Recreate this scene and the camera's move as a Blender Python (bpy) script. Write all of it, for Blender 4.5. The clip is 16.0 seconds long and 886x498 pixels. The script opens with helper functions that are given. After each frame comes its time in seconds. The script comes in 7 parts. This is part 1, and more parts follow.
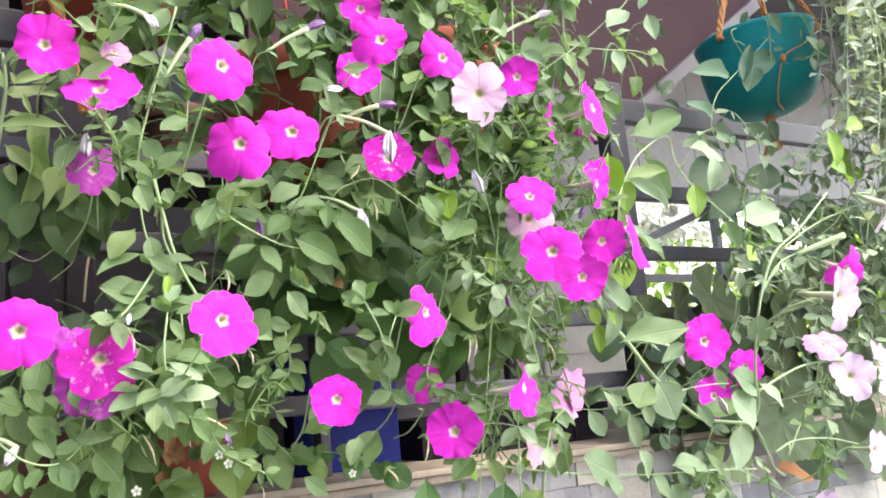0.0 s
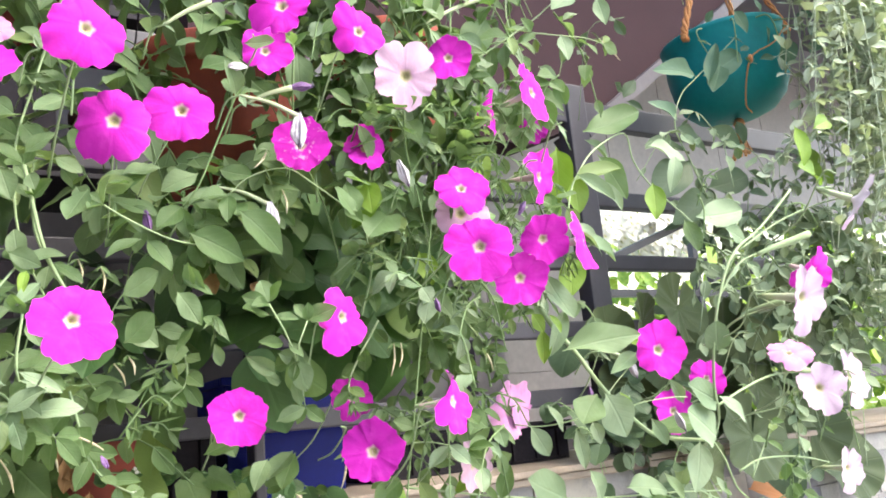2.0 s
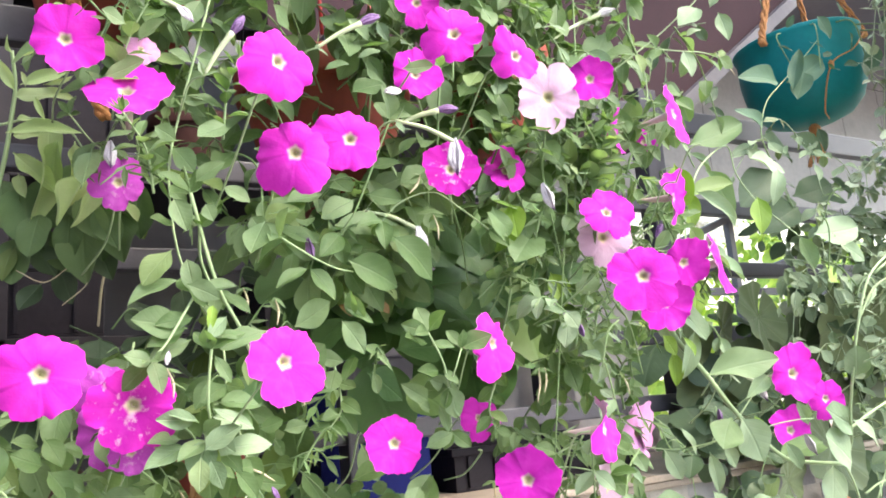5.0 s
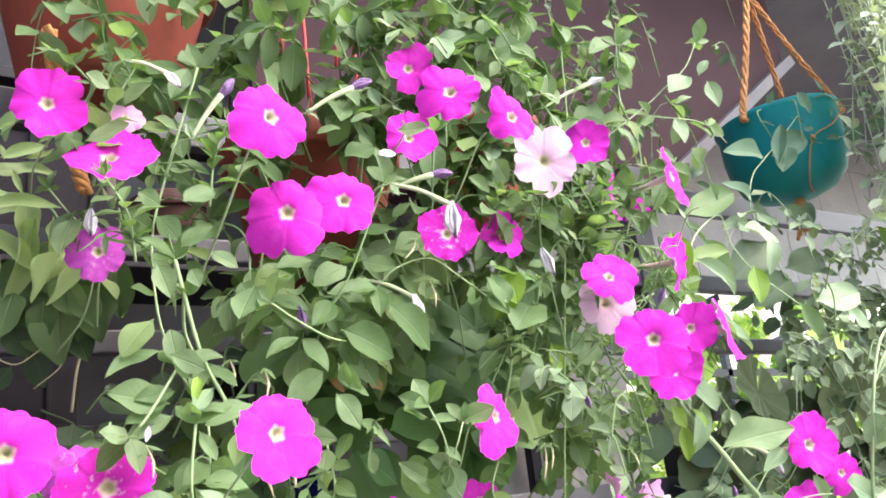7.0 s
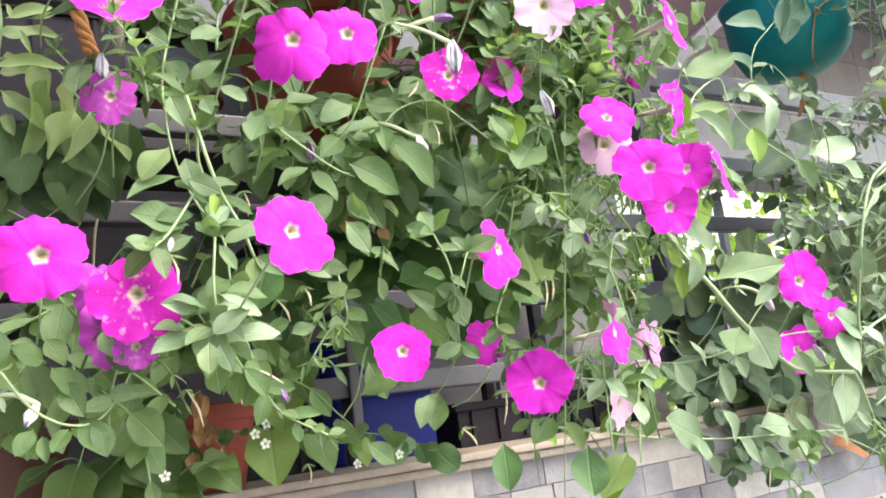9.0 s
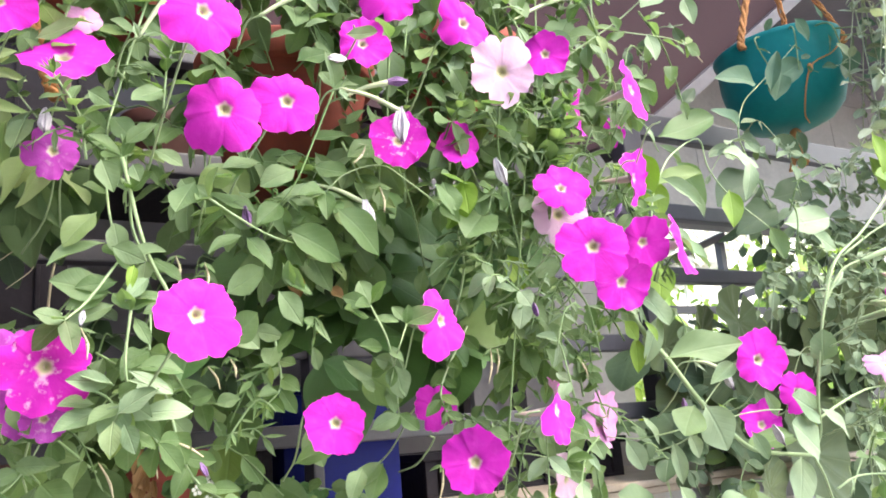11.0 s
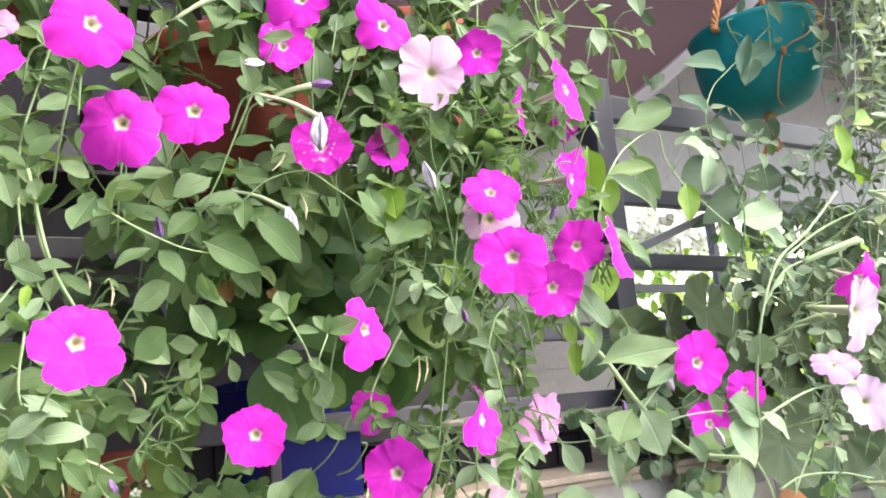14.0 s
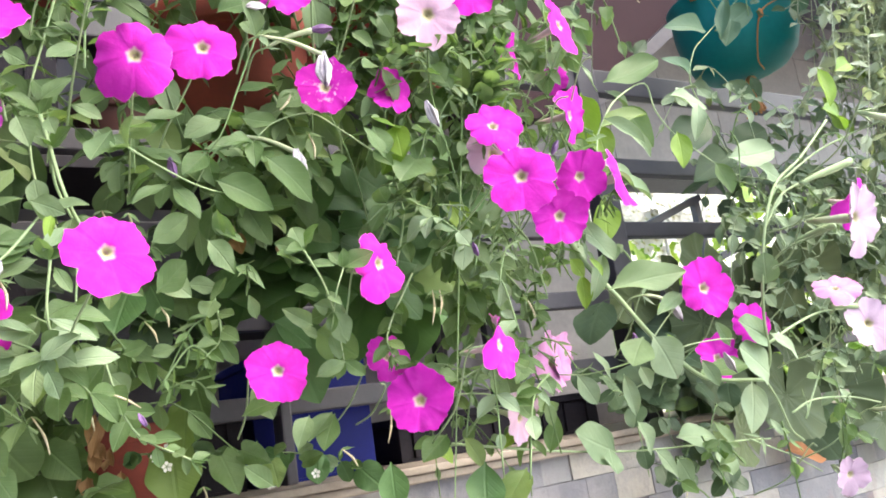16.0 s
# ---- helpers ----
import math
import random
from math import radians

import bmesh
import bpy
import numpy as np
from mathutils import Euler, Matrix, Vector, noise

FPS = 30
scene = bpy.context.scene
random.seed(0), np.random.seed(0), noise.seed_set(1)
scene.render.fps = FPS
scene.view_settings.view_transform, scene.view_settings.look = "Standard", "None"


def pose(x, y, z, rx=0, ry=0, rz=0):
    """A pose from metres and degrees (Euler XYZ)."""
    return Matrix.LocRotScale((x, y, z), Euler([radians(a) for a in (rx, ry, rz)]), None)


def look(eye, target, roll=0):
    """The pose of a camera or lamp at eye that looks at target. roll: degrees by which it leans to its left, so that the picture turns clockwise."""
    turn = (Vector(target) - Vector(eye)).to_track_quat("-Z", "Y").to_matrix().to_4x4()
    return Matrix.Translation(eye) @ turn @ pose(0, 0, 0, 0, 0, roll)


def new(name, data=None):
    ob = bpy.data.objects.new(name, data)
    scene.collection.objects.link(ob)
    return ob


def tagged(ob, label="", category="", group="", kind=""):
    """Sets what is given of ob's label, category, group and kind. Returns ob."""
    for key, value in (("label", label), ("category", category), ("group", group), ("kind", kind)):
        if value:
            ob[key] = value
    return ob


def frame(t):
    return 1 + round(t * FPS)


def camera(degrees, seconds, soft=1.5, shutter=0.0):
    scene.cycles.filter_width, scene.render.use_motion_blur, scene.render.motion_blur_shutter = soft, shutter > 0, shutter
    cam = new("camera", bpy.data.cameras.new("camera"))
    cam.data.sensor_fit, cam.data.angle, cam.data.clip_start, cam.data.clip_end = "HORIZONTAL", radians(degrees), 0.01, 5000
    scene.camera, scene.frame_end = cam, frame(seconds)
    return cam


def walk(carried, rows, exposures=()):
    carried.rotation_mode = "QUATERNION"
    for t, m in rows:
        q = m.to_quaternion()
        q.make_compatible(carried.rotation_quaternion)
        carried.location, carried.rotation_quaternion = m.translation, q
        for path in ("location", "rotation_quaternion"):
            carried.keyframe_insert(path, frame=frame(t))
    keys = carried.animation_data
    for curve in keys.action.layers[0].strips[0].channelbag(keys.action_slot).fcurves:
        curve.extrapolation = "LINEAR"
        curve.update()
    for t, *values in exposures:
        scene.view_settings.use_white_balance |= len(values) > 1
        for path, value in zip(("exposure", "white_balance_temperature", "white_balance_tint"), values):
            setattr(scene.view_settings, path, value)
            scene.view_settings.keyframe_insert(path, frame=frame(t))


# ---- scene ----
cam = camera(58.0, 16.0, 1.8)
PATH = [
    (0, (0.013, 0.015, 1.385), (1.003, 1.7, 1.748), -5.0),
    (0.5, (0.018, 0.009, 1.384), (1.028, 1.694, 1.76), -5.4),
    (1, (0.067, 0.034, 1.371), (1.064, 1.716, 1.79), -7.0),
    (1.5, (0.125, 0.067, 1.36), (1.13, 1.74, 1.8), -6.5),
    (2, (0.103, 0.06, 1.375), (1.131, 1.725, 1.787), -5.4),
    (2.5, (0.115, 0.04, 1.364), (1.14, 1.706, 1.781), -6.7),
    (3, (0.131, 0.065, 1.354), (1.133, 1.742, 1.782), -7.1),
    (3.5, (0.087, 0.087, 1.361), (1.101, 1.757, 1.788), -6.3),
    (4, (0.018, 0.073, 1.392), (1.054, 1.741, 1.77), -4.6),
    (4.5, (0.006, 0.073, 1.416), (1.017, 1.759, 1.786), -4.8),
    (5, (0.0, 0.12, 1.418), (1.011, 1.802, 1.805), -5.0),
    (5.2, (0.001, 0.148, 1.409), (1.012, 1.822, 1.827), -5.5),
    (7.3, (0.005, 0.161, 1.406), (1.051, 1.755, 2.011), -6.5),
    (7.5, (0.002, 0.165, 1.39), (1.052, 1.758, 1.992), -6.5),
    (8, (-0.027, 0.168, 1.37), (1.033, 1.788, 1.872), -6.4),
    (8.5, (-0.038, 0.148, 1.365), (1.016, 1.793, 1.794), -6.8),
    (9, (-0.005, 0.154, 1.338), (1.032, 1.816, 1.741), -7.4),
    (9.2, (0.006, 0.163, 1.33), (1.04, 1.823, 1.75), -7.5),
    (11.3, (0.052, 0.125, 1.38), (1.063, 1.787, 1.844), -4.6),
    (11.5, (0.048, 0.125, 1.382), (1.064, 1.781, 1.857), -4.6),
    (12, (0.042, 0.106, 1.389), (1.059, 1.761, 1.865), -4.0),
    (12.5, (0.067, 0.088, 1.41), (1.072, 1.759, 1.854), -3.5),
    (13, (0.102, 0.106, 1.424), (1.103, 1.783, 1.856), -4.3),
    (13.5, (0.118, 0.116, 1.397), (1.122, 1.789, 1.835), -5.4),
    (14, (0.113, 0.098, 1.4), (1.114, 1.785, 1.789), -5.0),
    (14.5, (0.13, 0.075, 1.389), (1.109, 1.782, 1.746), -6.5),
    (15, (0.156, 0.086, 1.353), (1.154, 1.776, 1.738), -7.8),
    (15.5, (0.137, 0.105, 1.332), (1.161, 1.775, 1.737), -7.8),
    (16, (0.09, 0.115, 1.331), (1.122, 1.774, 1.758), -8.7),
]
walk(cam, [(t, look(eye, target, roll)) for t, eye, target, roll in PATH],
     [(0, 2.68), (3.5, 2.65), (5, 2.75), (8, 2.79), (11.5, 2.75), (13, 2.71), (14.5, 2.63), (16, 2.60)])

# ---- light ----
world = bpy.data.worlds.new("sky")
scene.world = world
world.use_nodes = True
wn = world.node_tree
sky = wn.nodes.new("ShaderNodeTexSky")
sky.sky_type, sky.sun_disc = "NISHITA", False
SUN_ELEVATION, SUN_ROTATION = radians(52), radians(145)
sky.sun_elevation, sky.sun_rotation = SUN_ELEVATION, SUN_ROTATION
sky.air_density, sky.dust_density = 1.0, 3.0
wn.links.new(sky.outputs[0], wn.nodes["Background"].inputs[0])
wn.nodes["Background"].inputs[1].default_value = 0.15
sun = new("sun", bpy.data.lights.new("sun", "SUN"))
sun.data.energy, sun.data.angle, sun.data.color = 0.40, radians(30), (1.0, 0.96, 0.90)
SUN_WAY = Vector((math.sin(SUN_ROTATION) * math.cos(SUN_ELEVATION), math.cos(SUN_ROTATION) * math.cos(SUN_ELEVATION), math.sin(SUN_ELEVATION)))
sun.matrix_world = look(SUN_WAY * 10, (0, 0, 0))
scene.view_settings.use_white_balance = True
scene.view_settings.white_balance_temperature, scene.view_settings.white_balance_tint = 7000, 0

# ---- materials ----
def material(name):
    m = bpy.data.materials.new(name)
    m.use_nodes = True
    return m, m.node_tree, m.node_tree.nodes["Principled BSDF"]


def node(nt, kind, **values):
    n = nt.nodes.new(kind)
    for key, value in values.items():
        n.inputs[key].default_value = value
    return n


def ramp(nt, fac, *stops):
    r = nt.nodes.new("ShaderNodeValToRGB")
    while len(r.color_ramp.elements) < len(stops):
        r.color_ramp.elements.new(0.5)
    for e, (at, colour) in zip(r.color_ramp.elements, stops):
        e.position, e.color = at, (*colour, 1)
    nt.links.new(fac, r.inputs[0])
    return r.outputs[0]


def sums(nt, op, a, b=0.0, c=None):
    n = nt.nodes.new("ShaderNodeMath")
    n.operation = op
    for k, v in enumerate((a, b) if c is None else (a, b, c)):
        if isinstance(v, (int, float)):
            n.inputs[k].default_value = v
        else:
            nt.links.new(v, n.inputs[k])
    return n.outputs[0]


def blend(nt, fac, a, b, kind="MIX"):
    n = nt.nodes.new("ShaderNodeMix")
    n.data_type, n.blend_type = "RGBA", kind
    for k, v in ((0, fac), (6, a), (7, b)):
        if isinstance(v, (int, float)):
            n.inputs[k].default_value = v
        elif isinstance(v, tuple):
            n.inputs[k].default_value = (*v, 1)
        else:
            nt.links.new(v, n.inputs[k])
    return n.outputs[2]


def bumped(nt, bsdf, height, strength=0.3, distance=0.002):
    b = node(nt, "ShaderNodeBump", Strength=strength, Distance=distance)
    nt.links.new(height, b.inputs["Height"])
    nt.links.new(b.outputs[0], bsdf.inputs["Normal"])


def noisy(nt, scale, detail=4.0, coords="Object", rough=0.55):
    n = node(nt, "ShaderNodeTexNoise", Scale=scale, Detail=detail, Roughness=rough)
    nt.links.new(nt.nodes.new("ShaderNodeTexCoord").outputs[coords], n.inputs["Vector"])
    return n.outputs[0]


def see_through(nt, bsdf, colour, share):
    """Thin tissue: part of the light goes through to the other side."""
    out = nt.nodes["Material Output"]
    tr = nt.nodes.new("ShaderNodeBsdfTranslucent")
    nt.links.new(colour, tr.inputs[0])
    mix = nt.nodes.new("ShaderNodeMixShader")
    mix.inputs[0].default_value = share
    nt.links.new(bsdf.outputs[0], mix.inputs[1])
    nt.links.new(tr.outputs[0], mix.inputs[2])
    nt.links.new(mix.outputs[0], out.inputs[0])


def leaf_material(name, dark, mid, light, rough=0.55, through_share=0.46, sheen=0.06, joined=False, radial=False):
    """Leaf tissue with midrib and side veins along the mesh's own u, v (radial: veins spread from the leaf stalk); every leaf has its own shade."""
    m, nt, bsdf = material(name)
    uv = nt.nodes.new("ShaderNodeUVMap")
    sep = nt.nodes.new("ShaderNodeSeparateXYZ")
    nt.links.new(uv.outputs[0], sep.inputs[0])
    if radial:
        ray = sums(nt, "ABSOLUTE", sums(nt, "SINE", sums(nt, "MULTIPLY", sep.outputs[0], math.pi * 9)))
        lines = sums(nt, "MULTIPLY", ramp(nt, ray, (0.0, (1, 1, 1)), (0.16, (0, 0, 0))), 0.7)
    else:
        across = sums(nt, "ABSOLUTE", sums(nt, "SUBTRACT", sep.outputs[0], 0.5))
        rib = ramp(nt, across, (0.0, (1, 1, 1)), (0.05, (0, 0, 0)))
        side = sums(nt, "SINE", sums(nt, "MULTIPLY", sums(nt, "SUBTRACT", sep.outputs[1], sums(nt, "MULTIPLY", across, 0.75)), 40.0))
        vein = ramp(nt, side, (0.45, (0, 0, 0)), (1.0, (1, 1, 1)))
        lines = sums(nt, "MAXIMUM", sums(nt, "MULTIPLY", rib, 0.6), sums(nt, "MULTIPLY", vein, 0.10))
    pick = nt.nodes.new("ShaderNodeNewGeometry").outputs["Random Per Island"] if joined else nt.nodes.new("ShaderNodeObjectInfo").outputs["Random"]
    base = ramp(nt, pick, (0.0, dark), (0.45, mid), (1.0, light))
    spots = noisy(nt, 60.0 if joined else 3.0, 5.0, "Object")
    cloud = noisy(nt, 22.0 if joined else 1.1, 3.0, "Object")
    base = blend(nt, sums(nt, "MULTIPLY", ramp(nt, spots, (0.3, (0, 0, 0)), (0.7, (1, 1, 1))), 0.35), base, dark)
    base = blend(nt, sums(nt, "MULTIPLY", ramp(nt, cloud, (0.42, (0, 0, 0)), (0.68, (1, 1, 1))), 0.4), base, light)
    yellow = blend(nt, sums(nt, "MULTIPLY", sums(nt, "GREATER_THAN", pick, 0.96), 0.4), base, (0.20, 0.27, 0.05))
    base = blend(nt, sums(nt, "MULTIPLY", lines, 0.3), yellow, tuple(min(1, c * 1.15 + 0.01) for c in light))
    nt.links.new(base, bsdf.inputs["Base Color"])
    nt.links.new(sums(nt, "ADD", sums(nt, "MULTIPLY", cloud, 0.25), rough - 0.12), bsdf.inputs["Roughness"])
    bsdf.inputs["Sheen Weight"].default_value = sheen
    bsdf.inputs["Sheen Roughness"].default_value = 0.4
    bsdf.inputs["Specular IOR Level"].default_value = 0.4
    bumped(nt, bsdf, sums(nt, "SUBTRACT", sums(nt, "MULTIPLY", spots, 0.7), lines), 0.6, 0.0014)
    see_through(nt, bsdf, blend(nt, 1.0, base, (1.15, 1.22, 0.62), "MULTIPLY"), through_share)
    return m


def petal_material(name, body, vein, throat, edge, worn=0.0):
    """Velvety petal: v runs from the throat (0) to the rim (1), u round the flower. worn: share of bleached flecks."""
    m, nt, bsdf = material(name)
    uv = nt.nodes.new("ShaderNodeUVMap")
    sep = nt.nodes.new("ShaderNodeSeparateXYZ")
    nt.links.new(uv.outputs[0], sep.inputs[0])
    u, v = sep.outputs[0], sep.outputs[1]
    pick = nt.nodes.new("ShaderNodeObjectInfo").outputs["Random"]
    fine = sums(nt, "ABSOLUTE", sums(nt, "SINE", sums(nt, "MULTIPLY", u, math.pi * 45)))
    mid = sums(nt, "ABSOLUTE", sums(nt, "SINE", sums(nt, "MULTIPLY", u, math.pi * 5)))
    soft = ramp(nt, mid, (0.0, (1, 1, 1)), (0.22, (0, 0, 0)))
    lines = sums(nt, "MAXIMUM", sums(nt, "MULTIPLY", ramp(nt, fine, (0.0, (1, 1, 1)), (0.35, (0, 0, 0))), 0.14), sums(nt, "MULTIPLY", soft, 0.5))
    inner = sums(nt, "SUBTRACT", 1.15, v)
    col = blend(nt, sums(nt, "MULTIPLY", sums(nt, "MULTIPLY", lines, 0.32), inner), body, vein)
    col = blend(nt, sums(nt, "MULTIPLY", ramp(nt, noisy(nt, 1.3, 4.0), (0.40, (0, 0, 0)), (0.68, (1, 1, 1))), 0.35), col, vein)
    col = blend(nt, sums(nt, "MULTIPLY", ramp(nt, noisy(nt, 2.1, 3.0), (0.50, (0, 0, 0)), (0.72, (1, 1, 1))), 0.5), col, edge)
    col = blend(nt, sums(nt, "MULTIPLY", pick, 0.35), col, vein)
    col = blend(nt, sums(nt, "MULTIPLY", ramp(nt, v, (0.22, (1, 1, 1)), (0.46, (0, 0, 0))), 0.35), col, vein)
    if worn:
        flecks = ramp(nt, sums(nt, "SUBTRACT", noisy(nt, 3.2, 6.0, rough=0.65), sums(nt, "MULTIPLY", v, 0.16)), (0.46, (0, 0, 0)), (0.56, (1, 1, 1)))
        col = blend(nt, sums(nt, "MULTIPLY", flecks, worn), col, (0.80, 0.62, 0.74))
    star = sums(nt, "ADD", v, sums(nt, "ADD", sums(nt, "MULTIPLY", mid, 0.05), sums(nt, "MULTIPLY", noisy(nt, 14.0, 2.0), 0.06)))
    col = blend(nt, ramp(nt, star, (0.20, (1, 1, 1)), (0.29, (0, 0, 0))), col, throat)
    col = blend(nt, ramp(nt, v, (0.11, (1, 1, 1)), (0.17, (0, 0, 0))), col, (0.50, 0.47, 0.30))
    nt.links.new(col, bsdf.inputs["Base Color"])
    bsdf.inputs["Roughness"].default_value = 0.7
    bsdf.inputs["Sheen Weight"].default_value = 0.12
    nt.links.new(col, bsdf.inputs["Sheen Tint"])
    bsdf.inputs["Specular IOR Level"].default_value = 0.10
    bumped(nt, bsdf, sums(nt, "SUBTRACT", sums(nt, "MULTIPLY", noisy(nt, 7.0, 4.0), 0.9), sums(nt, "MULTIPLY", lines, 0.4)), 0.4, 0.0012)
    see_through(nt, bsdf, col, 0.3)
    return m


def plain_material(name, colour, other, rough, scale, metal=0.0, bump=0.2, amount=0.5, coat=0.0, distance=0.001, fine=8.0, gloss=0.5):
    m, nt, bsdf = material(name)
    bsdf.inputs["Specular IOR Level"].default_value = gloss
    big, small = noisy(nt, scale, 4.0), noisy(nt, scale * fine, 6.0)
    fac = sums(nt, "MULTIPLY", sums(nt, "ADD", sums(nt, "MULTIPLY", big, 0.65), sums(nt, "MULTIPLY", small, 0.35)), 1.0)
    col = blend(nt, amount, colour, ramp(nt, fac, (0.35, other), (0.65, colour)))
    nt.links.new(col, bsdf.inputs["Base Color"])
    nt.links.new(sums(nt, "ADD", sums(nt, "MULTIPLY", small, 0.25), rough - 0.12), bsdf.inputs["Roughness"])
    bsdf.inputs["Metallic"].default_value = metal
    bsdf.inputs["Coat Weight"].default_value = coat
    bumped(nt, bsdf, small, bump, distance)
    return m


def tile_material(name):
    """Split stone strips in lilac greys and creams, one shade a piece."""
    m, nt, bsdf = material(name)
    pick = nt.nodes.new("ShaderNodeObjectInfo").outputs["Random"]
    base = ramp(nt, pick, (0.0, (0.105, 0.10, 0.125)), (0.30, (0.15, 0.145, 0.175)), (0.50, (0.20, 0.19, 0.215)), (0.60, (0.26, 0.245, 0.255)), (0.78, (0.36, 0.34, 0.335)), (1.0, (0.33, 0.295, 0.275)))
    stain = noisy(nt, 26.0, 8.0, rough=0.75)
    cloud = noisy(nt, 9.0, 5.0)
    fine = noisy(nt, 160.0, 6.0)
    col = blend(nt, sums(nt, "MULTIPLY", ramp(nt, stain, (0.44, (0, 0, 0)), (0.62, (1, 1, 1))), 0.5), base, (0.20, 0.185, 0.215))
    col = blend(nt, sums(nt, "MULTIPLY", ramp(nt, cloud, (0.50, (0, 0, 0)), (0.66, (1, 1, 1))), 0.45), col, (0.33, 0.31, 0.315))
    col = blend(nt, sums(nt, "MULTIPLY", ramp(nt, noisy(nt, 15.0, 4.0), (0.62, (0, 0, 0)), (0.74, (1, 1, 1))), 0.4), col, (0.22, 0.13, 0.12))
    nt.links.new(col, bsdf.inputs["Base Color"])
    bsdf.inputs["Roughness"].default_value = 0.75
    bumped(nt, bsdf, sums(nt, "ADD", stain, fine), 0.6, 0.003)
    return m


PETUNIA_LEAF = leaf_material("petunia_leaf", (0.088, 0.153, 0.052), (0.150, 0.230, 0.108), (0.232, 0.310, 0.186))
PETUNIA_FILL = leaf_material("petunia_leaf_mass", (0.083, 0.148, 0.048), (0.145, 0.224, 0.102), (0.227, 0.304, 0.180), joined=True)
PALE_LEAF = leaf_material("pale_leaf", (0.14, 0.21, 0.115), (0.20, 0.275, 0.172), (0.285, 0.36, 0.25), 0.6, 0.25, 0.2)
LIME_LEAF = leaf_material("lime_leaf", (0.14, 0.24, 0.035), (0.20, 0.315, 0.05), (0.27, 0.39, 0.08), 0.5, 0.35)
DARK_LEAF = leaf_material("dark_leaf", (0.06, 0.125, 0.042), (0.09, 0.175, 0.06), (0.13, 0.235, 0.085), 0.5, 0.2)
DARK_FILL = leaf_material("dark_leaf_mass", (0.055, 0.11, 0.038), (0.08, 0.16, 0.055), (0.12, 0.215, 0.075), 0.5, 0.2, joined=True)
IVY_LEAF = leaf_material("ivy_leaf", (0.06, 0.105, 0.03), (0.09, 0.15, 0.045), (0.135, 0.205, 0.07), 0.5, 0.25)
IVY_FILL = leaf_material("ivy_leaf_mass", (0.06, 0.105, 0.03), (0.09, 0.15, 0.045), (0.135, 0.205, 0.07), 0.5, 0.25, joined=True)
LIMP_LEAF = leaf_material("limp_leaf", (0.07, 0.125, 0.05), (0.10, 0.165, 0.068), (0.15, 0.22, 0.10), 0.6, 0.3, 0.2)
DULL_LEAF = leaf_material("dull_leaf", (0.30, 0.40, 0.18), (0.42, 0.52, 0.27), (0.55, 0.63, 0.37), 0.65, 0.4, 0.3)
# Leaf greens darkened so that the colour carries the shade within the foliage.
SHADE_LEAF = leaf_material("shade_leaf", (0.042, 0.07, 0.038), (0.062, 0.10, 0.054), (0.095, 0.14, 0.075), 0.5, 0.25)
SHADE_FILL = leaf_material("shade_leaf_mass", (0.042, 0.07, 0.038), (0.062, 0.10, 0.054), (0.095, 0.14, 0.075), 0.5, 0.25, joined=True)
GERANIUM_LEAF = leaf_material("geranium_leaf", (0.045, 0.07, 0.034), (0.07, 0.10, 0.046), (0.125, 0.155, 0.068), 0.6, 0.2, 0.15, radial=True)
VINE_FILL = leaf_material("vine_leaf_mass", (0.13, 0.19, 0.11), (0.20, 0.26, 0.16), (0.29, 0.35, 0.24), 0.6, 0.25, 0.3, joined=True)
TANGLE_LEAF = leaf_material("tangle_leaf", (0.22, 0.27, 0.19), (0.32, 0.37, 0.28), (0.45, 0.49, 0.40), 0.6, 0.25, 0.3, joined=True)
BOWL_LEAF = leaf_material("bowl_vine_leaf", (0.06, 0.12, 0.075), (0.095, 0.17, 0.11), (0.145, 0.23, 0.15), 0.6, 0.25, 0.15)
GARDEN_LEAF = leaf_material("garden_leaf", (0.10, 0.20, 0.04), (0.20, 0.32, 0.06), (0.40, 0.48, 0.12), 0.6, 0.35, joined=True)
DRY_LEAF = leaf_material("dry_leaf", (0.22, 0.11, 0.05), (0.32, 0.17, 0.08), (0.44, 0.28, 0.15), 0.7, 0.2, 0.1)
RUST_LEAF = leaf_material("rust_leaf", (0.30, 0.11, 0.045), (0.38, 0.155, 0.07), (0.46, 0.22, 0.11), 0.7, 0.15, 0.1)
MAGENTA = petal_material("magenta_petal", (0.66, 0.036, 0.55), (0.52, 0.016, 0.42), (0.72, 0.52, 0.57), (0.74, 0.095, 0.64))
BRUISED = petal_material("bruised_magenta_petal", (0.62, 0.030, 0.49), (0.48, 0.014, 0.37), (0.72, 0.52, 0.50), (0.72, 0.08, 0.60), 0.6)
VIOLET = petal_material("violet_petal", (0.60, 0.10, 0.60), (0.42, 0.05, 0.44), (0.78, 0.70, 0.62), (0.70, 0.22, 0.70), 0.35)
BLUSH = petal_material("blush_petal", (0.74, 0.52, 0.69), (0.68, 0.42, 0.62), (0.66, 0.58, 0.40), (0.77, 0.58, 0.73))
LAVENDER = petal_material("lavender_petal", (0.62, 0.48, 0.64), (0.57, 0.38, 0.58), (0.60, 0.55, 0.44), (0.63, 0.51, 0.66))
MAUVE = petal_material("mauve_petal", (0.72, 0.36, 0.65), (0.55, 0.20, 0.50), (0.76, 0.68, 0.5), (0.78, 0.48, 0.73))
WHITE = petal_material("white_petal", (0.84, 0.82, 0.80), (0.70, 0.68, 0.62), (0.82, 0.80, 0.4), (0.88, 0.86, 0.84))
UNDER_PINK = plain_material("petal_underside_pink", (0.80, 0.40, 0.70), (0.84, 0.62, 0.78), 0.7, 60, bump=0.1, amount=0.8, gloss=0.15)
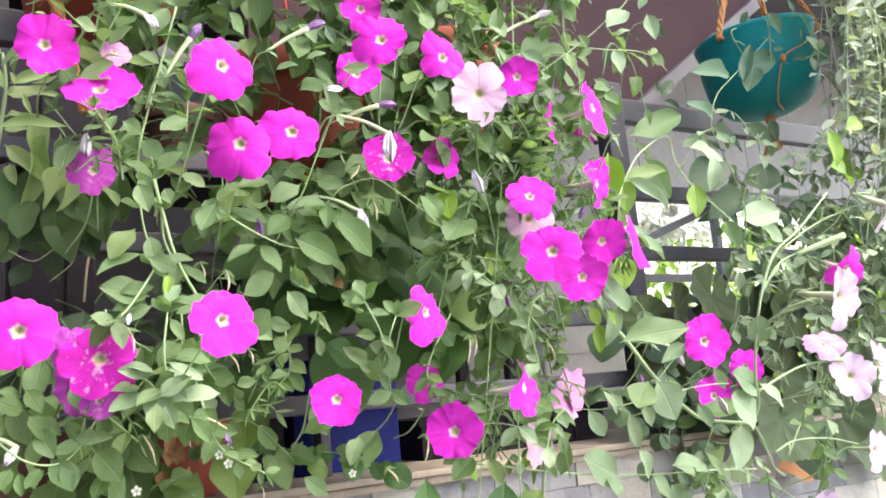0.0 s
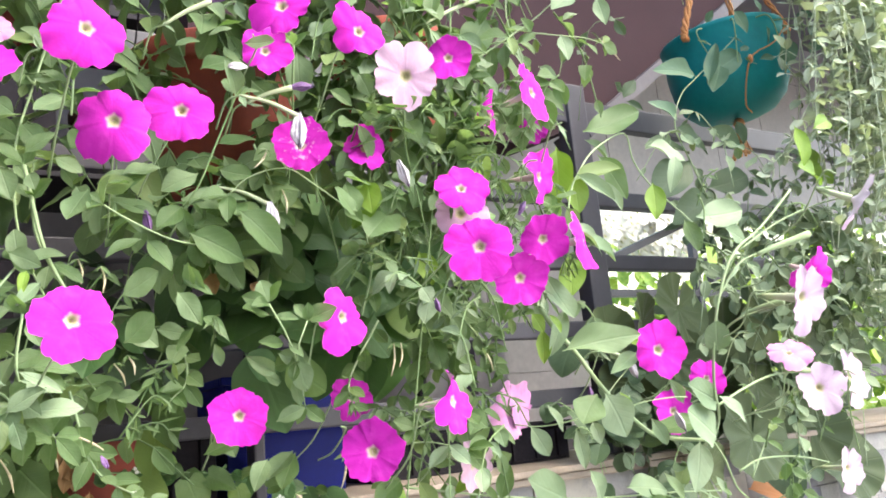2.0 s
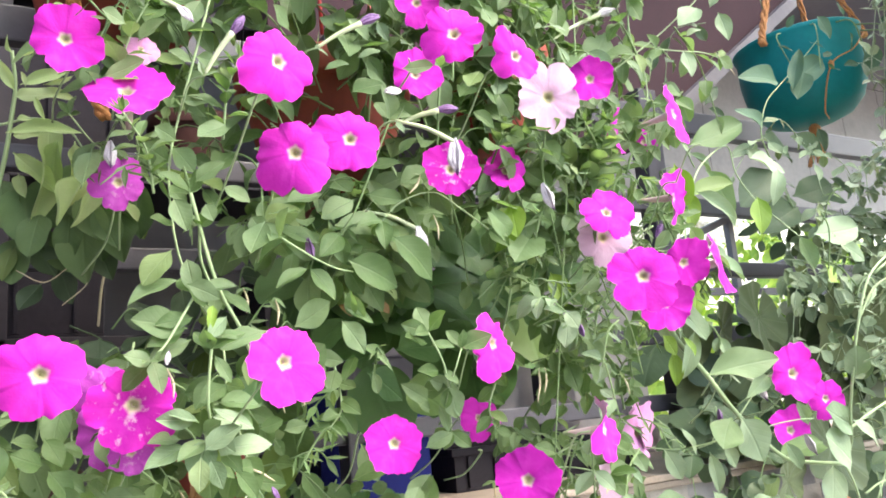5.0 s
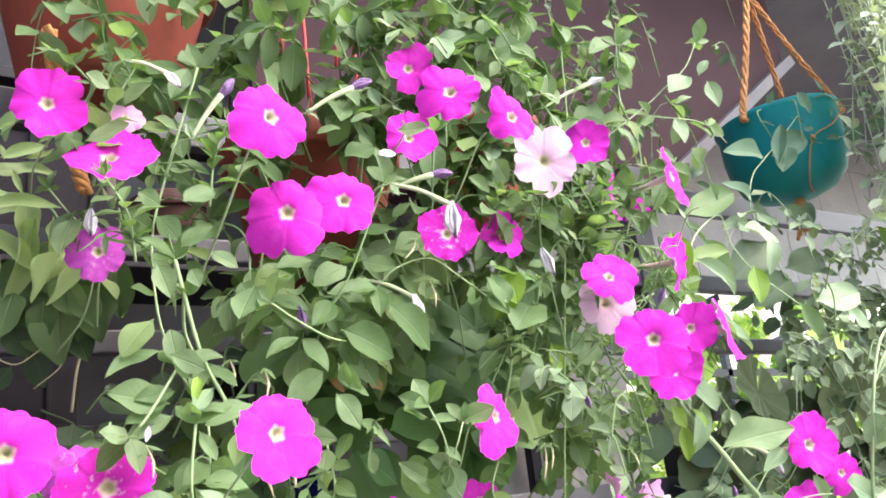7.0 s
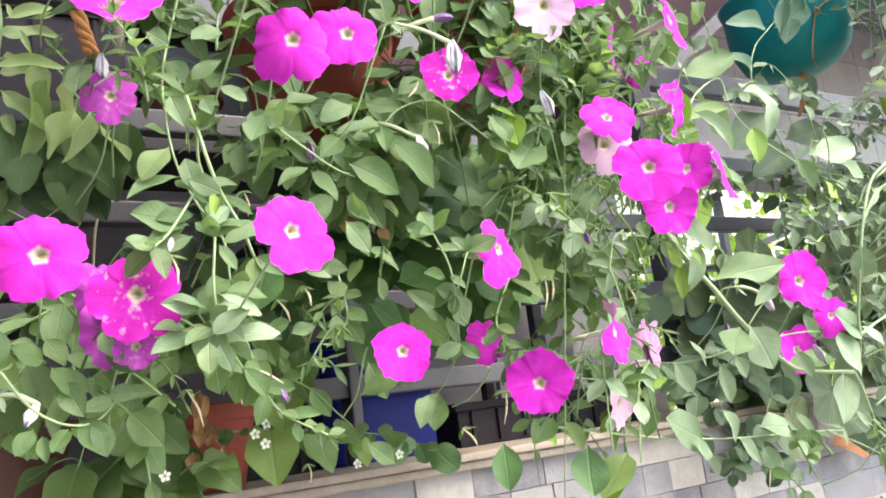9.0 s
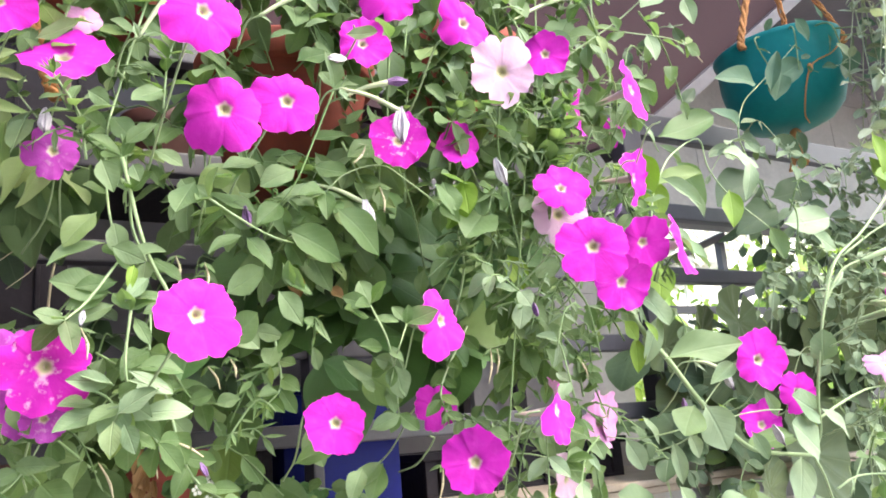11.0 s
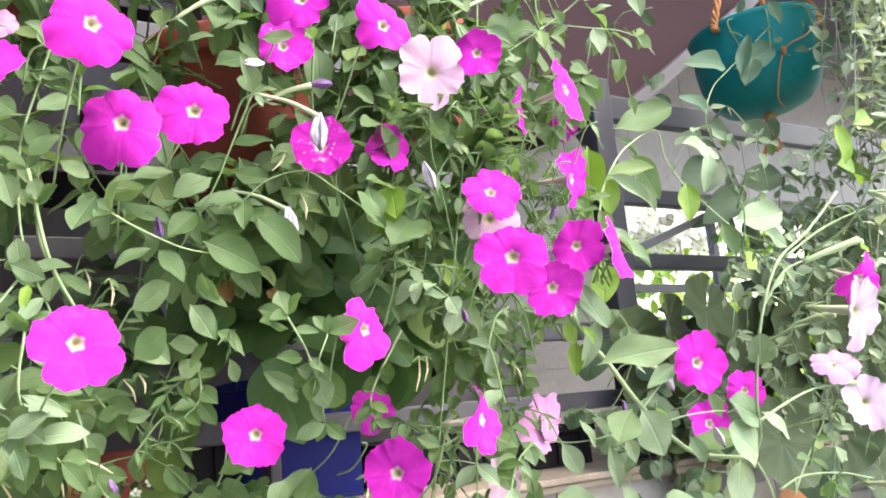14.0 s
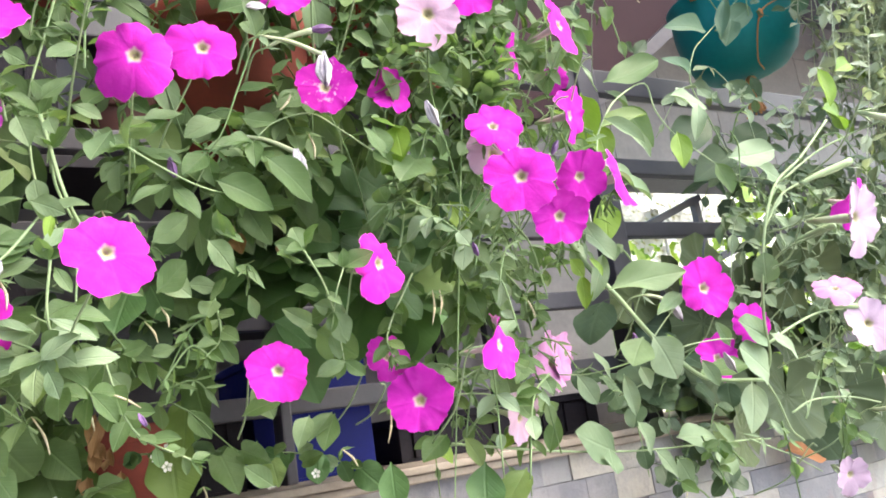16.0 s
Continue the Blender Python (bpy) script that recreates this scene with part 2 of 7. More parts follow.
UNDER_PALE = plain_material("petal_underside_pale", (0.80, 0.68, 0.78), (0.74, 0.66, 0.66), 0.7, 60, bump=0.1, amount=0.8, gloss=0.15)
THROAT = plain_material("flower_throat", (0.60, 0.58, 0.32), (0.42, 0.46, 0.20), 0.6, 300, bump=0.1)
TUBE_PALE = plain_material("flower_tube", (0.46, 0.50, 0.34), (0.36, 0.43, 0.25), 0.65, 120)
TUBE_PINK = plain_material("flower_tube_pink", (0.60, 0.40, 0.48), (0.50, 0.50, 0.32), 0.6, 120)
STEM = plain_material("green_stem", (0.17, 0.26, 0.11), (0.25, 0.33, 0.16), 0.6, 90)
STEM_PALE = plain_material("pale_stem", (0.26, 0.355, 0.185), (0.36, 0.43, 0.26), 0.6, 90)
STEM_DRY = plain_material("dry_stem", (0.48, 0.40, 0.27), (0.66, 0.60, 0.46), 0.75, 90)
WILTED = plain_material("wilted_petal", (0.60, 0.56, 0.63), (0.40, 0.35, 0.44), 0.7, 140, bump=0.6, amount=0.8)
WILTED_DARK = plain_material("wilted_purple", (0.10, 0.035, 0.15), (0.22, 0.12, 0.29), 0.65, 160, bump=0.6, amount=0.9)
TERRACOTTA = plain_material("terracotta", (0.26, 0.052, 0.036), (0.17, 0.038, 0.030), 0.7, 14, bump=0.3, amount=0.8, gloss=0.3)
BROWN_POT = plain_material("brown_plastic", (0.085, 0.032, 0.027), (0.06, 0.024, 0.022), 0.5, 12, amount=0.7, gloss=0.3)
TEAL = plain_material("teal_plastic", (0.009, 0.20, 0.21), (0.006, 0.145, 0.165), 0.5, 9, amount=0.7, coat=0.05, bump=0.05, gloss=0.18)
ROPE = plain_material("orange_rope", (0.66, 0.30, 0.12), (0.50, 0.20, 0.08), 0.85, 260, bump=0.8, amount=0.9, distance=0.002)
RAIL = plain_material("grey_painted_steel", (0.060, 0.054, 0.072), (0.042, 0.038, 0.052), 0.5, 18, bump=0.15, amount=0.8, gloss=0.4)
CAP = plain_material("cream_stone_cap", (0.31, 0.25, 0.215), (0.20, 0.155, 0.135), 0.6, 20, bump=0.35, amount=0.8)
LIMEWASH = plain_material("limewash", (0.80, 0.78, 0.72), (0.66, 0.64, 0.58), 0.9, 2, bump=0.2)
MORTAR = plain_material("mortar", (0.20, 0.19, 0.195), (0.14, 0.135, 0.14), 0.9, 40, bump=0.5)
STRIP = tile_material("split_stone")
BLUE = plain_material("blue_plastic", (0.005, 0.009, 0.135), (0.004, 0.006, 0.09), 0.5, 15, amount=0.6, bump=0.08, gloss=0.15)
BLACK = plain_material("black_plastic", (0.018, 0.015, 0.020), (0.026, 0.022, 0.030), 0.7, 20, amount=0.7, gloss=0.1)
SHELF = plain_material("dark_shelf_paint", (0.032, 0.026, 0.034), (0.022, 0.018, 0.025), 0.6, 18, amount=0.8, gloss=0.2)
MAROON = plain_material("maroon_paint", (0.050, 0.026, 0.034), (0.038, 0.020, 0.027), 0.85, 6, amount=0.8, gloss=0.15)
MAROON_DARK = plain_material("grey_stair_edge", (0.15, 0.135, 0.155), (0.10, 0.09, 0.11), 0.7, 8, amount=0.8, gloss=0.2)
WALL = plain_material("grey_plaster", (0.145, 0.13, 0.145), (0.105, 0.092, 0.11), 0.85, 5, bump=0.3, amount=0.8)
GLAZED = plain_material("white_wall_tile", (0.23, 0.205, 0.215), (0.165, 0.145, 0.16), 0.4, 7, amount=0.9, bump=0.05, gloss=0.35)
GROUT = plain_material("grey_grout", (0.22, 0.21, 0.21), (0.17, 0.16, 0.16), 0.9, 40)
SOIL = plain_material("potting_soil", (0.05, 0.032, 0.02), (0.09, 0.06, 0.04), 0.95, 60, bump=1.0, amount=0.9, distance=0.004)
PAVING = plain_material("concrete_paving", (0.31, 0.30, 0.29), (0.23, 0.22, 0.21), 0.9, 1.5, bump=0.4, amount=0.8, fine=30)
RED = plain_material("red_cord", (0.45, 0.03, 0.03), (0.3, 0.02, 0.02), 0.6, 60)

# ---- tools ----
rng = random.Random(7)
PLACE = {}


def thing(name, base, label, category, group="", kind=""):
    e = new(name)
    e.location = base
    PLACE[e] = Matrix.Translation(base)
    return tagged(e, label, category, group, kind)


def mesh_of(bm, name, mat, smooth=True):
    me = bpy.data.meshes.new(name)
    bm.to_mesh(me)
    bm.free()
    for p in me.polygons:
        p.use_smooth = smooth
    me.materials.append(mat)
    return me


def part(name, shape, mat, parent, label="", m=Matrix(), smooth=True):
    """One mesh under a thing or a part; m is its place in the world. parent None: a thing of its own."""
    me = shape if isinstance(shape, bpy.types.Mesh) else mesh_of(shape, name, mat, smooth)
    ob = new(name, me)
    if parent is not None:
        ob.parent = parent
        ob.matrix_basis = PLACE[parent].inverted() @ m
    else:
        ob.matrix_basis = m
    PLACE[ob] = m.copy()
    return tagged(ob, label) if label else ob


def box(x0, x1, y0, y1, z0, z1, bevel=0.0):
    bm = bmesh.new()
    bmesh.ops.create_cube(bm, size=1, matrix=Matrix.LocRotScale(((x0 + x1) / 2, (y0 + y1) / 2, (z0 + z1) / 2), None, (x1 - x0, y1 - y0, z1 - z0)))
    if bevel:
        bmesh.ops.bevel(bm, geom=bm.edges[:], offset=bevel, segments=2, affect="EDGES", profile=0.6)
    return bm


def turned(profile, around=40, wobble=0.0):
    """A body of revolution about z from (radius, height) pairs."""
    bm, rings = bmesh.new(), []
    for r, z in profile:
        if r < 1e-5:
            rings.append([bm.verts.new((0, 0, z))])
        else:
            rings.append([bm.verts.new((r * math.cos(2 * math.pi * k / around), r * math.sin(2 * math.pi * k / around), z)) for k in range(around)])
    for a, b in zip(rings, rings[1:]):
        for k in range(around):
            face = [a[k % len(a)], a[(k + 1) % len(a)], b[(k + 1) % len(b)], b[k % len(b)]]
            face = [v for n, v in enumerate(face) if v not in face[:n]]
            if len(face) > 2:
                bm.faces.new(face)
    bmesh.ops.recalc_face_normals(bm, faces=bm.faces[:])
    return bm


def smooth_line(points, per=5):
    """Catmull-Rom through the points."""
    pts = [Vector(p) for p in points]
    pts = [2 * pts[0] - pts[1], *pts, 2 * pts[-1] - pts[-2]]
    out = []
    for a, b, c, d in zip(pts, pts[1:], pts[2:], pts[3:]):
        for k in range(per):
            s = k / per
            out.append(0.5 * (2 * b + (c - a) * s + (2 * a - 5 * b + 4 * c - d) * s * s + (3 * b - a - 3 * c + d) * s ** 3))
    return out + [pts[-2]]


def add_tube(bm, line, r0, r1, sides=6):
    """Sweeps a tapering round section along a line into bm."""
    rings, side = [], None
    for k, p in enumerate(line):
        way = (line[min(k + 1, len(line) - 1)] - line[max(k - 1, 0)]).normalized()
        side = way.orthogonal().normalized() if side is None else (side - way * side.dot(way)).normalized()
        up = way.cross(side)
        r = r0 + (r1 - r0) * k / (len(line) - 1)
        rings.append([bm.verts.new(p + r * (math.cos(2 * math.pi * j / sides) * side + math.sin(2 * math.pi * j / sides) * up)) for j in range(sides)])
    for a, b in zip(rings, rings[1:]):
        for j in range(sides):
            bm.faces.new((a[j], a[(j + 1) % sides], b[(j + 1) % sides], b[j]))
    bm.faces.new(rings[0][::-1])
    bm.faces.new(rings[-1])


def stem(plant, mat, r0, r1, *points, name="stem", label=""):
    bm = bmesh.new()
    add_tube(bm, smooth_line(points), r0, r1)
    return part(name, bm, mat, plant, label)


# Leaves lie along +y from their base, face +z and are 1 long.
OVATE = ((0.0, 0.05), (0.06, 0.10), (0.12, 0.34), (0.22, 0.70), (0.36, 0.94), (0.50, 1.0), (0.65, 0.92), (0.79, 0.68), (0.90, 0.38), (0.965, 0.17), (1.0, 0.02))
ELLIPTIC = ((0.0, 0.06), (0.07, 0.13), (0.16, 0.44), (0.30, 0.79), (0.45, 0.97), (0.60, 1.0), (0.74, 0.86), (0.86, 0.57), (0.95, 0.24), (1.0, 0.02))
ROUND = ((0.0, 0.03), (0.05, 0.30), (0.12, 0.72), (0.28, 0.96), (0.48, 1.0), (0.68, 0.92), (0.84, 0.66), (0.95, 0.30), (1.0, 0.04))
HEART = ((-0.10, 0.42), (-0.02, 0.78), (0.12, 0.96), (0.30, 1.0), (0.48, 0.90), (0.66, 0.66), (0.82, 0.40), (0.93, 0.18), (1.0, 0.02))
LANCE = ((0.0, 0.12), (0.15, 0.55), (0.35, 1.0), (0.55, 0.92), (0.78, 0.5), (1.0, 0.03))


def finer(outline):
    """The outline with a smooth point between every two."""
    pts = [Vector((*p, 0)) for p in outline]
    return [(max(p.x, outline[0][0]) if k == 0 else p.x, max(p.y, 0.01)) for k, p in enumerate(smooth_line(pts, 3))]


def leaf_data(outline, width, fold, bend, wave, seed, fine=False):
    r = random.Random(seed)
    verts, faces, uvs = [], [], []
    ph, skew, twist = r.uniform(0, 6), r.uniform(-0.09, 0.09), r.uniform(-0.5, 0.5)
    across = (-1.0, -0.75, -0.4, 0.0, 0.4, 0.75, 1.0) if fine else (-1.0, -0.55, 0.0, 0.55, 1.0)
    if fine:
        outline = finer(outline)
    for t, h in outline:
        for s in across:
            half = 0.5 * width * h
            z = fold * (0.22 * abs(s) + 0.5 * s * s) * half - bend * t * t + wave * s * s * half * math.sin(7 * t + ph + (1.2 if s > 0 else 0)) + twist * s * half * t
            notch = 0.12 * abs(s) if t < 0 else 0
            verts.append((s * half * (1 + 0.02 * math.sin(14 * t + ph)) + skew * t * t, t - notch, z))
            uvs.append((0.5 + 0.5 * s * max(h, 0.05), t))
    n = len(across)
    for a in range(len(outline) - 1):
        for b in range(n - 1):
            faces.append((a * n + b, a * n + b + 1, a * n + n + b + 1, a * n + n + b))
    return verts, faces, uvs


def leaf_mesh(name, mat, *shape):
    verts, faces, uvs = leaf_data(*shape, fine=True)
    me = bpy.data.meshes.new(name)
    me.from_pydata(verts, [], faces)
    layer = me.uv_layers.new(name="UVMap")
    for loop in me.loops:
        layer.data[loop.index].uv = uvs[loop.vertex_index]
    for p in me.polygons:
        p.use_smooth = True
    me.materials.append(mat)
    return me


SHAPES = {
    "ovate": [(OVATE, 0.55, 0.45, 0.16, 0.16, 1), (OVATE, 0.61, 0.30, 0.10, 0.20, 2), (ELLIPTIC, 0.48, 0.60, 0.30, 0.16, 3), (ELLIPTIC, 0.55, 0.38, -0.08, 0.20, 4), (OVATE, 0.58, 0.50, 0.38, 0.18, 5), (ELLIPTIC, 0.50, 0.25, 0.22, 0.20, 17), (OVATE, 0.50, 0.75, 0.05, 0.14, 18)],
    "round": [(ROUND, 0.84, 0.12, 0.12, 0.12, 6), (ROUND, 0.92, 0.05, 0.25, 0.16, 7), (ROUND, 0.78, 0.25, 0.05, 0.10, 8)],
    "heart": [(HEART, 0.95, 0.15, 0.15, 0.20, 9), (HEART, 1.05, 0.05, 0.28, 0.25, 10), (HEART, 0.85, 0.3, 0.08, 0.15, 11)],
    "broad": [(ROUND, 0.66, 0.18, 0.12, 0.12, 19), (OVATE, 0.74, 0.22, 0.18, 0.14, 20), (ROUND, 0.72, 0.10, 0.06, 0.18, 21)],
    "lance": [(LANCE, 0.22, 0.35, 0.25, 0.05, 12), (LANCE, 0.28, 0.30, 0.05, 0.08, 13), (LANCE, 0.17, 0.4, -0.15, 0.05, 14)],
    "droop": [(ELLIPTIC, 0.54, 0.9, 0.30, 0.40, 15), (OVATE, 0.60, 0.7, 0.16, 0.45, 16), (ROUND, 0.50, 0.6, 0.35, 0.40, 25), (OVATE, 0.50, 1.2, -0.1, 0.35, 26)],
}
LEAVES = {}


def leaf_of(shape, mat, k):
    key = (shape, mat.name, k % len(SHAPES[shape]))
    if key not in LEAVES:
        LEAVES[key] = leaf_mesh("leaf", mat, *SHAPES[shape][key[2]])
    return LEAVES[key]


def aim(base, way, face, length, widen=1.0):
    """The pose that lays a leaf from base along way with its upper side towards face."""
    y = Vector(way).normalized()
    z = (Vector(face) - y * Vector(face).dot(y))
    z = z.normalized() if z.length > 1e-4 else y.orthogonal().normalized()
    m = Matrix((y.cross(z), y, z)).transposed().to_4x4()
    return Matrix.Translation(base) @ m @ Matrix.Diagonal((length * widen, length, length, 1))


def leaf(plant, base, tip, mat=None, shape="ovate", widen=1.0, face=(-0.35, -0.82, 0.45), k=None):
    """A single leaf from its base to its tip."""
    base, tip = Vector(base), Vector(tip)
    k = rng.randrange(9) if k is None else k
    jitter = Vector((rng.uniform(-0.4, 0.35), rng.uniform(-0.2, 0.2), rng.uniform(-0.35, 0.35)))
    if shape in ("ovate", "droop"):
        widen = 0.25 + 0.80 * widen if shape == "ovate" else 0.3 + 0.9 * widen
    return part("leaf", leaf_of(shape, mat or PETUNIA_LEAF, k), None, plant, "", aim(base, tip - base, Vector(face) + jitter, (tip - base).length, widen))


def bracts(owner, at, way, size, mat, count=3):
    """Narrow leaflets round a joint."""
    at, way = Vector(at), Vector(way).normalized()
    side = way.orthogonal().normalized()
    for k in range(count):
        out = Matrix.Rotation(k * 2 * math.pi / count + rng.uniform(-0.4, 0.4), 3, way) @ side
        part("leaflet", leaf_of("lance", mat, rng.randrange(9)), None, owner, "", aim(at, out + way * rng.uniform(0.3, 1.0), (-0.3, -0.6, 0.6), size * rng.uniform(0.7, 1.2), 1.3))


class Mass:
    """Leaves and twigs too many to count, gathered into one mesh."""

    def __init__(self):
        self.v, self.f, self.uv = [], [], []

    def leaf(self, shape, m):
        verts, faces, uvs = leaf_data(*rng.choice(SHAPES[shape]))
        n = len(self.v)
        self.v += [tuple(m @ Vector(p)) for p in verts]
        self.f += [tuple(n + i for i in f) for f in faces]
        self.uv += uvs

    def twig(self, line, r0, r1):
        bm = bmesh.new()
        add_tube(bm, line, r0, r1, 4)
        n = len(self.v)
        bm.verts.index_update()
        self.v += [tuple(p.co) for p in bm.verts]
        self.uv += [(0.5, 0.5)] * len(bm.verts)
        self.f += [tuple(n + p.index for p in f.verts) for f in bm.faces]
        bm.free()

    def done(self, name, mat, parent, label, kind="stuff"):
        me = bpy.data.meshes.new(name)
        me.from_pydata(self.v, [], self.f)
        layer = me.uv_layers.new(name="UVMap")
        for loop in me.loops:
            layer.data[loop.index].uv = self.uv[loop.vertex_index]
        for p in me.polygons:
            p.use_smooth = True
        me.materials.append(mat)
        return tagged(part(name, me, None, parent, label), kind=kind)


def sprig(mass, base, way, length, leaves, size, shape="ovate", droop=0.4, twig=0.0011, plant=None, mat=None, spread=0.7):
    """A side shoot with leaves in pairs; loose leaves go into the mass, or are parts of the plant where one is given."""
    base, way = Vector(base), Vector(way).normalized()
    end = base + way * length + Vector((0, 0, -droop * length))
    mid = base + way * length * 0.55 + Vector((rng.uniform(-0.1, 0.1), rng.uniform(-0.1, 0.1), 0.06)) * length
    line = smooth_line((base, mid, end), 4)
    if plant is None:
        mass.twig(line, twig, twig * 0.6)
    else:
        stem(plant, STEM, twig, twig * 0.6, base, mid, end)
    for k in range(leaves):
        s = (k // 2 * 2 + 1.2) / (leaves + 1)
        p = line[min(int(s * (len(line) - 1)), len(line) - 2)]
        along = (line[-1] - line[-2]).normalized()
        side = along.orthogonal().normalized()
        a = (math.pi if k % 2 else 0) + (k // 2) * 1.57 + rng.uniform(-0.5, 0.5)
        side = Matrix.Rotation(a, 3, along) @ side
        if k >= leaves - 1:
            side = along
        out = (side * spread + along * 0.45 + Vector((0, -0.15, -0.05 + rng.uniform(-0.25, 0.2)))).normalized()
        big = size * rng.uniform(0.65, 1.2) * (0.6 if s > 0.85 else 1)
        m = aim(p, out, Vector((-0.35, -0.6, 0.7)) + Vector((rng.uniform(-0.5, 0.5), rng.uniform(-0.4, 0.4), rng.uniform(-0.4, 0.4))), big)
        if plant is None:
            mass.leaf(shape, m)
        else:
            part("leaf", leaf_of(shape, mat, rng.randrange(9)), None, plant, "", m)
    return end


# The five lobes of some flowers, from the top round to the side: how long each is, and how deep the cuts between them are.
LOBES = {
    30: ((0.80, 0.94, 1.18, 1.14, 0.88), (0.12, 0.10, 0.24, 0.14, 0.14)),
    31: ((0.84, 1.08, 1.00, 0.94, 0.92), (0.10, 0.14, 0.10, 0.16, 0.10)),
    32: ((1.00, 0.86, 1.24, 0.98, 0.82), (0.16, 0.28, 0.10, 0.20, 0.24)),
    33: ((0.92, 1.04, 1.02, 1.06, 0.94), (0.10, 0.07, 0.12, 0.10, 0.08)),
    34: ((1.08, 1.10, 0.94, 1.02, 0.88), (0.24, 0.16, 0.28, 0.20, 0.26)),
    35: ((0.88, 1.06, 1.10, 1.14, 1.00), (0.08, 0.22, 0.10, 0.14, 0.10)),
}


def corolla_mesh(seed, mat, under):
    """A five-lobed funnel of radius 1, open towards +z, with soft folds, an uneven rim and a paler underside."""
    r = random.Random(seed)
    around, rings = 90, (0.05, 0.10, 0.16, 0.22, 0.30, 0.42, 0.56, 0.70, 0.82, 0.91, 0.96, 1.0)
    bend = [r.uniform(-0.36, 0.22) for _ in range(5)]
    size = [r.uniform(0.84, 1.12) for _ in range(5)]
    cut = [r.uniform(0.07, 0.26) for _ in range(5)]
    if seed in LOBES:
        size, cut = (list(q) for q in LOBES[seed])
    wide = [r.uniform(-0.05, 0.05) for _ in range(5)]
    ruff = [r.uniform(0, 6.28) for _ in range(6)]
    ragged = [r.uniform(-1, 1) for _ in range(around)]
    place, faces = [], []
    for v in rings:
        for k in range(around):
            u = k / around
            f = u * 5 + 0.5
            lobe = int(f) % 5
            s = (f % 1) - 0.5 + wide[lobe] * math.sin(2 * math.pi * (f % 1)) * 0.5
            nxt = (lobe + (1 if s > 0 else -1)) % 5
            w = min(abs(s), 0.5)
            keep = 1 - max(0.0, (w - 0.2) / 0.3) ** 1.5 * 0.5
            own = size[lobe] * keep + size[nxt] * (1 - keep)
            lift = bend[lobe] * keep + bend[nxt] * (1 - keep)
            gap = cut[lobe] if s > 0 else cut[lobe - 1]
            shape = 1 - v ** 4 * gap * max(0.0, (w - 0.22) / 0.28) ** 2.2 - v ** 4 * 0.025 * math.cos(2 * math.pi * s * 2 + ruff[5])
            a = 2 * math.pi * u
            rim = 1 + v ** 8 * (0.012 * math.sin(17 * a + ruff[0]) + 0.010 * math.sin(31 * a + ruff[3]) + 0.013 * ragged[k] + 0.05 * max(0.0, 1 - w / 0.12))
            rad = v * shape * rim * (1 + (own - 1) * v)
            z = 0.30 * (1 - math.exp(-v * 8.5)) - 0.30
            z += lift * v ** 2.4 + 0.06 * v ** 2 * math.sin(2 * a + ruff[1]) + 0.035 * v ** 4 * math.sin(7 * a + ruff[2]) + 0.025 * v ** 6 * math.sin(13 * a + ruff[4])
            z += (0.06 if s > 0 else -0.01) * v * v * (w / 0.5) ** 3 - 0.012 * v * max(0.0, 1 - w / 0.12)
            place.append(((rad * math.cos(a), rad * math.sin(a), z), (u, v)))
    n = len(place)
    for b in range(len(rings) - 1):
        for k in range(around):
            j = (k + 1) % around
            faces.append((b * around + k, b * around + j, (b + 1) * around + j, (b + 1) * around + k))
    verts = [p for p, _ in place] + [(p[0] * 1.0, p[1] * 1.0, p[2] - 0.014 - 0.02 * (1 - q[1])) for p, q in place]
    me = bpy.data.meshes.new("corolla")
    me.from_pydata(verts, [], faces + [tuple(n + i for i in reversed(f)) for f in faces])
    layer = me.uv_layers.new(name="UVMap")
    for poly in me.polygons:
        poly.use_smooth = True
        poly.material_index = 1 if poly.vertices[0] >= n else 0
        high = any(place[i % n][1][0] > 0.9 for i in poly.vertices)
        for loop in poly.loop_indices:
            u, v = place[me.loops[loop].vertex_index % n][1]
            layer.data[loop].uv = (u + 1 if high and u < 0.05 else u, v)
    me.materials.append(mat)
    me.materials.append(under)
    return me


def throat_mesh():
    bm = turned(((0.0, -0.36), (0.03, -0.36), (0.046, -0.32), (0.058, -0.255)), 16)
    for k in range(5):
        a = k * 1.2566
        p = Vector((0.024 * math.cos(a), 0.024 * math.sin(a), -0.33))
        add_tube(bm, [p, p + Vector((0, 0, 0.09))], 0.012, 0.020, 5)
    return mesh_of(bm, "throat", THROAT)


def trumpet_mesh(mat):
    """The closed tube behind the lobes."""
    bm = turned(((0.125, -0.22), (0.14, -0.34), (0.12, -0.55), (0.095, -0.85), (0.08, -1.15), (0.075, -1.30)), 14)
    return mesh_of(bm, "tube", mat)


def calyx_mesh():
    bm = bmesh.new()
    for k in range(5):
        a = 2 * math.pi * k / 5
        out = Vector((math.cos(a), math.sin(a), 0))
        side = Vector((-math.sin(a), math.cos(a), 0))
        base = out * 0.055 + Vector((0, 0, -1.34))
        mid = out * 0.16 + Vector((0, 0, -1.10))
        tip = out * 0.30 + Vector((0, 0, -0.80))
        v = [bm.verts.new(p) for p in (base - side * 0.05, base + side * 0.05, mid + side * 0.055, mid - side * 0.055, tip, mid + out * 0.02)]
        bm.faces.new((v[0], v[1], v[2], v[5], v[3]))
        bm.faces.new((v[3], v[5], v[4]))
        bm.faces.new((v[5], v[2], v[4]))
    add_tube(bm, [Vector((0, 0, -1.42)), Vector((0, 0, -1.24))], 0.06, 0.09, 8)
    return mesh_of(bm, "calyx", STEM_PALE)


THROAT_MESH, CALYX_MESH = throat_mesh(), calyx_mesh()
TUBES = {MAGENTA: trumpet_mesh(TUBE_PINK), WHITE: trumpet_mesh(TUBE_PALE)}
COROLLAS = {}


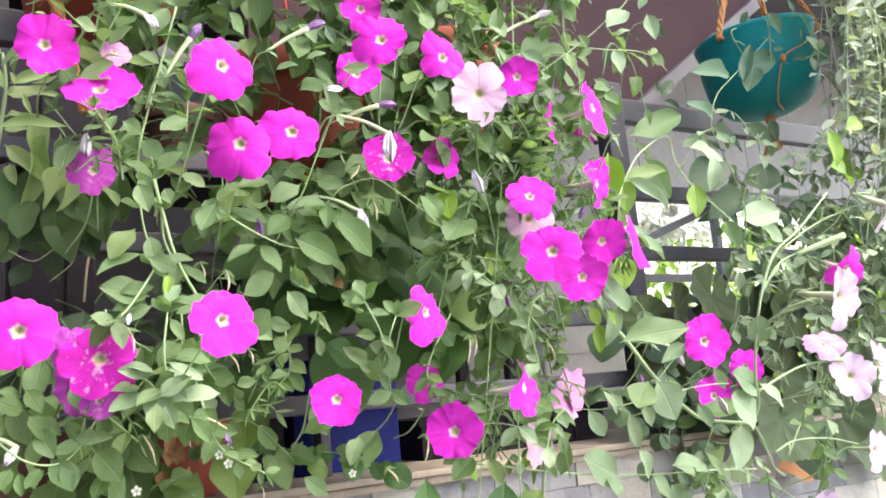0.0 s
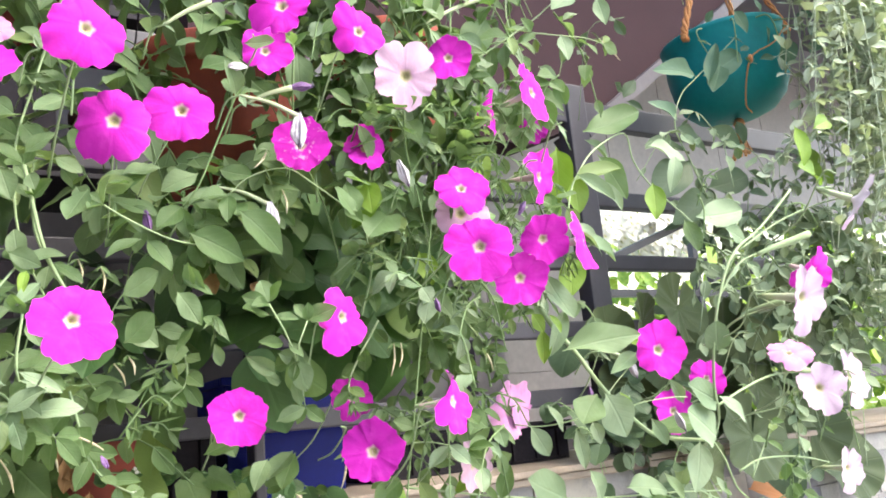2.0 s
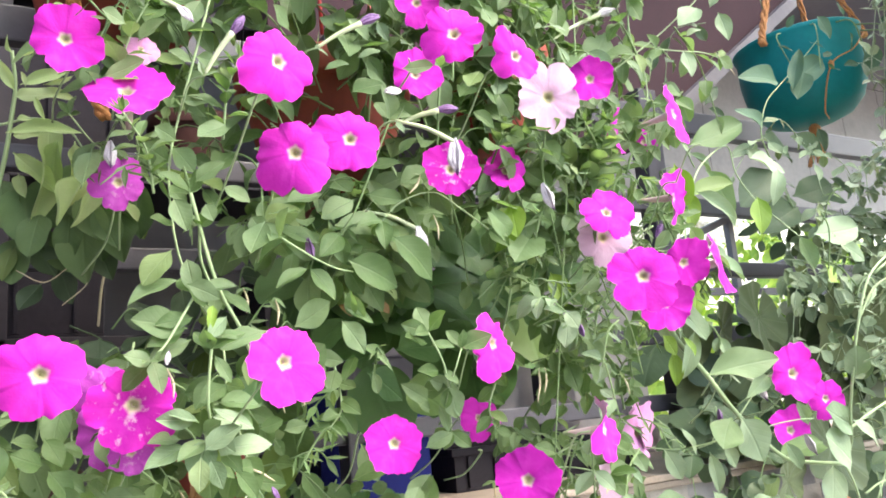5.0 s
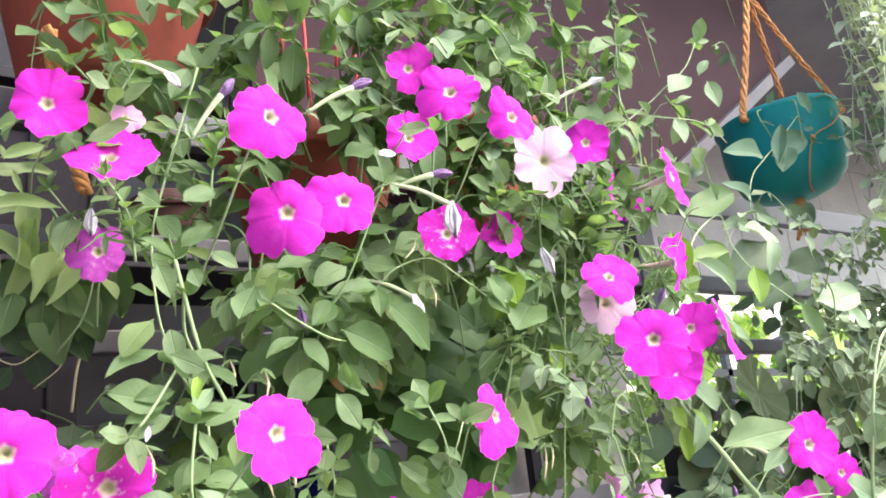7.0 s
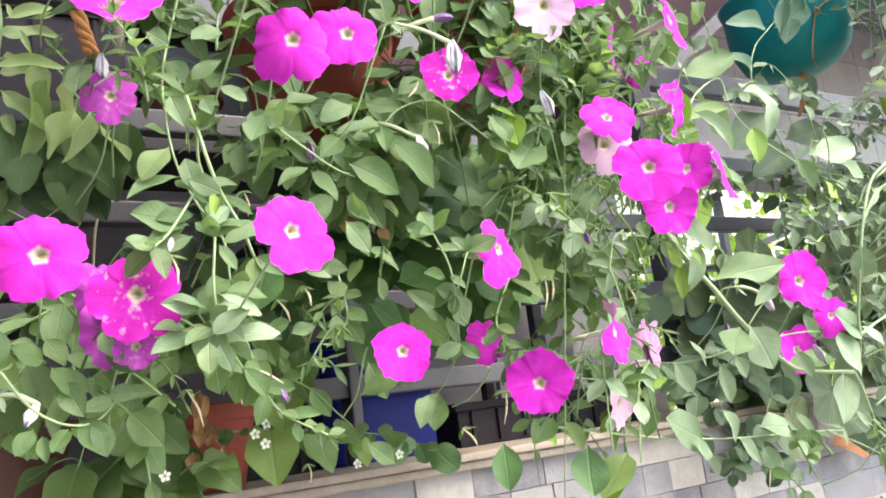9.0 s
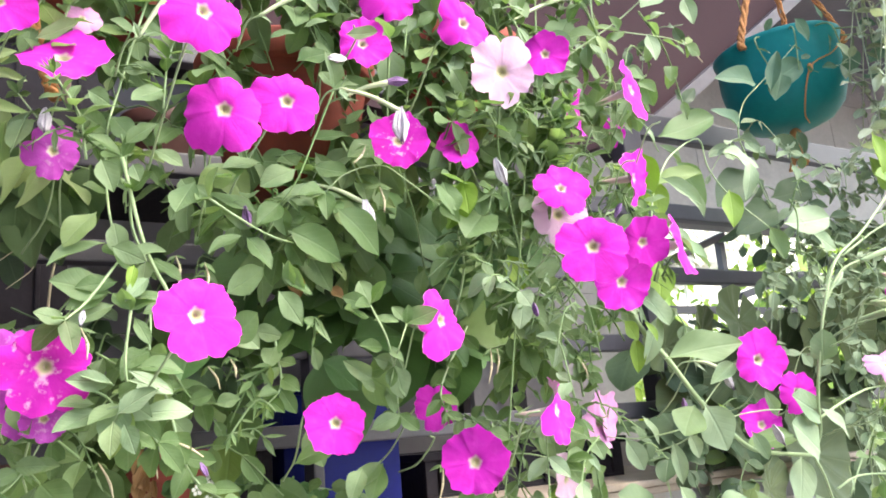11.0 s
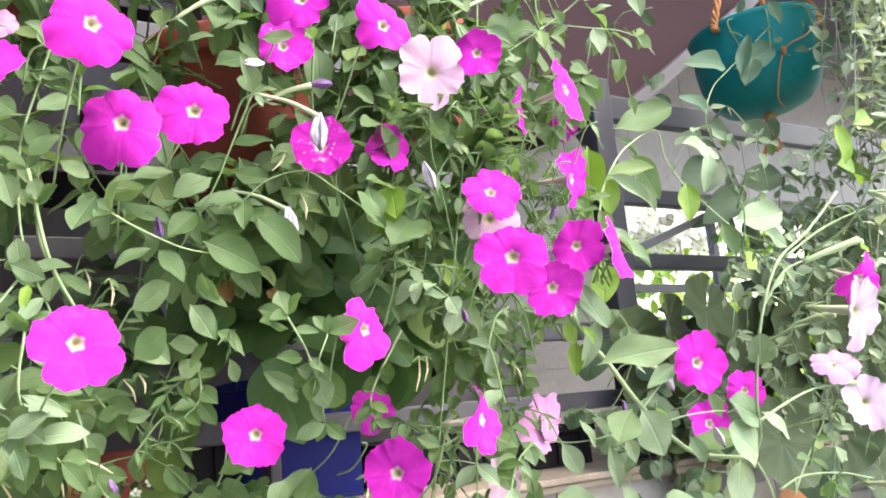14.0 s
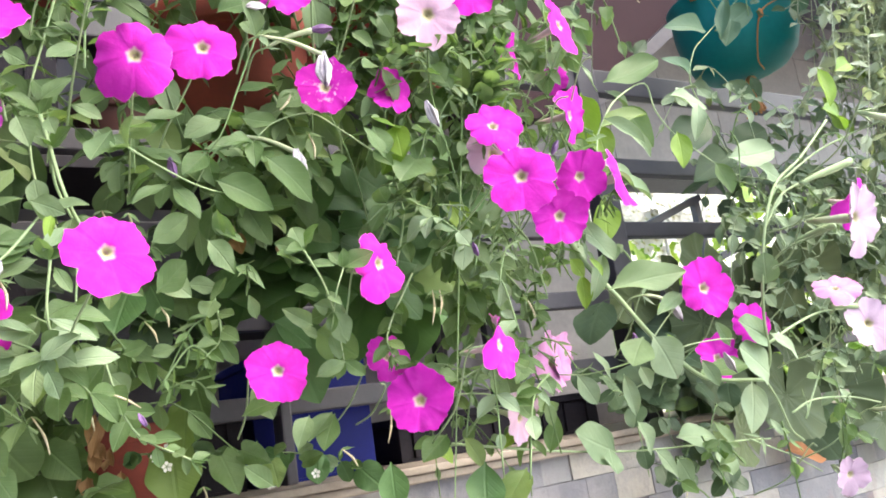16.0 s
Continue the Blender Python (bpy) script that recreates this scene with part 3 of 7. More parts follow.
def petunia(plant, at, face, across, colour, label, seed=None, spin=0.0, stalk=None, squash=1.0):
    """A petunia flower: centre of its mouth, the way it faces, its diameter."""
    seed = rng.randrange(10, 16) if seed is None else seed
    if (colour, seed) not in COROLLAS:
        COROLLAS[colour, seed] = corolla_mesh(seed + 20, colour, UNDER_PINK if colour in (MAGENTA, BRUISED, VIOLET) else UNDER_PALE)
    z = Vector(face).normalized()
    x = (Vector((0.1, 0, 1)) - z * z.z).normalized()
    r = across * 0.5
    m = Matrix((x, z.cross(x), z)).transposed().to_4x4() @ Matrix.Rotation(radians(spin) + math.pi, 4, "Z")
    m = Matrix.Translation(Vector(at) + z * r * 0.2) @ m @ Matrix.Diagonal((r, r * squash, r, 1))
    flower = part("flower", COROLLAS[colour, seed], None, plant, label, m)
    part("throat", THROAT_MESH, None, flower, "pale greenish yellow throat", m)
    part("tube", TUBES[MAGENTA if colour in (MAGENTA, BRUISED, VIOLET) else WHITE], None, flower, "pale flower tube", m)
    part("calyx", CALYX_MESH, None, flower, "green calyx", m)
    back = Vector(at) - z * r * 1.2
    foot = Vector(stalk) if stalk else back + Vector((rng.uniform(-0.025, 0.025), rng.uniform(0.06, 0.10), rng.uniform(-0.07, -0.02))) - z * 0.02
    stem(flower, STEM_PALE, 0.0008, 0.0009, back, back - z * 0.014 + Vector((0, 0, -0.004)), (back + foot) / 2 + Vector((rng.uniform(-0.008, 0.008), 0, -0.008)), foot, name="pedicel")
    return flower


def wilted(plant, at, way, length, mat=WILTED, label="withered papery petunia flower", tube=True, root=None):
    """A collapsed flower: a folded papery bag, like a shut umbrella, hanging from its tube."""
    at, way = Vector(at), Vector(way).normalized()
    side = way.orthogonal().normalized()
    up = way.cross(side)
    ph, lean = rng.uniform(0, 6), rng.uniform(-0.25, 0.25)

    def bag(first, last, rings, scale):
        bm, rows = bmesh.new(), []
        for k in range(rings):
            t = first + (last - first) * k / (rings - 1)
            r = length * scale * (0.045 + 0.175 * max(0.0, math.sin(math.pi * min(1.0, 0.04 + 0.93 * t ** 1.25))) ** 0.85)
            p = at + way * length * t + side * lean * length * t * t
            row = []
            for j in range(40):
                a = 2 * math.pi * j / 40
                fold = 1 + 0.34 * math.sin(3 * a + ph + 1.2 * t) + 0.20 * math.sin(7 * a + ph * 2 - 2.5 * t) + 0.10 * math.sin(11 * t + 2 * a + ph)
                row.append(bm.verts.new(p + r * fold * (math.cos(a) * side + 0.75 * math.sin(a) * up) + way * length * 0.10 * t * t * math.sin(3 * a + ph)))
            rows.append(row)
        for a, b in zip(rows, rows[1:]):
            for j in range(40):
                bm.faces.new((a[j], a[(j + 1) % 40], b[(j + 1) % 40], b[j]))
        bm.faces.new(rows[-1])
        return bm

    ob = part("withered_flower", bag(0.0, 1.0, 12, 1.0), mat, plant, label)
    if mat is WILTED:
        part("tip", bag(0.86, 1.10, 4, 0.9), WILTED_DARK, ob, "shrunken purple petal tips")
    if tube:
        start = Vector(root) if root else at + Vector((-0.35, 0.1, 0.12)).normalized() * length * 1.7
        stem(ob, TUBE_PALE, 0.0012, 0.0026 if root else 0.0022, start, (start + at) / 2 + Vector((0, 0, 0.002)), at + way * length * 0.1, name="tube")
        bracts(ob, start, at - start, 0.014, PALE_LEAF, 4)
        stem(ob, STEM_PALE, 0.0008, 0.0009, start + Vector((-0.012, 0.03, -0.02)), start + Vector((-0.008, 0.012, -0.002)), start, name="pedicel")
    return ob


def seed_pod(plant, at, way, length, mat=None):
    """A dry, closed tube with a pointed end."""
    at, way = Vector(at), Vector(way).normalized()
    bm = bmesh.new()
    line = smooth_line((at, at + way * length * 0.5 + Vector((0.002, 0, 0)), at + way * length))
    add_tube(bm, line[: len(line) // 2 + 1], 0.0005, 0.0009)
    add_tube(bm, line[len(line) // 2 :], 0.0011, 0.0003)
    ob = part("spent_bud", bm, mat or STEM_DRY, plant, "dry spent bud")
    bracts(ob, at, way, 0.011, PETUNIA_LEAF, 4)
    return ob

# ---- setting ----
def structure(name, bm, mat, label, category, smooth=False):
    return tagged(part(name, bm, mat, None, "", smooth=smooth), label, category, kind="structure")


ground = structure("ground", box(-150, 150, -150, 150, -0.3, 0.0), PAVING, "grey concrete paving around the planted ledge", "ground")
terrace = structure("floor", box(-4, 14, 1.52, 12, 0.9, 1.0), PAVING, "grey concrete terrace floor behind the railing", "floor")
wall = structure("wall_ledge", box(-3, 5, 1.115, 1.52, 0.0, 1.2605), MORTAR, "low ledge wall faced with split stone strips", "wall")
cap = structure("ledge_cap", box(-3, 5, 1.084, 1.53, 1.2735, 1.284, 0.003), CAP, "cream stone coping on the low wall", "ledge")
part("moulding", box(-3, 5, 1.092, 1.53, 1.261, 1.2730, 0.003), CAP, cap, "narrow cream moulding below the coping")
back = structure("wall_back", box(-3, 1.20, 1.80, 1.95, 1.0, 2.883), WALL, "grey plaster wall behind the pots", "wall")
lintel = structure("wall_tiled", box(1.20, 6.2, 2.10, 2.25, 2.09, 2.883), GROUT, "light tiled wall above the garden opening", "wall")
pier = structure("wall_pier", box(1.20, 1.93, 2.10, 2.25, 1.0, 2.088), GROUT, "light tiled pier beside the garden opening", "wall")
pillar = structure("pillar", box(5.9, 6.2, 2.10, 2.40, 1.0, 2.088), WALL, "grey pillar carrying the tiled wall", "pillar")
stair = bmesh.new()
outline = [(0.42, 1.985), (1.12, 1.92), (1.29, 1.99), (2.00, 2.51), (2.00, 2.883), (0.42, 2.883)]
front = [stair.verts.new((x, 1.33, z)) for x, z in outline]
rear = [stair.verts.new((x, 1.40, z)) for x, z in outline]
stair.faces.new(front)
stair.faces.new(rear[::-1])
for k in range(6):
    stair.faces.new((front[k], rear[k], rear[(k + 1) % 6], front[(k + 1) % 6]))
bmesh.ops.recalc_face_normals(stair, faces=stair.faces[:])
stair_side = structure("stair_side", stair, MAROON, "maroon painted sloping panel of a staircase", "panel")
lip = bmesh.new()
bmesh.ops.create_cube(lip, size=1, matrix=Matrix.Translation((1.645, 1.36, 2.233)) @ Matrix.Rotation(-math.atan2(0.52, 0.71), 4, "Y") @ Matrix.Diagonal((0.92, 0.11, 0.03, 1)))
part("edge_board", lip, MAROON_DARK, stair_side, "grey edge board", smooth=False)
structure("wall_garden", box(-2, 22, 9.0, 9.3, 0.0, 6.0), LIMEWASH, "sunlit limewashed garden wall far behind the shrubs", "wall")
# Out-of-view wall, added to cut the sky light on the left-hand plants.
structure("wall_side", box(-0.54, -0.42, -2.2, 1.07, 0.0, 2.79), WALL, "unseen grey wall added to dim the left side", "wall")
# Unseen slab, added overhead to keep light off the tiled wall and shelf.
structure("ceiling", box(-3.2, 6.4, 1.05, 2.4, 2.885, 3.03), WALL, "unseen grey slab added overhead to shade the tiled wall", "ceiling")
beam = structure("beam", box(-2.6, 4.6, 0.93, 1.01, 2.80, 2.88, 0.006), RAIL, "dark steel bar that carries the hanging pots", "beam")
for x in (-2.6, 4.52):
    part("post", box(x, x + 0.08, 0.93, 1.01, 0.0, 2.798, 0.006), RAIL, beam)

# railing on the ledge
railing = thing("railing", (1.0, 1.2, 1.284), "dark grey painted steel railing standing on the stone ledge", "railing")
for z, h in ((1.392, 0.030), (1.512, 0.030), (1.640, 0.030), (1.768, 0.032), (1.945, 0.050)):
    part("rail", box(-2.9, 4.9, 1.190, 1.214, z - h / 2, z + h / 2, 0.003), RAIL, railing, smooth=False)
for x, w in ((-0.45, 0.045), (0.458, 0.016), (1.115, 0.048), (2.35, 0.045), (3.9, 0.045)):
    part("post", box(x, x + w, 1.183, 1.221, 1.284, 2.00, 0.003), RAIL, railing, smooth=False)

# hanging pots
def wires(pot, x, y, z, r, mat=BLACK, thick=0.0012):
    for k in range(3):
        a = 0.6 + k * 2.094
        bm = bmesh.new()
        add_tube(bm, [Vector((x + r * math.cos(a), y + r * math.sin(a), z)), Vector((x, 0.97, 2.80))], thick, thick, 5)
        part("wire", bm, mat, pot)


def flower_pot(x, y, z, r, h, mat, label, hung=True, name="flower_pot", cord=None):
    pot = thing(name, (x, y, z), label, "flower pot", "terracotta pots")
    m = Matrix.Translation((x, y, z))
    part("body", turned(((0.0, 0.0), (r * 0.62, 0.0), (r * 0.66, 0.004), (r * 0.92, h * 0.80), (r * 0.93, h * 0.82))), mat, pot, "", m)
    part("rim", turned(((r * 0.90, h * 0.80), (r * 1.0, h * 0.80), (r * 1.02, h * 0.82), (r * 1.04, h * 0.98), (r * 1.02, h), (r * 0.94, h), (r * 0.93, h * 0.84), (r * 0.90, h * 0.80))), mat, pot, "", m)
    part("soil", turned(((0.0, h * 0.90), (r * 0.5, h * 0.91), (r * 0.925, h * 0.89)), 28), SOIL, pot, "dark potting soil", m)
    if hung:
        wires(pot, x, y, z + h * 0.98, r * 0.99, cord or BLACK, 0.0035 if cord else 0.0012)
    return pot


flower_pot(0.37, 0.99, 1.665, 0.105, 0.165, TERRACOTTA, "terracotta pot half hidden behind petunia leaves")
hung_pot = flower_pot(0.135, 1.02, 1.872, 0.125, 0.18, TERRACOTTA, "terracotta pot hanging in orange cords above trailing petunias", cord=ROPE)
bm = bmesh.new()
for turn in (0.0, 2.1, 4.2):
    line = smooth_line(((0.07, 0.93, 1.90), (0.086, 0.955, 1.835), (0.104, 0.97, 1.776), (0.114, 0.975, 1.745)), 9)
    add_tube(bm, [p + 0.0045 * Vector((math.cos(turn + 0.7 * i), math.sin(turn + 0.7 * i), 0)) for i, p in enumerate(line)], 0.0042, 0.0038, 6)
part("strap", bm, ROPE, hung_pot, "twisted orange cord tied under the pot")
flower_pot(0.61, 0.98, 1.755, 0.09, 0.14, TERRACOTTA, "faded terracotta pot behind the blush petunia")
flower_pot(0.02, 1.15, 1.284, 0.09, 0.10, BROWN_POT, "brown plastic pot on the stone coping", False)
flower_pot(0.255, 1.155, 1.284, 0.058, 0.10, TERRACOTTA, "small terracotta pot on the stone coping", False)

# teal pot in a rope hanger
TX, TY, TZ = 1.40, 1.015, 1.892
teal = thing("hanging_pot", (TX, TY, TZ), "glossy teal plastic bowl pot in an orange rope hanger", "hanging pot")
TM = Matrix.Translation((TX, TY, TZ)) @ Matrix.Rotation(radians(-5), 4, "Y") @ Matrix.Scale(0.75, 4)
part("bowl", turned(((0.0, 0.0), (0.06, 0.002), (0.10, 0.016), (0.130, 0.045), (0.147, 0.09), (0.153, 0.14), (0.151, 0.20), (0.156, 0.212), (0.158, 0.222), (0.152, 0.226), (0.145, 0.220), (0.144, 0.17), (0.0, 0.165)), 56), TEAL, teal, "", TM)
part("soil", turned(((0.0, 0.20), (0.08, 0.203), (0.145, 0.197)), 28), SOIL, teal, "dark potting soil", TM)
APEX = Vector((1.395, 1.01, 2.36))
for k, a in enumerate((3.28, 5.5, 0.3)):
    rim = TM @ Vector((0.163 * math.cos(a), 0.163 * math.sin(a), 0.225))
    bm = bmesh.new()
    line = smooth_line((APEX, (APEX + rim) / 2 + Vector((0, 0, -0.01)), rim, rim + Vector((0, 0, -0.02))), 14)
    for turn in (0.0, 2.1, 4.2):
        braid = [p + 0.0042 * Vector((math.cos(turn + 0.85 * i), math.sin(turn + 0.85 * i), 0)) for i, p in enumerate(line)]
        add_tube(bm, braid, 0.0034 if k == 0 else 0.0022, 0.0034 if k == 0 else 0.0022, 6)
    part("rope", bm, ROPE, teal, "braided orange rope")
bm = bmesh.new()
for turn in (0.0, 3.14):
    add_tube(bm, [Vector((1.395 + 0.004 * math.cos(turn + i), 1.01 - 0.0017 * i + 0.004 * math.sin(turn + i), 2.35 + 0.0188 * i)) for i in range(25)], 0.005, 0.005, 6)
part("rope", bm, ROPE, teal, "braided orange rope")
bm = bmesh.new()
bmesh.ops.create_uvsphere(bm, u_segments=10, v_segments=8, radius=0.011, matrix=Matrix.Translation(TM @ Vector((-0.02, -0.012, -0.016))))
for k in range(12):
    p = TM @ Vector((-0.02 + 0.004 * math.cos(k), -0.012 + 0.004 * math.sin(k), -0.018))
    add_tube(bm, smooth_line((p, p + Vector((0.006 * math.cos(k * 2), 0.005 * math.sin(k), -0.035)), p + Vector((0.018 * math.cos(k * 2), 0.012 * math.sin(k), -0.055 - 0.008 * (k % 3))))), 0.003, 0.002, 5)
part("tassel", bm, ROPE, teal, "frayed orange rope tassel")
bm = bmesh.new()
KNOT = TM @ Vector((-0.085, -0.132, 0.105))
add_tube(bm, smooth_line((TM @ Vector((0.05, -0.155, 0.19)), (TM @ Vector((-0.02, -0.158, 0.14))), KNOT, KNOT + Vector((0.006, 0.03, -0.07)), TM @ Vector((-0.01, -0.05, 0.0)))), 0.0014, 0.0014, 6)
bmesh.ops.create_uvsphere(bm, u_segments=10, v_segments=8, radius=0.006, matrix=Matrix.Translation(KNOT) @ Matrix.Diagonal((0.8, 0.8, 1.5, 1)))
part("cord", bm, ROPE, teal, "thin orange cord with a knot")

# things behind the railing
def crate(name, x0, x1, y0, y1, z0, z1, mat, label, ribs=4):
    """An open plastic crate with ribbed sides and a folded rim."""
    box_thing = thing(name, ((x0 + x1) / 2, (y0 + y1) / 2, z0), label, "crate", "plastic crates")
    w = 0.005
    for a in ((x0, x1, y0, y0 + w), (x0, x1, y1 - w, y1), (x0, x0 + w, y0 + w, y1 - w), (x1 - w, x1, y0 + w, y1 - w)):
        part("side", box(*a, z0 + w, z1 - 0.012, 0.001), mat, box_thing, smooth=False)
    part("bottom", box(x0, x1, y0, y1, z0, z0 + w, 0.001), mat, box_thing, smooth=False)
    for a in ((x0 - 0.008, x1 + 0.008, y0 - 0.008, y0 + w), (x0 - 0.008, x1 + 0.008, y1 - w, y1 + 0.008), (x0 - 0.008, x0 + w, y0 + w, y1 - w), (x1 - w, x1 + 0.008, y0 + w, y1 - w)):
        part("rim", box(*a, z1 - 0.012, z1, 0.002), mat, box_thing, smooth=False)
    for k in range(ribs):
        x = x0 + (x1 - x0) * (k + 0.5) / ribs
        part("rib", box(x - 0.003, x + 0.003, y0 - 0.006, y0 - 0.0005, z0 + 0.006, z1 - 0.014, 0.001), mat, box_thing, smooth=False)
    return box_thing


crate("crate", 0.435, 0.615, 1.235, 1.40, 1.284, 1.462, BLUE, "deep blue plastic crate standing behind the railing", 0)
crate("crate", 0.66, 1.06, 1.24, 1.44, 1.284, 1.352, BLACK, "low black plastic seed tray behind the railing", 8)
crate("crate", 0.30, 0.42, 1.24, 1.42, 1.284, 1.40, BLACK, "black plastic nursery crate behind the railing", 3)
shelf = thing("plant_shelf", (0.1, 1.5, 1.0), "dark steel plant shelf against the grey wall", "shelf")
for z in (1.545, 1.805, 2.10):
    part("board", box(-0.9, 0.98, 1.40, 1.62, z, z + 0.02, 0.002), SHELF, shelf, smooth=False)
for x in (-0.9, 0.02, 0.96):
    for y in (1.40, 1.60):
        part("leg", box(x, x + 0.022, y, y + 0.022, 1.0, 2.10, 0.002), SHELF, shelf, smooth=False)
crate("crate", -0.30, 0.225, 1.405, 1.6, 1.825, 2.03, BLACK, "black plastic crate on the plant shelf", 6)
crate("crate", -0.30, 0.17, 1.405, 1.6, 1.565, 1.70, BLACK, "black plastic tray on the plant shelf", 6)
crate("crate", 0.42, 0.70, 1.41, 1.6, 1.565, 1.66, BLACK, "black slatted plastic basket on the plant shelf", 9)
flower_pot(0.80, 1.50, 1.565, 0.075, 0.12, TERRACOTTA, "terracotta pot on the plant shelf", False)
flower_pot(0.33, 1.50, 1.825, 0.075, 0.13, BROWN_POT, "brown plastic pot on the plant shelf", False)
board = thing("white_board", (1.02, 1.47, 1.284), "off-white board leaning behind the railing", "board")
part("panel", box(0.90, 1.10, 1.46, 1.475, 1.284, 1.56, 0.002), GLAZED, board, smooth=False)
part("base_strip", box(0.90, 1.32, 1.435, 1.458, 1.284, 1.335, 0.002), GLAZED, board, smooth=False)
brace = thing("garden_gate", (2.3, 2.32, 1.0), "dark steel gate with diagonal bars in the garden opening", "gate")
for a, b in (((2.02, 1.83), (2.75, 2.10)), ((1.95, 1.78), (4.6, 1.78)), ((2.72, 1.0), (2.72, 2.09)), ((2.80, 1.84), (3.6, 2.06)), ((1.98, 1.0), (1.98, 2.09))):
    bm = bmesh.new()
    add_tube(bm, [Vector((a[0], 2.32, a[1])), Vector((b[0], 2.32, b[1]))], 0.02, 0.02, 4)
    part("bar", bm, RAIL, brace, smooth=False)

# ---- plants ----
main_petunia = thing("petunia", (0.36, 0.95, 1.83), "trailing petunia full of magenta and blush flowers", "petunia plant", "petunias")
left_petunia = thing("petunia", (0.135, 1.00, 2.03), "petunia with magenta and violet flowers beside the brown pot", "petunia plant", "petunias")
right_petunia = thing("petunia", (0.60, 0.95, 1.89), "long-stemmed petunia with pale pink flowers reaching over the ledge", "petunia plant", "petunias")
drooping_plant = thing("potted_plant", (-0.15, 1.10, 1.284), "plant with limp dull green drooping leaves by the railing", "plant")
bowl_vine = thing("trailing_plant", (TX, TY, TZ + 0.16), "trailing plant with broad leaves growing in the teal bowl", "plant")
low_vine = thing("ivy", (0.14, 1.13, 1.39), "ivy with heart-shaped leaves trailing over the coping", "ivy")


def shoot_end(plant, end, before):
    """A few leaves where a shoot ends."""
    end, way = Vector(end), (Vector(end) - Vector(before)).normalized()
    side = way.orthogonal().normalized()
    for k in range(4):
        out = Matrix.Rotation(k * 1.57 + rng.uniform(-0.4, 0.4), 3, way) @ side
        leaf(plant, end, end + (out * 0.8 + way * 0.7).normalized() * rng.uniform(0.016, 0.030), PETUNIA_LEAF)

# main magenta petunia
petunia(main_petunia, (0.159, 0.581, 1.452), (0.14, -0.99, 0), 0.047, MAGENTA, "bright magenta petunia flower with a pale throat", 15, 200)
petunia(main_petunia, (0.192, 0.629, 1.601), (-0.3, -0.93, -0.19), 0.053, MAGENTA, "bright magenta petunia flower with a pale throat", 10, 180)
petunia(main_petunia, (0.243, 0.648, 1.622), (-0.22, -0.97, -0.08), 0.053, MAGENTA, "bright magenta petunia flower with a pale throat", 11, 180)
petunia(main_petunia, (0.168, 0.592, 1.649), (0.25, -0.97, -0.02), 0.053, MAGENTA, "bright magenta petunia flower with a pale throat", 11, 240)
petunia(main_petunia, (0.352, 0.683, 1.617), (-0.3, -0.95, -0.05), 0.049, BRUISED, "bruised magenta petunia flower with bleached white flecks", 13, 20)
petunia(main_petunia, (0.422, 0.7, 1.626), (-0.25, -0.96, 0.13), 0.042, MAGENTA, "bright magenta petunia flower with a pale throat", 5, 40)
petunia(main_petunia, (0.451, 0.662, 1.688), (-0.37, -0.88, -0.3), 0.062, BLUSH, "pale blush pink petunia flower", 14, 150)
petunia(main_petunia, (0.459, 0.58, 1.506), (-0.61, -0.79, -0.01), 0.053, MAGENTA, "bright magenta petunia flower with a pale throat", 15, 180)
petunia(main_petunia, (0.383, 0.694, 1.468), (0.42, -0.90, -0.03), 0.053, MAGENTA, "bright magenta petunia flower with a pale throat", 12, 200)
petunia(main_petunia, (0.303, 0.731, 1.392), (-0.22, -0.98, 0.02), 0.049, MAGENTA, "bright magenta petunia flower with a pale throat", 13, 180)
petunia(main_petunia, (0.402, 0.684, 1.353), (-0.67, -0.74, -0.01), 0.054, MAGENTA, "bright magenta petunia flower with a pale throat", 13, 30)
petunia(main_petunia, (0.489, 0.646, 1.575), (-0.25, -0.88, 0.4), 0.049, MAGENTA, "bright magenta petunia flower with a pale throat", 1, 33)
petunia(main_petunia, (0.305, 0.585, 1.688), (-0.48, -0.86, 0.16), 0.050, MAGENTA, "bright magenta petunia flower with a pale throat", 4, 12)
petunia(main_petunia, (0.381, 0.614, 1.696), (-0.03, -1, -0.05), 0.049, MAGENTA, "bright magenta petunia flower with a pale throat", 2, 25)
petunia(main_petunia, (0.342, 0.7, 1.78), (-0.23, -0.97, -0.04), 0.047, MAGENTA, "bright magenta petunia flower with a pale throat", 5, 0)
petunia(main_petunia, (0.323, 0.68, 1.699), (-0.23, -0.97, 0.03), 0.044, MAGENTA, "bright magenta petunia flower with a pale throat", 0, 12)
petunia(main_petunia, (0.489, 0.645, 1.704), (-0.34, -0.93, -0.14), 0.045, MAGENTA, "bright magenta petunia flower with a pale throat", 3, 44)
petunia(main_petunia, (0.558, 0.617, 1.667), (0.38, -0.92, 0.09), 0.053, MAGENTA, "bright magenta petunia flower with a pale throat", 15, 160)
petunia(main_petunia, (0.579, 0.716, 1.684), (0.52, -0.85, -0.05), 0.049, MAGENTA, "bright magenta petunia flower with a pale throat", 2, 0)
petunia(main_petunia, (0.71, 0.8, 1.718), (-0.47, -0.74, -0.48), 0.038, MAGENTA, "bright magenta petunia flower with a pale throat", 4, 0)
petunia(main_petunia, (0.589, 0.66, 1.6), (0.50, -0.86, -0.08), 0.053, MAGENTA, "bright magenta petunia flower with a pale throat", 5, 15)
petunia(main_petunia, (0.498, 0.665, 1.558), (-0.36, -0.93, -0.04), 0.050, BLUSH, "pale blush pink petunia flower", 1, 10)
petunia(main_petunia, (0.539, 0.64, 1.494), (-0.23, -0.92, -0.31), 0.053, MAGENTA, "bright magenta petunia flower with a pale throat", 3, 40)
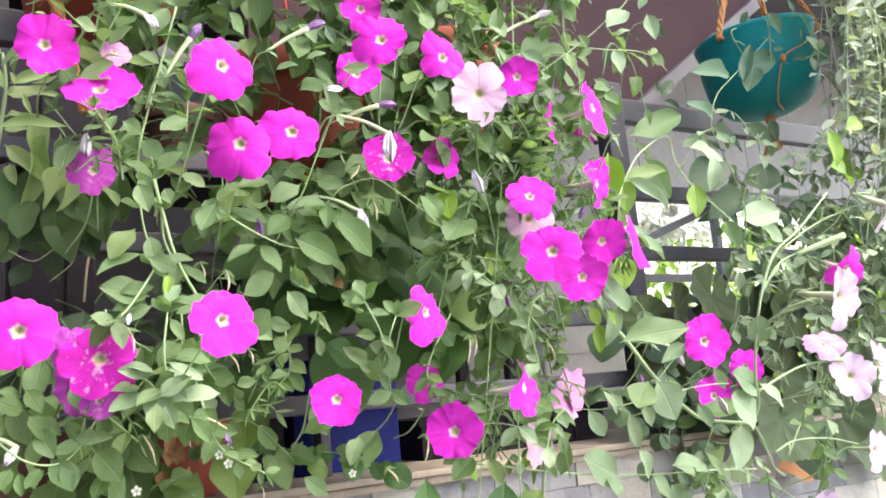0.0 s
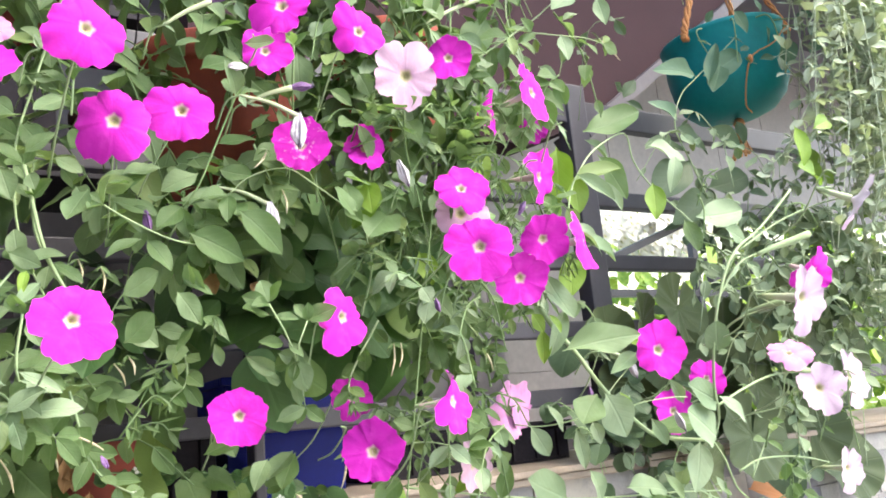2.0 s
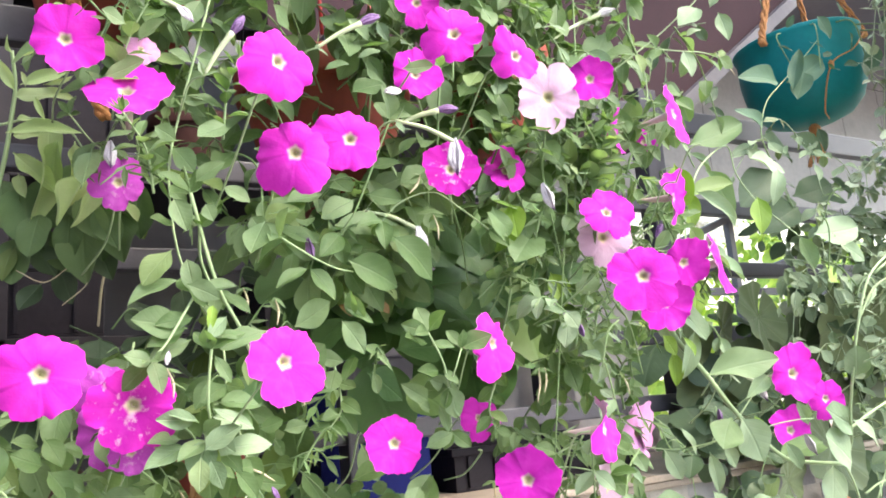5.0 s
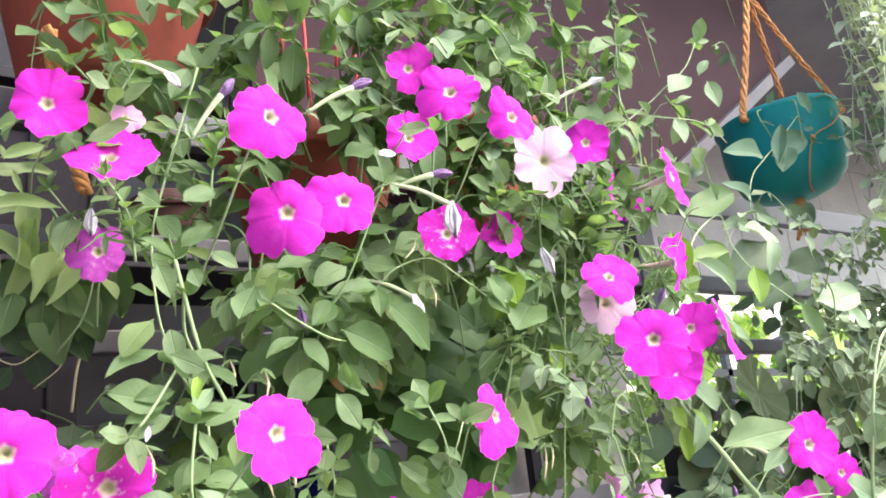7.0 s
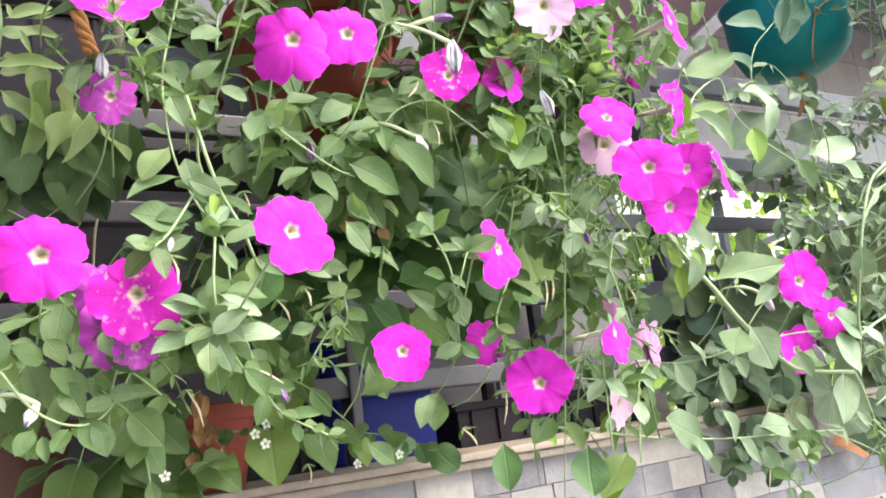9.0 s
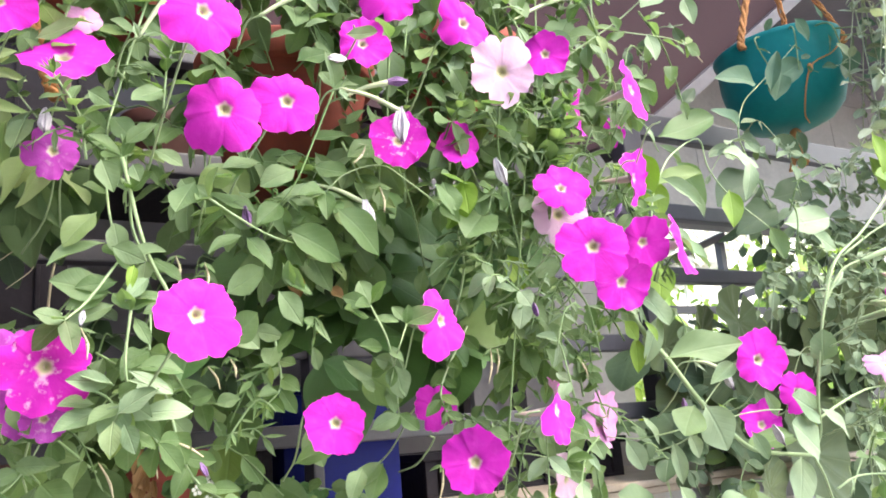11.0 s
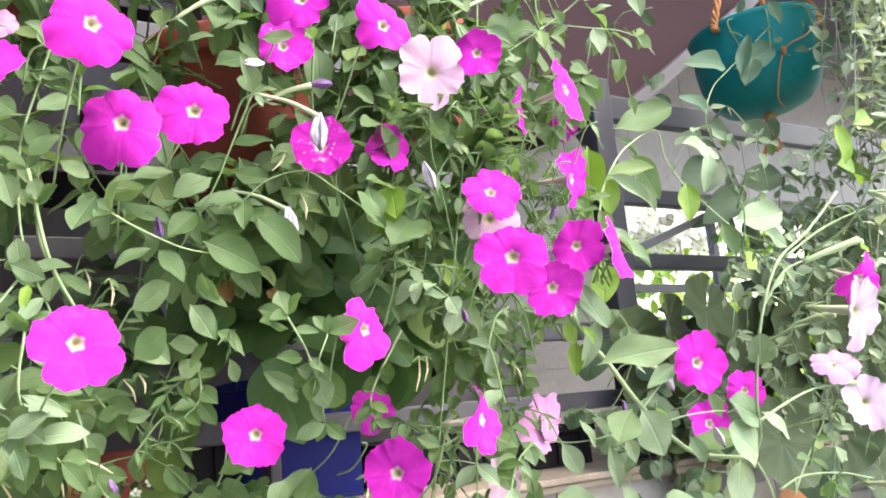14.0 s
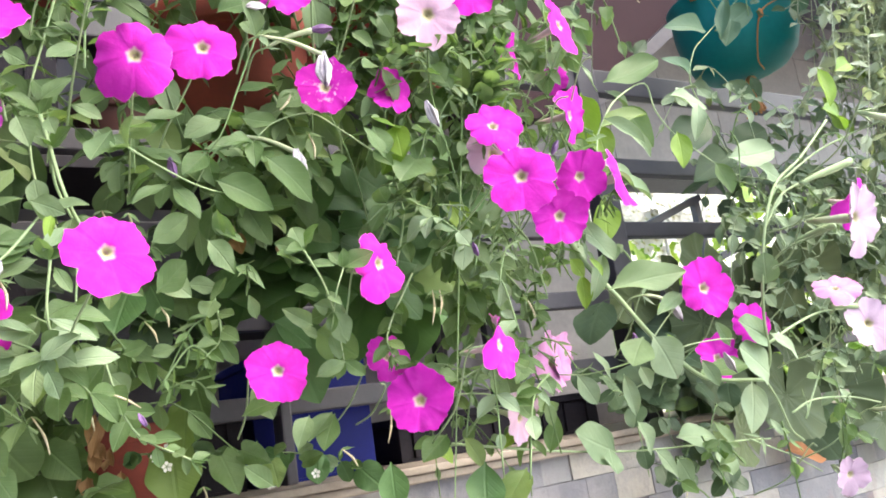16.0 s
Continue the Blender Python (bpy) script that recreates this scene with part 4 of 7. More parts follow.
petunia(main_petunia, (0.571, 0.64, 1.532), (-0.24, -0.87, -0.43), 0.049, MAGENTA, "bright magenta petunia flower with a pale throat", 0, 0)
petunia(main_petunia, (0.617, 0.64, 1.531), (0.66, -0.74, 0.10), 0.060, MAGENTA, "bright magenta petunia flower with a pale throat", 12, 170)
petunia(main_petunia, (0.444, 0.82, 1.404), (-0.06, -0.99, 0.13), 0.044, MAGENTA, "bright magenta petunia flower with a pale throat", 1, 0)
petunia(main_petunia, (0.465, 0.66, 1.388), (0.56, -0.83, 0.07), 0.054, MAGENTA, "bright magenta petunia flower with a pale throat", 4, 10)
petunia(main_petunia, (0.602, 0.76, 1.376), (0.57, -0.82, -0.04), 0.058, MAUVE, "soft mauve pink petunia flower", 5, 0)
petunia(main_petunia, (0.531, 0.74, 1.329), (0.44, -0.82, -0.36), 0.052, BLUSH, "pale blush pink petunia flower", 3, 0)
petunia(main_petunia, (0.586, 0.75, 1.376), (0.33, -0.94, -0.03), 0.058, MAUVE, "soft mauve pink petunia flower", 2, 0)

# violet petunia on the left
petunia(left_petunia, (0.036, 0.662, 1.458), (-0.16, -0.98, -0.14), 0.056, MAGENTA, "bright magenta petunia flower with a pale throat", 11, 190)
petunia(left_petunia, (0.092, 0.681, 1.437), (-0.31, -0.94, -0.17), 0.054, BRUISED, "bruised magenta petunia flower with bleached white flecks", 15, 200)
petunia(left_petunia, (0.105, 0.778, 1.691), (-0.19, -0.80, 0.58), 0.069, MAGENTA, "bright magenta petunia flower with a pale throat", 13, 30)
petunia(left_petunia, (0.101, 0.8, 1.623), (-0.07, -0.97, -0.23), 0.045, VIOLET, "violet pink petunia flower", 4, 0)
petunia(left_petunia, (0.08, 0.73, 1.447), (-0.3, -0.95, 0.01), 0.043, VIOLET, "violet pink petunia flower", 2, 15)
petunia(left_petunia, (0.083, 0.73, 1.42), (-0.41, -0.91, -0.11), 0.046, VIOLET, "violet pink petunia flower", 0, 0)
petunia(left_petunia, (0.093, 0.7, 1.407), (-0.02, -0.89, -0.45), 0.031, VIOLET, "violet pink petunia flower", 3, 20)
petunia(left_petunia, (0.057, 0.76, 1.724), (-0.09, -0.99, -0.08), 0.054, MAGENTA, "bright magenta petunia flower with a pale throat", 0, 0)
petunia(left_petunia, (0.12, 0.80, 1.744), (0.09, -0.92, 0.37), 0.030, MAUVE, "soft mauve pink petunia flower", 1, 0)

# pale petunia on the right
petunia(right_petunia, (0.737, 0.5, 1.45), (0.13, -0.97, -0.22), 0.062, LAVENDER, "pale lavender pink petunia flower", 14, 12)
petunia(right_petunia, (0.851, 0.5, 1.548), (0.53, -0.7, -0.47), 0.056, LAVENDER, "pale lavender pink petunia flower", 14, 0)
petunia(right_petunia, (0.916, 0.62, 1.369), (-0.45, -0.89, 0.01), 0.058, LAVENDER, "pale lavender pink petunia flower", 14, 30)
petunia(right_petunia, (0.971, 0.62, 1.377), (0.16, -0.98, 0.14), 0.064, LAVENDER, "pale lavender pink petunia flower", 14, 0)
petunia(right_petunia, (0.876, 0.62, 1.407), (-0.32, -0.55, 0.77), 0.047, MAUVE, "soft mauve pink petunia flower", 1, 0)
petunia(right_petunia, (0.997, 0.66, 1.274), (0.04, -1, -0.05), 0.052, LAVENDER, "pale lavender pink petunia flower", 14, 0)
petunia(right_petunia, (0.91, 0.68, 1.216), (-0.32, -0.89, -0.32), 0.044, LAVENDER, "pale lavender pink petunia flower", 14, 0)
petunia(right_petunia, (0.913, 0.6, 1.497), (-0.09, -0.9, -0.43), 0.055, MAGENTA, "bright magenta petunia flower with a pale throat", 4, 9)
petunia(right_petunia, (0.698, 0.639, 1.421), (-0.22, -0.98, 0.03), 0.056, MAGENTA, "bright magenta petunia flower with a pale throat", 0, 18)
petunia(right_petunia, (0.808, 0.735, 1.358), (-0.30, -0.94, 0.12), 0.052, MAGENTA, "bright magenta petunia flower with a pale throat", 5, 8)
petunia(right_petunia, (0.831, 0.7, 1.391), (-0.25, -0.97, -0.06), 0.045, MAGENTA, "bright magenta petunia flower with a pale throat", 1, 0)

# buds and withered flowers
wilted(main_petunia, (0.331, 0.71, 1.573), (0.1, -0.1, -1), 0.028)
wilted(main_petunia, (0.441, 0.67, 1.608), (0.25, -0.2, -1), 0.023, tube=False)
wilted(main_petunia, (0.342, 0.655, 1.635), (-0.1, -0.2, -1), 0.030)
wilted(main_petunia, (0.303, 0.67, 1.679), (-0.9, -0.2, -0.3), 0.016, tube=False)
wilted(main_petunia, (0.168, 0.69, 1.716), (0.5, -0.2, 0.8), 0.017, WILTED_DARK, "spent petunia flower with a dark purple tip", root=(0.149, 0.70, 1.683))
wilted(main_petunia, (0.279, 0.69, 1.744), (0.8, -0.2, 0.5), 0.018, WILTED_DARK, "spent petunia flower with a dark purple tip", root=(0.243, 0.70, 1.721))
wilted(main_petunia, (0.348, 0.69, 1.674), (0.9, -0.2, 0.2), 0.018, WILTED_DARK, "spent petunia flower with a dark purple tip", root=(0.312, 0.70, 1.659))
wilted(main_petunia, (0.473, 0.68, 1.482), (0.1, -0.2, -0.9), 0.012, WILTED_DARK, "closed dark purple petunia bud", tube=False)
wilted(main_petunia, (0.563, 0.66, 1.56), (0.5, -0.2, 0.8), 0.014, WILTED_DARK, "closed dark purple petunia bud", tube=False)
wilted(main_petunia, (0.226, 0.7, 1.557), (0.1, -0.2, -0.9), 0.016, WILTED_DARK, "closed dark purple petunia bud", tube=False)
wilted(main_petunia, (0.659, 0.7, 1.392), (-0.1, -0.2, -0.9), 0.013, WILTED_DARK, "closed dark purple petunia bud", tube=False)
wilted(main_petunia, (0.699, 0.68, 1.417), (0.1, -0.3, -0.9), 0.019)
wilted(main_petunia, (0.734, 0.66, 1.36), (0.2, -0.3, -0.9), 0.019, tube=False)
wilted(main_petunia, (0.585, 0.72, 1.825), (0.8, -0.1, 0.4), 0.022, root=(0.516, 0.72, 1.784))
wilted(left_petunia, (0.094, 0.79, 1.655), (0.1, -0.2, -1), 0.022, tube=False)
wilted(left_petunia, (0.109, 0.66, 1.46), (0.1, -0.2, 0.9), 0.008, tube=False)
wilted(left_petunia, (0.038, 0.72, 1.377), (-0.5, -0.2, -0.8), 0.015)
wilted(left_petunia, (0.195, 0.72, 1.371), (0.3, -0.2, -0.9), 0.010, WILTED_DARK, "closed dark purple petunia bud", tube=False)
wilted(left_petunia, (0.141, 0.75, 1.765), (0.6, -0.2, -0.6), 0.018)
seed_pod(left_petunia, (0.173, 0.72, 1.389), (0.864, 0, -0.504), 0.028)
seed_pod(left_petunia, (0.158, 0.72, 1.382), (0.388, 0, -0.922), 0.021)
seed_pod(left_petunia, (0.128, 0.72, 1.377), (0.359, 0, -0.933), 0.028)
seed_pod(left_petunia, (0.209, 0.75, 1.442), (0.447, 0, -0.894), 0.020)
seed_pod(left_petunia, (0.109, 0.66, 1.458), (0.196, 0, -0.981), 0.020)
seed_pod(main_petunia, (0.437, 0.7, 1.445), (-0.164, 0, -0.986), 0.030)
seed_pod(main_petunia, (0.532, 0.7, 1.437), (0.414, 0, -0.91), 0.024)
seed_pod(main_petunia, (0.392, 0.72, 1.352), (-0.21, 0, -0.978), 0.029)
seed_pod(main_petunia, (0.345, 0.72, 1.325), (0.625, 0, -0.781), 0.019)
seed_pod(main_petunia, (0.321, 0.68, 1.61), (-0.577, 0, -0.817), 0.021)
seed_pod(main_petunia, (0.279, 0.9, 1.309), (0.055, 0, -0.998), 0.018)
seed_pod(main_petunia, (0.336, 0.69, 1.579), (0.135, 0, -0.991), 0.022)
seed_pod(main_petunia, (0.19, 0.68, 1.507), (0.05, 0, -0.999), 0.020)
seed_pod(main_petunia, (0.444, 0.7, 1.445), (-0.135, 0, -0.991), 0.022)
seed_pod(main_petunia, (0.211, 0.7, 1.443), (0.316, 0, -0.949), 0.016)
seed_pod(main_petunia, (0.743, 0.7, 1.797), (0.77, 0, -0.638), 0.038)
seed_pod(main_petunia, (0.736, 0.74, 1.261), (-0.278, 0, -0.961), 0.047)
seed_pod(main_petunia, (0.179, 0.72, 1.521), (0.1, 0, -0.995), 0.020)

# long stems
stem(right_petunia, STEM_PALE, 0.00297, 0.00198, (0.607, 0.72, 1.508), (0.615, 0.7, 1.463), (0.638, 0.69, 1.427), (0.662, 0.68, 1.386), (0.701, 0.67, 1.344), (0.722, 0.66, 1.334), (0.76, 0.64, 1.328))
stem(right_petunia, STEM_PALE, 0.00168, 0.00132, (0.76, 0.64, 1.328), (0.763, 0.63, 1.35), (0.74, 0.61, 1.381), (0.726, 0.59, 1.421), (0.733, 0.58, 1.466), (0.764, 0.58, 1.509), (0.813, 0.58, 1.538), (0.875, 0.58, 1.583))
stem(right_petunia, STEM_PALE, 0.00132, 0.00072, (0.773, 0.58, 1.512), (0.827, 0.57, 1.541), (0.865, 0.55, 1.556), (0.866, 0.52, 1.556))
stem(right_petunia, STEM_PALE, 0.00132, 0.00096, (0.733, 0.58, 1.466), (0.769, 0.58, 1.498), (0.796, 0.57, 1.509), (0.826, 0.56, 1.515), (0.86, 0.56, 1.526))
stem(right_petunia, STEM_PALE, 0.0012, 0.00084, (0.738, 0.59, 1.431), (0.729, 0.56, 1.44), (0.739, 0.54, 1.445), (0.745, 0.52, 1.448))
stem(right_petunia, STEM_PALE, 0.00156, 0.00096, (0.762, 0.63, 1.361), (0.807, 0.63, 1.376), (0.853, 0.63, 1.387), (0.898, 0.63, 1.389))
stem(right_petunia, STEM_PALE, 0.00144, 0.00096, (0.76, 0.64, 1.328), (0.785, 0.65, 1.306), (0.808, 0.66, 1.276), (0.824, 0.66, 1.262))
stem(right_petunia, STEM_PALE, 0.0012, 0.00084, (0.816, 0.66, 1.291), (0.854, 0.66, 1.3), (0.916, 0.66, 1.296), (0.97, 0.66, 1.284))
stem(right_petunia, STEM_PALE, 0.00108, 0.00072, (0.835, 0.66, 1.283), (0.868, 0.66, 1.319), (0.902, 0.66, 1.351), (0.905, 0.65, 1.386))
stem(right_petunia, STEM_PALE, 0.001288, 0.000828, (0.469, 0.76, 1.314), (0.532, 0.76, 1.301), (0.594, 0.76, 1.289), (0.697, 0.76, 1.275), (0.807, 0.75, 1.268), (0.874, 0.74, 1.262))
stem(right_petunia, STEM_PALE, 0.00092, 0.000644, (0.839, 0.74, 1.266), (0.873, 0.72, 1.244), (0.896, 0.7, 1.221))
stem(right_petunia, STEM_PALE, 0.001196, 0.000828, (0.69, 0.74, 1.568), (0.711, 0.75, 1.618), (0.738, 0.76, 1.65), (0.787, 0.78, 1.69), (0.863, 0.8, 1.727), (0.873, 0.8, 1.689), (0.889, 0.79, 1.652), (0.898, 0.76, 1.612), (0.894, 0.72, 1.573), (0.875, 0.66, 1.544))
stem(right_petunia, STEM_PALE, 0.000828, 0.000552, (0.661, 0.68, 1.381), (0.687, 0.68, 1.401), (0.7, 0.67, 1.415))
stem(right_petunia, STEM_PALE, 0.000828, 0.000552, (0.666, 0.67, 1.361), (0.693, 0.67, 1.371), (0.738, 0.67, 1.374), (0.765, 0.67, 1.373))
stem(right_petunia, STEM_PALE, 0.00092, 0.000552, (0.655, 0.68, 1.368), (0.624, 0.69, 1.361), (0.599, 0.71, 1.358), (0.581, 0.73, 1.362))
stem(main_petunia, STEM, 0.001104, 0.000736, (0.35, 0.68, 1.711), (0.354, 0.7, 1.661), (0.365, 0.72, 1.631), (0.405, 0.76, 1.585), (0.435, 0.8, 1.537))
shoot_end(main_petunia, (0.35, 0.68, 1.711), (0.354, 0.7, 1.661))
shoot_end(main_petunia, (0.435, 0.8, 1.537), (0.405, 0.76, 1.585))
stem(main_petunia, STEM, 0.001012, 0.000644, (0.451, 0.67, 1.658), (0.467, 0.7, 1.63), (0.489, 0.72, 1.581), (0.497, 0.72, 1.515))
shoot_end(main_petunia, (0.451, 0.67, 1.658), (0.467, 0.7, 1.63))
shoot_end(main_petunia, (0.497, 0.72, 1.515), (0.489, 0.72, 1.581))
stem(main_petunia, STEM, 0.001012, 0.000736, (0.554, 0.72, 1.865), (0.544, 0.72, 1.763), (0.531, 0.72, 1.667), (0.517, 0.72, 1.595))
shoot_end(main_petunia, (0.554, 0.72, 1.865), (0.544, 0.72, 1.763))
shoot_end(main_petunia, (0.517, 0.72, 1.595), (0.531, 0.72, 1.667))
stem(main_petunia, STEM_PALE, 0.00092, 0.000644, (0.619, 0.7, 1.87), (0.608, 0.7, 1.799), (0.623, 0.7, 1.749), (0.612, 0.7, 1.67))
shoot_end(main_petunia, (0.619, 0.7, 1.87), (0.608, 0.7, 1.799))
shoot_end(main_petunia, (0.612, 0.7, 1.67), (0.623, 0.7, 1.749))
stem(main_petunia, STEM_PALE, 0.00092, 0.000552, (0.544, 0.7, 1.729), (0.575, 0.69, 1.75), (0.626, 0.68, 1.787), (0.647, 0.67, 1.806), (0.675, 0.66, 1.831), (0.702, 0.66, 1.868))
shoot_end(main_petunia, (0.544, 0.7, 1.729), (0.575, 0.69, 1.75))
shoot_end(main_petunia, (0.702, 0.66, 1.868), (0.675, 0.66, 1.831))
stem(main_petunia, STEM_PALE, 0.000736, 0.00046, (0.624, 0.68, 1.773), (0.656, 0.68, 1.776), (0.709, 0.69, 1.787), (0.747, 0.7, 1.791))
shoot_end(main_petunia, (0.624, 0.68, 1.773), (0.656, 0.68, 1.776))
shoot_end(main_petunia, (0.747, 0.7, 1.791), (0.709, 0.69, 1.787))
stem(main_petunia, STEM, 0.000828, 0.000552, (0.48, 0.85, 1.916), (0.495, 0.8, 1.861), (0.521, 0.76, 1.83))
shoot_end(main_petunia, (0.48, 0.85, 1.916), (0.495, 0.8, 1.861))
shoot_end(main_petunia, (0.521, 0.76, 1.83), (0.495, 0.8, 1.861))
stem(main_petunia, STEM_PALE, 0.000736, 0.00046, (0.398, 0.7, 1.571), (0.37, 0.7, 1.589), (0.344, 0.7, 1.602), (0.312, 0.7, 1.592), (0.292, 0.7, 1.574))
shoot_end(main_petunia, (0.398, 0.7, 1.571), (0.37, 0.7, 1.589))
shoot_end(main_petunia, (0.292, 0.7, 1.574), (0.312, 0.7, 1.592))
stem(main_petunia, STEM, 0.00092, 0.000644, (0.296, 0.68, 1.656), (0.28, 0.69, 1.613), (0.268, 0.7, 1.581), (0.257, 0.71, 1.564))
shoot_end(main_petunia, (0.296, 0.68, 1.656), (0.28, 0.69, 1.613))
shoot_end(main_petunia, (0.257, 0.71, 1.564), (0.268, 0.7, 1.581))
stem(main_petunia, STEM_PALE, 0.000828, 0.000552, (0.189, 0.66, 1.548), (0.211, 0.67, 1.539), (0.242, 0.69, 1.532), (0.271, 0.71, 1.532))
shoot_end(main_petunia, (0.189, 0.66, 1.548), (0.211, 0.67, 1.539))
shoot_end(main_petunia, (0.271, 0.71, 1.532), (0.242, 0.69, 1.532))
stem(main_petunia, STEM_PALE, 0.000828, 0.000644, (0.316, 0.68, 1.478), (0.334, 0.69, 1.452), (0.354, 0.72, 1.425), (0.365, 0.74, 1.397))
shoot_end(main_petunia, (0.316, 0.68, 1.478), (0.334, 0.69, 1.452))
shoot_end(main_petunia, (0.365, 0.74, 1.397), (0.354, 0.72, 1.425))
stem(main_petunia, STEM_PALE, 0.000736, 0.000552, (0.352, 0.69, 1.465), (0.344, 0.69, 1.447), (0.348, 0.71, 1.434))
shoot_end(main_petunia, (0.352, 0.69, 1.465), (0.344, 0.69, 1.447))
shoot_end(main_petunia, (0.348, 0.71, 1.434), (0.344, 0.69, 1.447))
stem(main_petunia, STEM, 0.001012, 0.000644, (0.516, 0.72, 1.645), (0.486, 0.72, 1.497), (0.463, 0.72, 1.381), (0.438, 0.72, 1.256))
shoot_end(main_petunia, (0.516, 0.72, 1.645), (0.486, 0.72, 1.497))
shoot_end(main_petunia, (0.438, 0.72, 1.256), (0.463, 0.72, 1.381))
stem(main_petunia, STEM_PALE, 0.000828, 0.000552, (0.429, 0.72, 1.353), (0.472, 0.72, 1.355), (0.505, 0.7, 1.345))
shoot_end(main_petunia, (0.429, 0.72, 1.353), (0.472, 0.72, 1.355))
shoot_end(main_petunia, (0.505, 0.7, 1.345), (0.472, 0.72, 1.355))
stem(main_petunia, STEM_PALE, 0.000828, 0.000552, (0.463, 0.72, 1.368), (0.481, 0.71, 1.375), (0.493, 0.68, 1.379))
shoot_end(main_petunia, (0.463, 0.72, 1.368), (0.481, 0.71, 1.375))
shoot_end(main_petunia, (0.493, 0.68, 1.379), (0.481, 0.71, 1.375))
stem(left_petunia, STEM_PALE, 0.001196, 0.000828, (0.179, 0.79, 1.799), (0.164, 0.79, 1.741), (0.15, 0.79, 1.686), (0.138, 0.78, 1.631), (0.138, 0.76, 1.564), (0.147, 0.74, 1.52), (0.158, 0.71, 1.481), (0.155, 0.69, 1.447))
shoot_end(left_petunia, (0.179, 0.79, 1.799), (0.164, 0.79, 1.741))
shoot_end(left_petunia, (0.155, 0.69, 1.447), (0.158, 0.71, 1.481))
stem(left_petunia, STEM_PALE, 0.001012, 0.000736, (0.138, 0.7, 1.513), (0.115, 0.68, 1.479), (0.1, 0.66, 1.463))
shoot_end(left_petunia, (0.138, 0.7, 1.513), (0.115, 0.68, 1.479))
shoot_end(left_petunia, (0.1, 0.66, 1.463), (0.115, 0.68, 1.479))
stem(left_petunia, STEM_PALE, 0.001012, 0.000736, (0.138, 0.66, 1.469), (0.135, 0.66, 1.432), (0.146, 0.68, 1.405), (0.162, 0.7, 1.387))
shoot_end(left_petunia, (0.138, 0.66, 1.469), (0.135, 0.66, 1.432))
shoot_end(left_petunia, (0.162, 0.7, 1.387), (0.146, 0.68, 1.405))
stem(left_petunia, STEM_PALE, 0.00092, 0.000644, (0.015, 0.68, 1.394), (0.031, 0.7, 1.374), (0.05, 0.71, 1.362), (0.07, 0.72, 1.362), (0.085, 0.72, 1.377), (0.096, 0.72, 1.399))
shoot_end(left_petunia, (0.015, 0.68, 1.394), (0.031, 0.7, 1.374))
shoot_end(left_petunia, (0.096, 0.72, 1.399), (0.085, 0.72, 1.377))
stem(left_petunia, STEM_PALE, 0.000828, 0.000552, (0.081, 0.98, 1.748), (0.103, 0.95, 1.706), (0.12, 0.9, 1.68), (0.133, 0.86, 1.669))
shoot_end(left_petunia, (0.081, 0.98, 1.748), (0.103, 0.95, 1.706))
shoot_end(left_petunia, (0.133, 0.86, 1.669), (0.12, 0.9, 1.68))
stem(left_petunia, STEM, 0.001012, 0.000736, (0.117, 0.7, 1.425), (0.132, 0.7, 1.416), (0.143, 0.7, 1.393))
shoot_end(left_petunia, (0.117, 0.7, 1.425), (0.132, 0.7, 1.416))
shoot_end(left_petunia, (0.143, 0.7, 1.393), (0.132, 0.7, 1.416))

# single leaves
leaf(right_petunia, (0.580, 0.64, 1.425), (0.663, 0.62, 1.444), PETUNIA_LEAF, widen=0.28, k=1)
leaf(right_petunia, (0.79, 0.8, 1.721), (0.885, 0.79, 1.748), widen=0.62, k=3)
leaf(right_petunia, (0.905, 0.8, 1.714), (0.966, 0.79, 1.702), PALE_LEAF, widen=0.7, k=1)
leaf(right_petunia, (0.933, 0.78, 1.695), (0.913, 0.77, 1.650), PALE_LEAF, widen=0.6)
leaf(right_petunia, (0.719, 0.75, 1.634), (0.788, 0.74, 1.656), widen=0.55)
leaf(right_petunia, (0.747, 0.74, 1.634), (0.782, 0.73, 1.601), PALE_LEAF, widen=0.5, k=2)
leaf(right_petunia, (0.8, 0.81, 1.715), (0.848, 0.8, 1.691), PALE_LEAF, widen=0.7)
leaf(right_petunia, (0.881, 0.78, 1.652), (0.875, 0.77, 1.603), LIME_LEAF)
leaf(right_petunia, (0.628, 0.66, 1.542), (0.686, 0.65, 1.527), PALE_LEAF, widen=0.7)
leaf(right_petunia, (0.733, 0.77, 1.648), (0.737, 0.76, 1.601), LIME_LEAF, widen=1.2)
leaf(right_petunia, (0.73, 0.59, 1.414), (0.721, 0.58, 1.44), PALE_LEAF, "round")
leaf(right_petunia, (0.837, 0.68, 1.577), (0.904, 0.67, 1.579), PALE_LEAF, widen=0.95)
leaf(right_petunia, (0.845, 0.67, 1.538), (0.815, 0.66, 1.518), LIME_LEAF, widen=1.0)
leaf(right_petunia, (0.838, 0.7, 1.579), (0.846, 0.69, 1.539), widen=1.1)
leaf(right_petunia, (0.857, 0.66, 1.56), (0.882, 0.65, 1.544), PALE_LEAF)
leaf(right_petunia, (0.643, 0.66, 1.384), (0.661, 0.65, 1.343), PALE_LEAF, widen=1.2)
leaf(right_petunia, (0.641, 0.67, 1.384), (0.605, 0.66, 1.357), widen=1.3)
leaf(right_petunia, (0.662, 0.66, 1.384), (0.668, 0.65, 1.365), LIME_LEAF, widen=1.1)
leaf(right_petunia, (0.689, 0.65, 1.356), (0.7, 0.64, 1.33), PALE_LEAF, widen=0.9)
leaf(right_petunia, (0.754, 0.62, 1.366), (0.709, 0.61, 1.381), PALE_LEAF)
leaf(right_petunia, (0.757, 0.62, 1.371), (0.789, 0.61, 1.347), PALE_LEAF, widen=0.9)
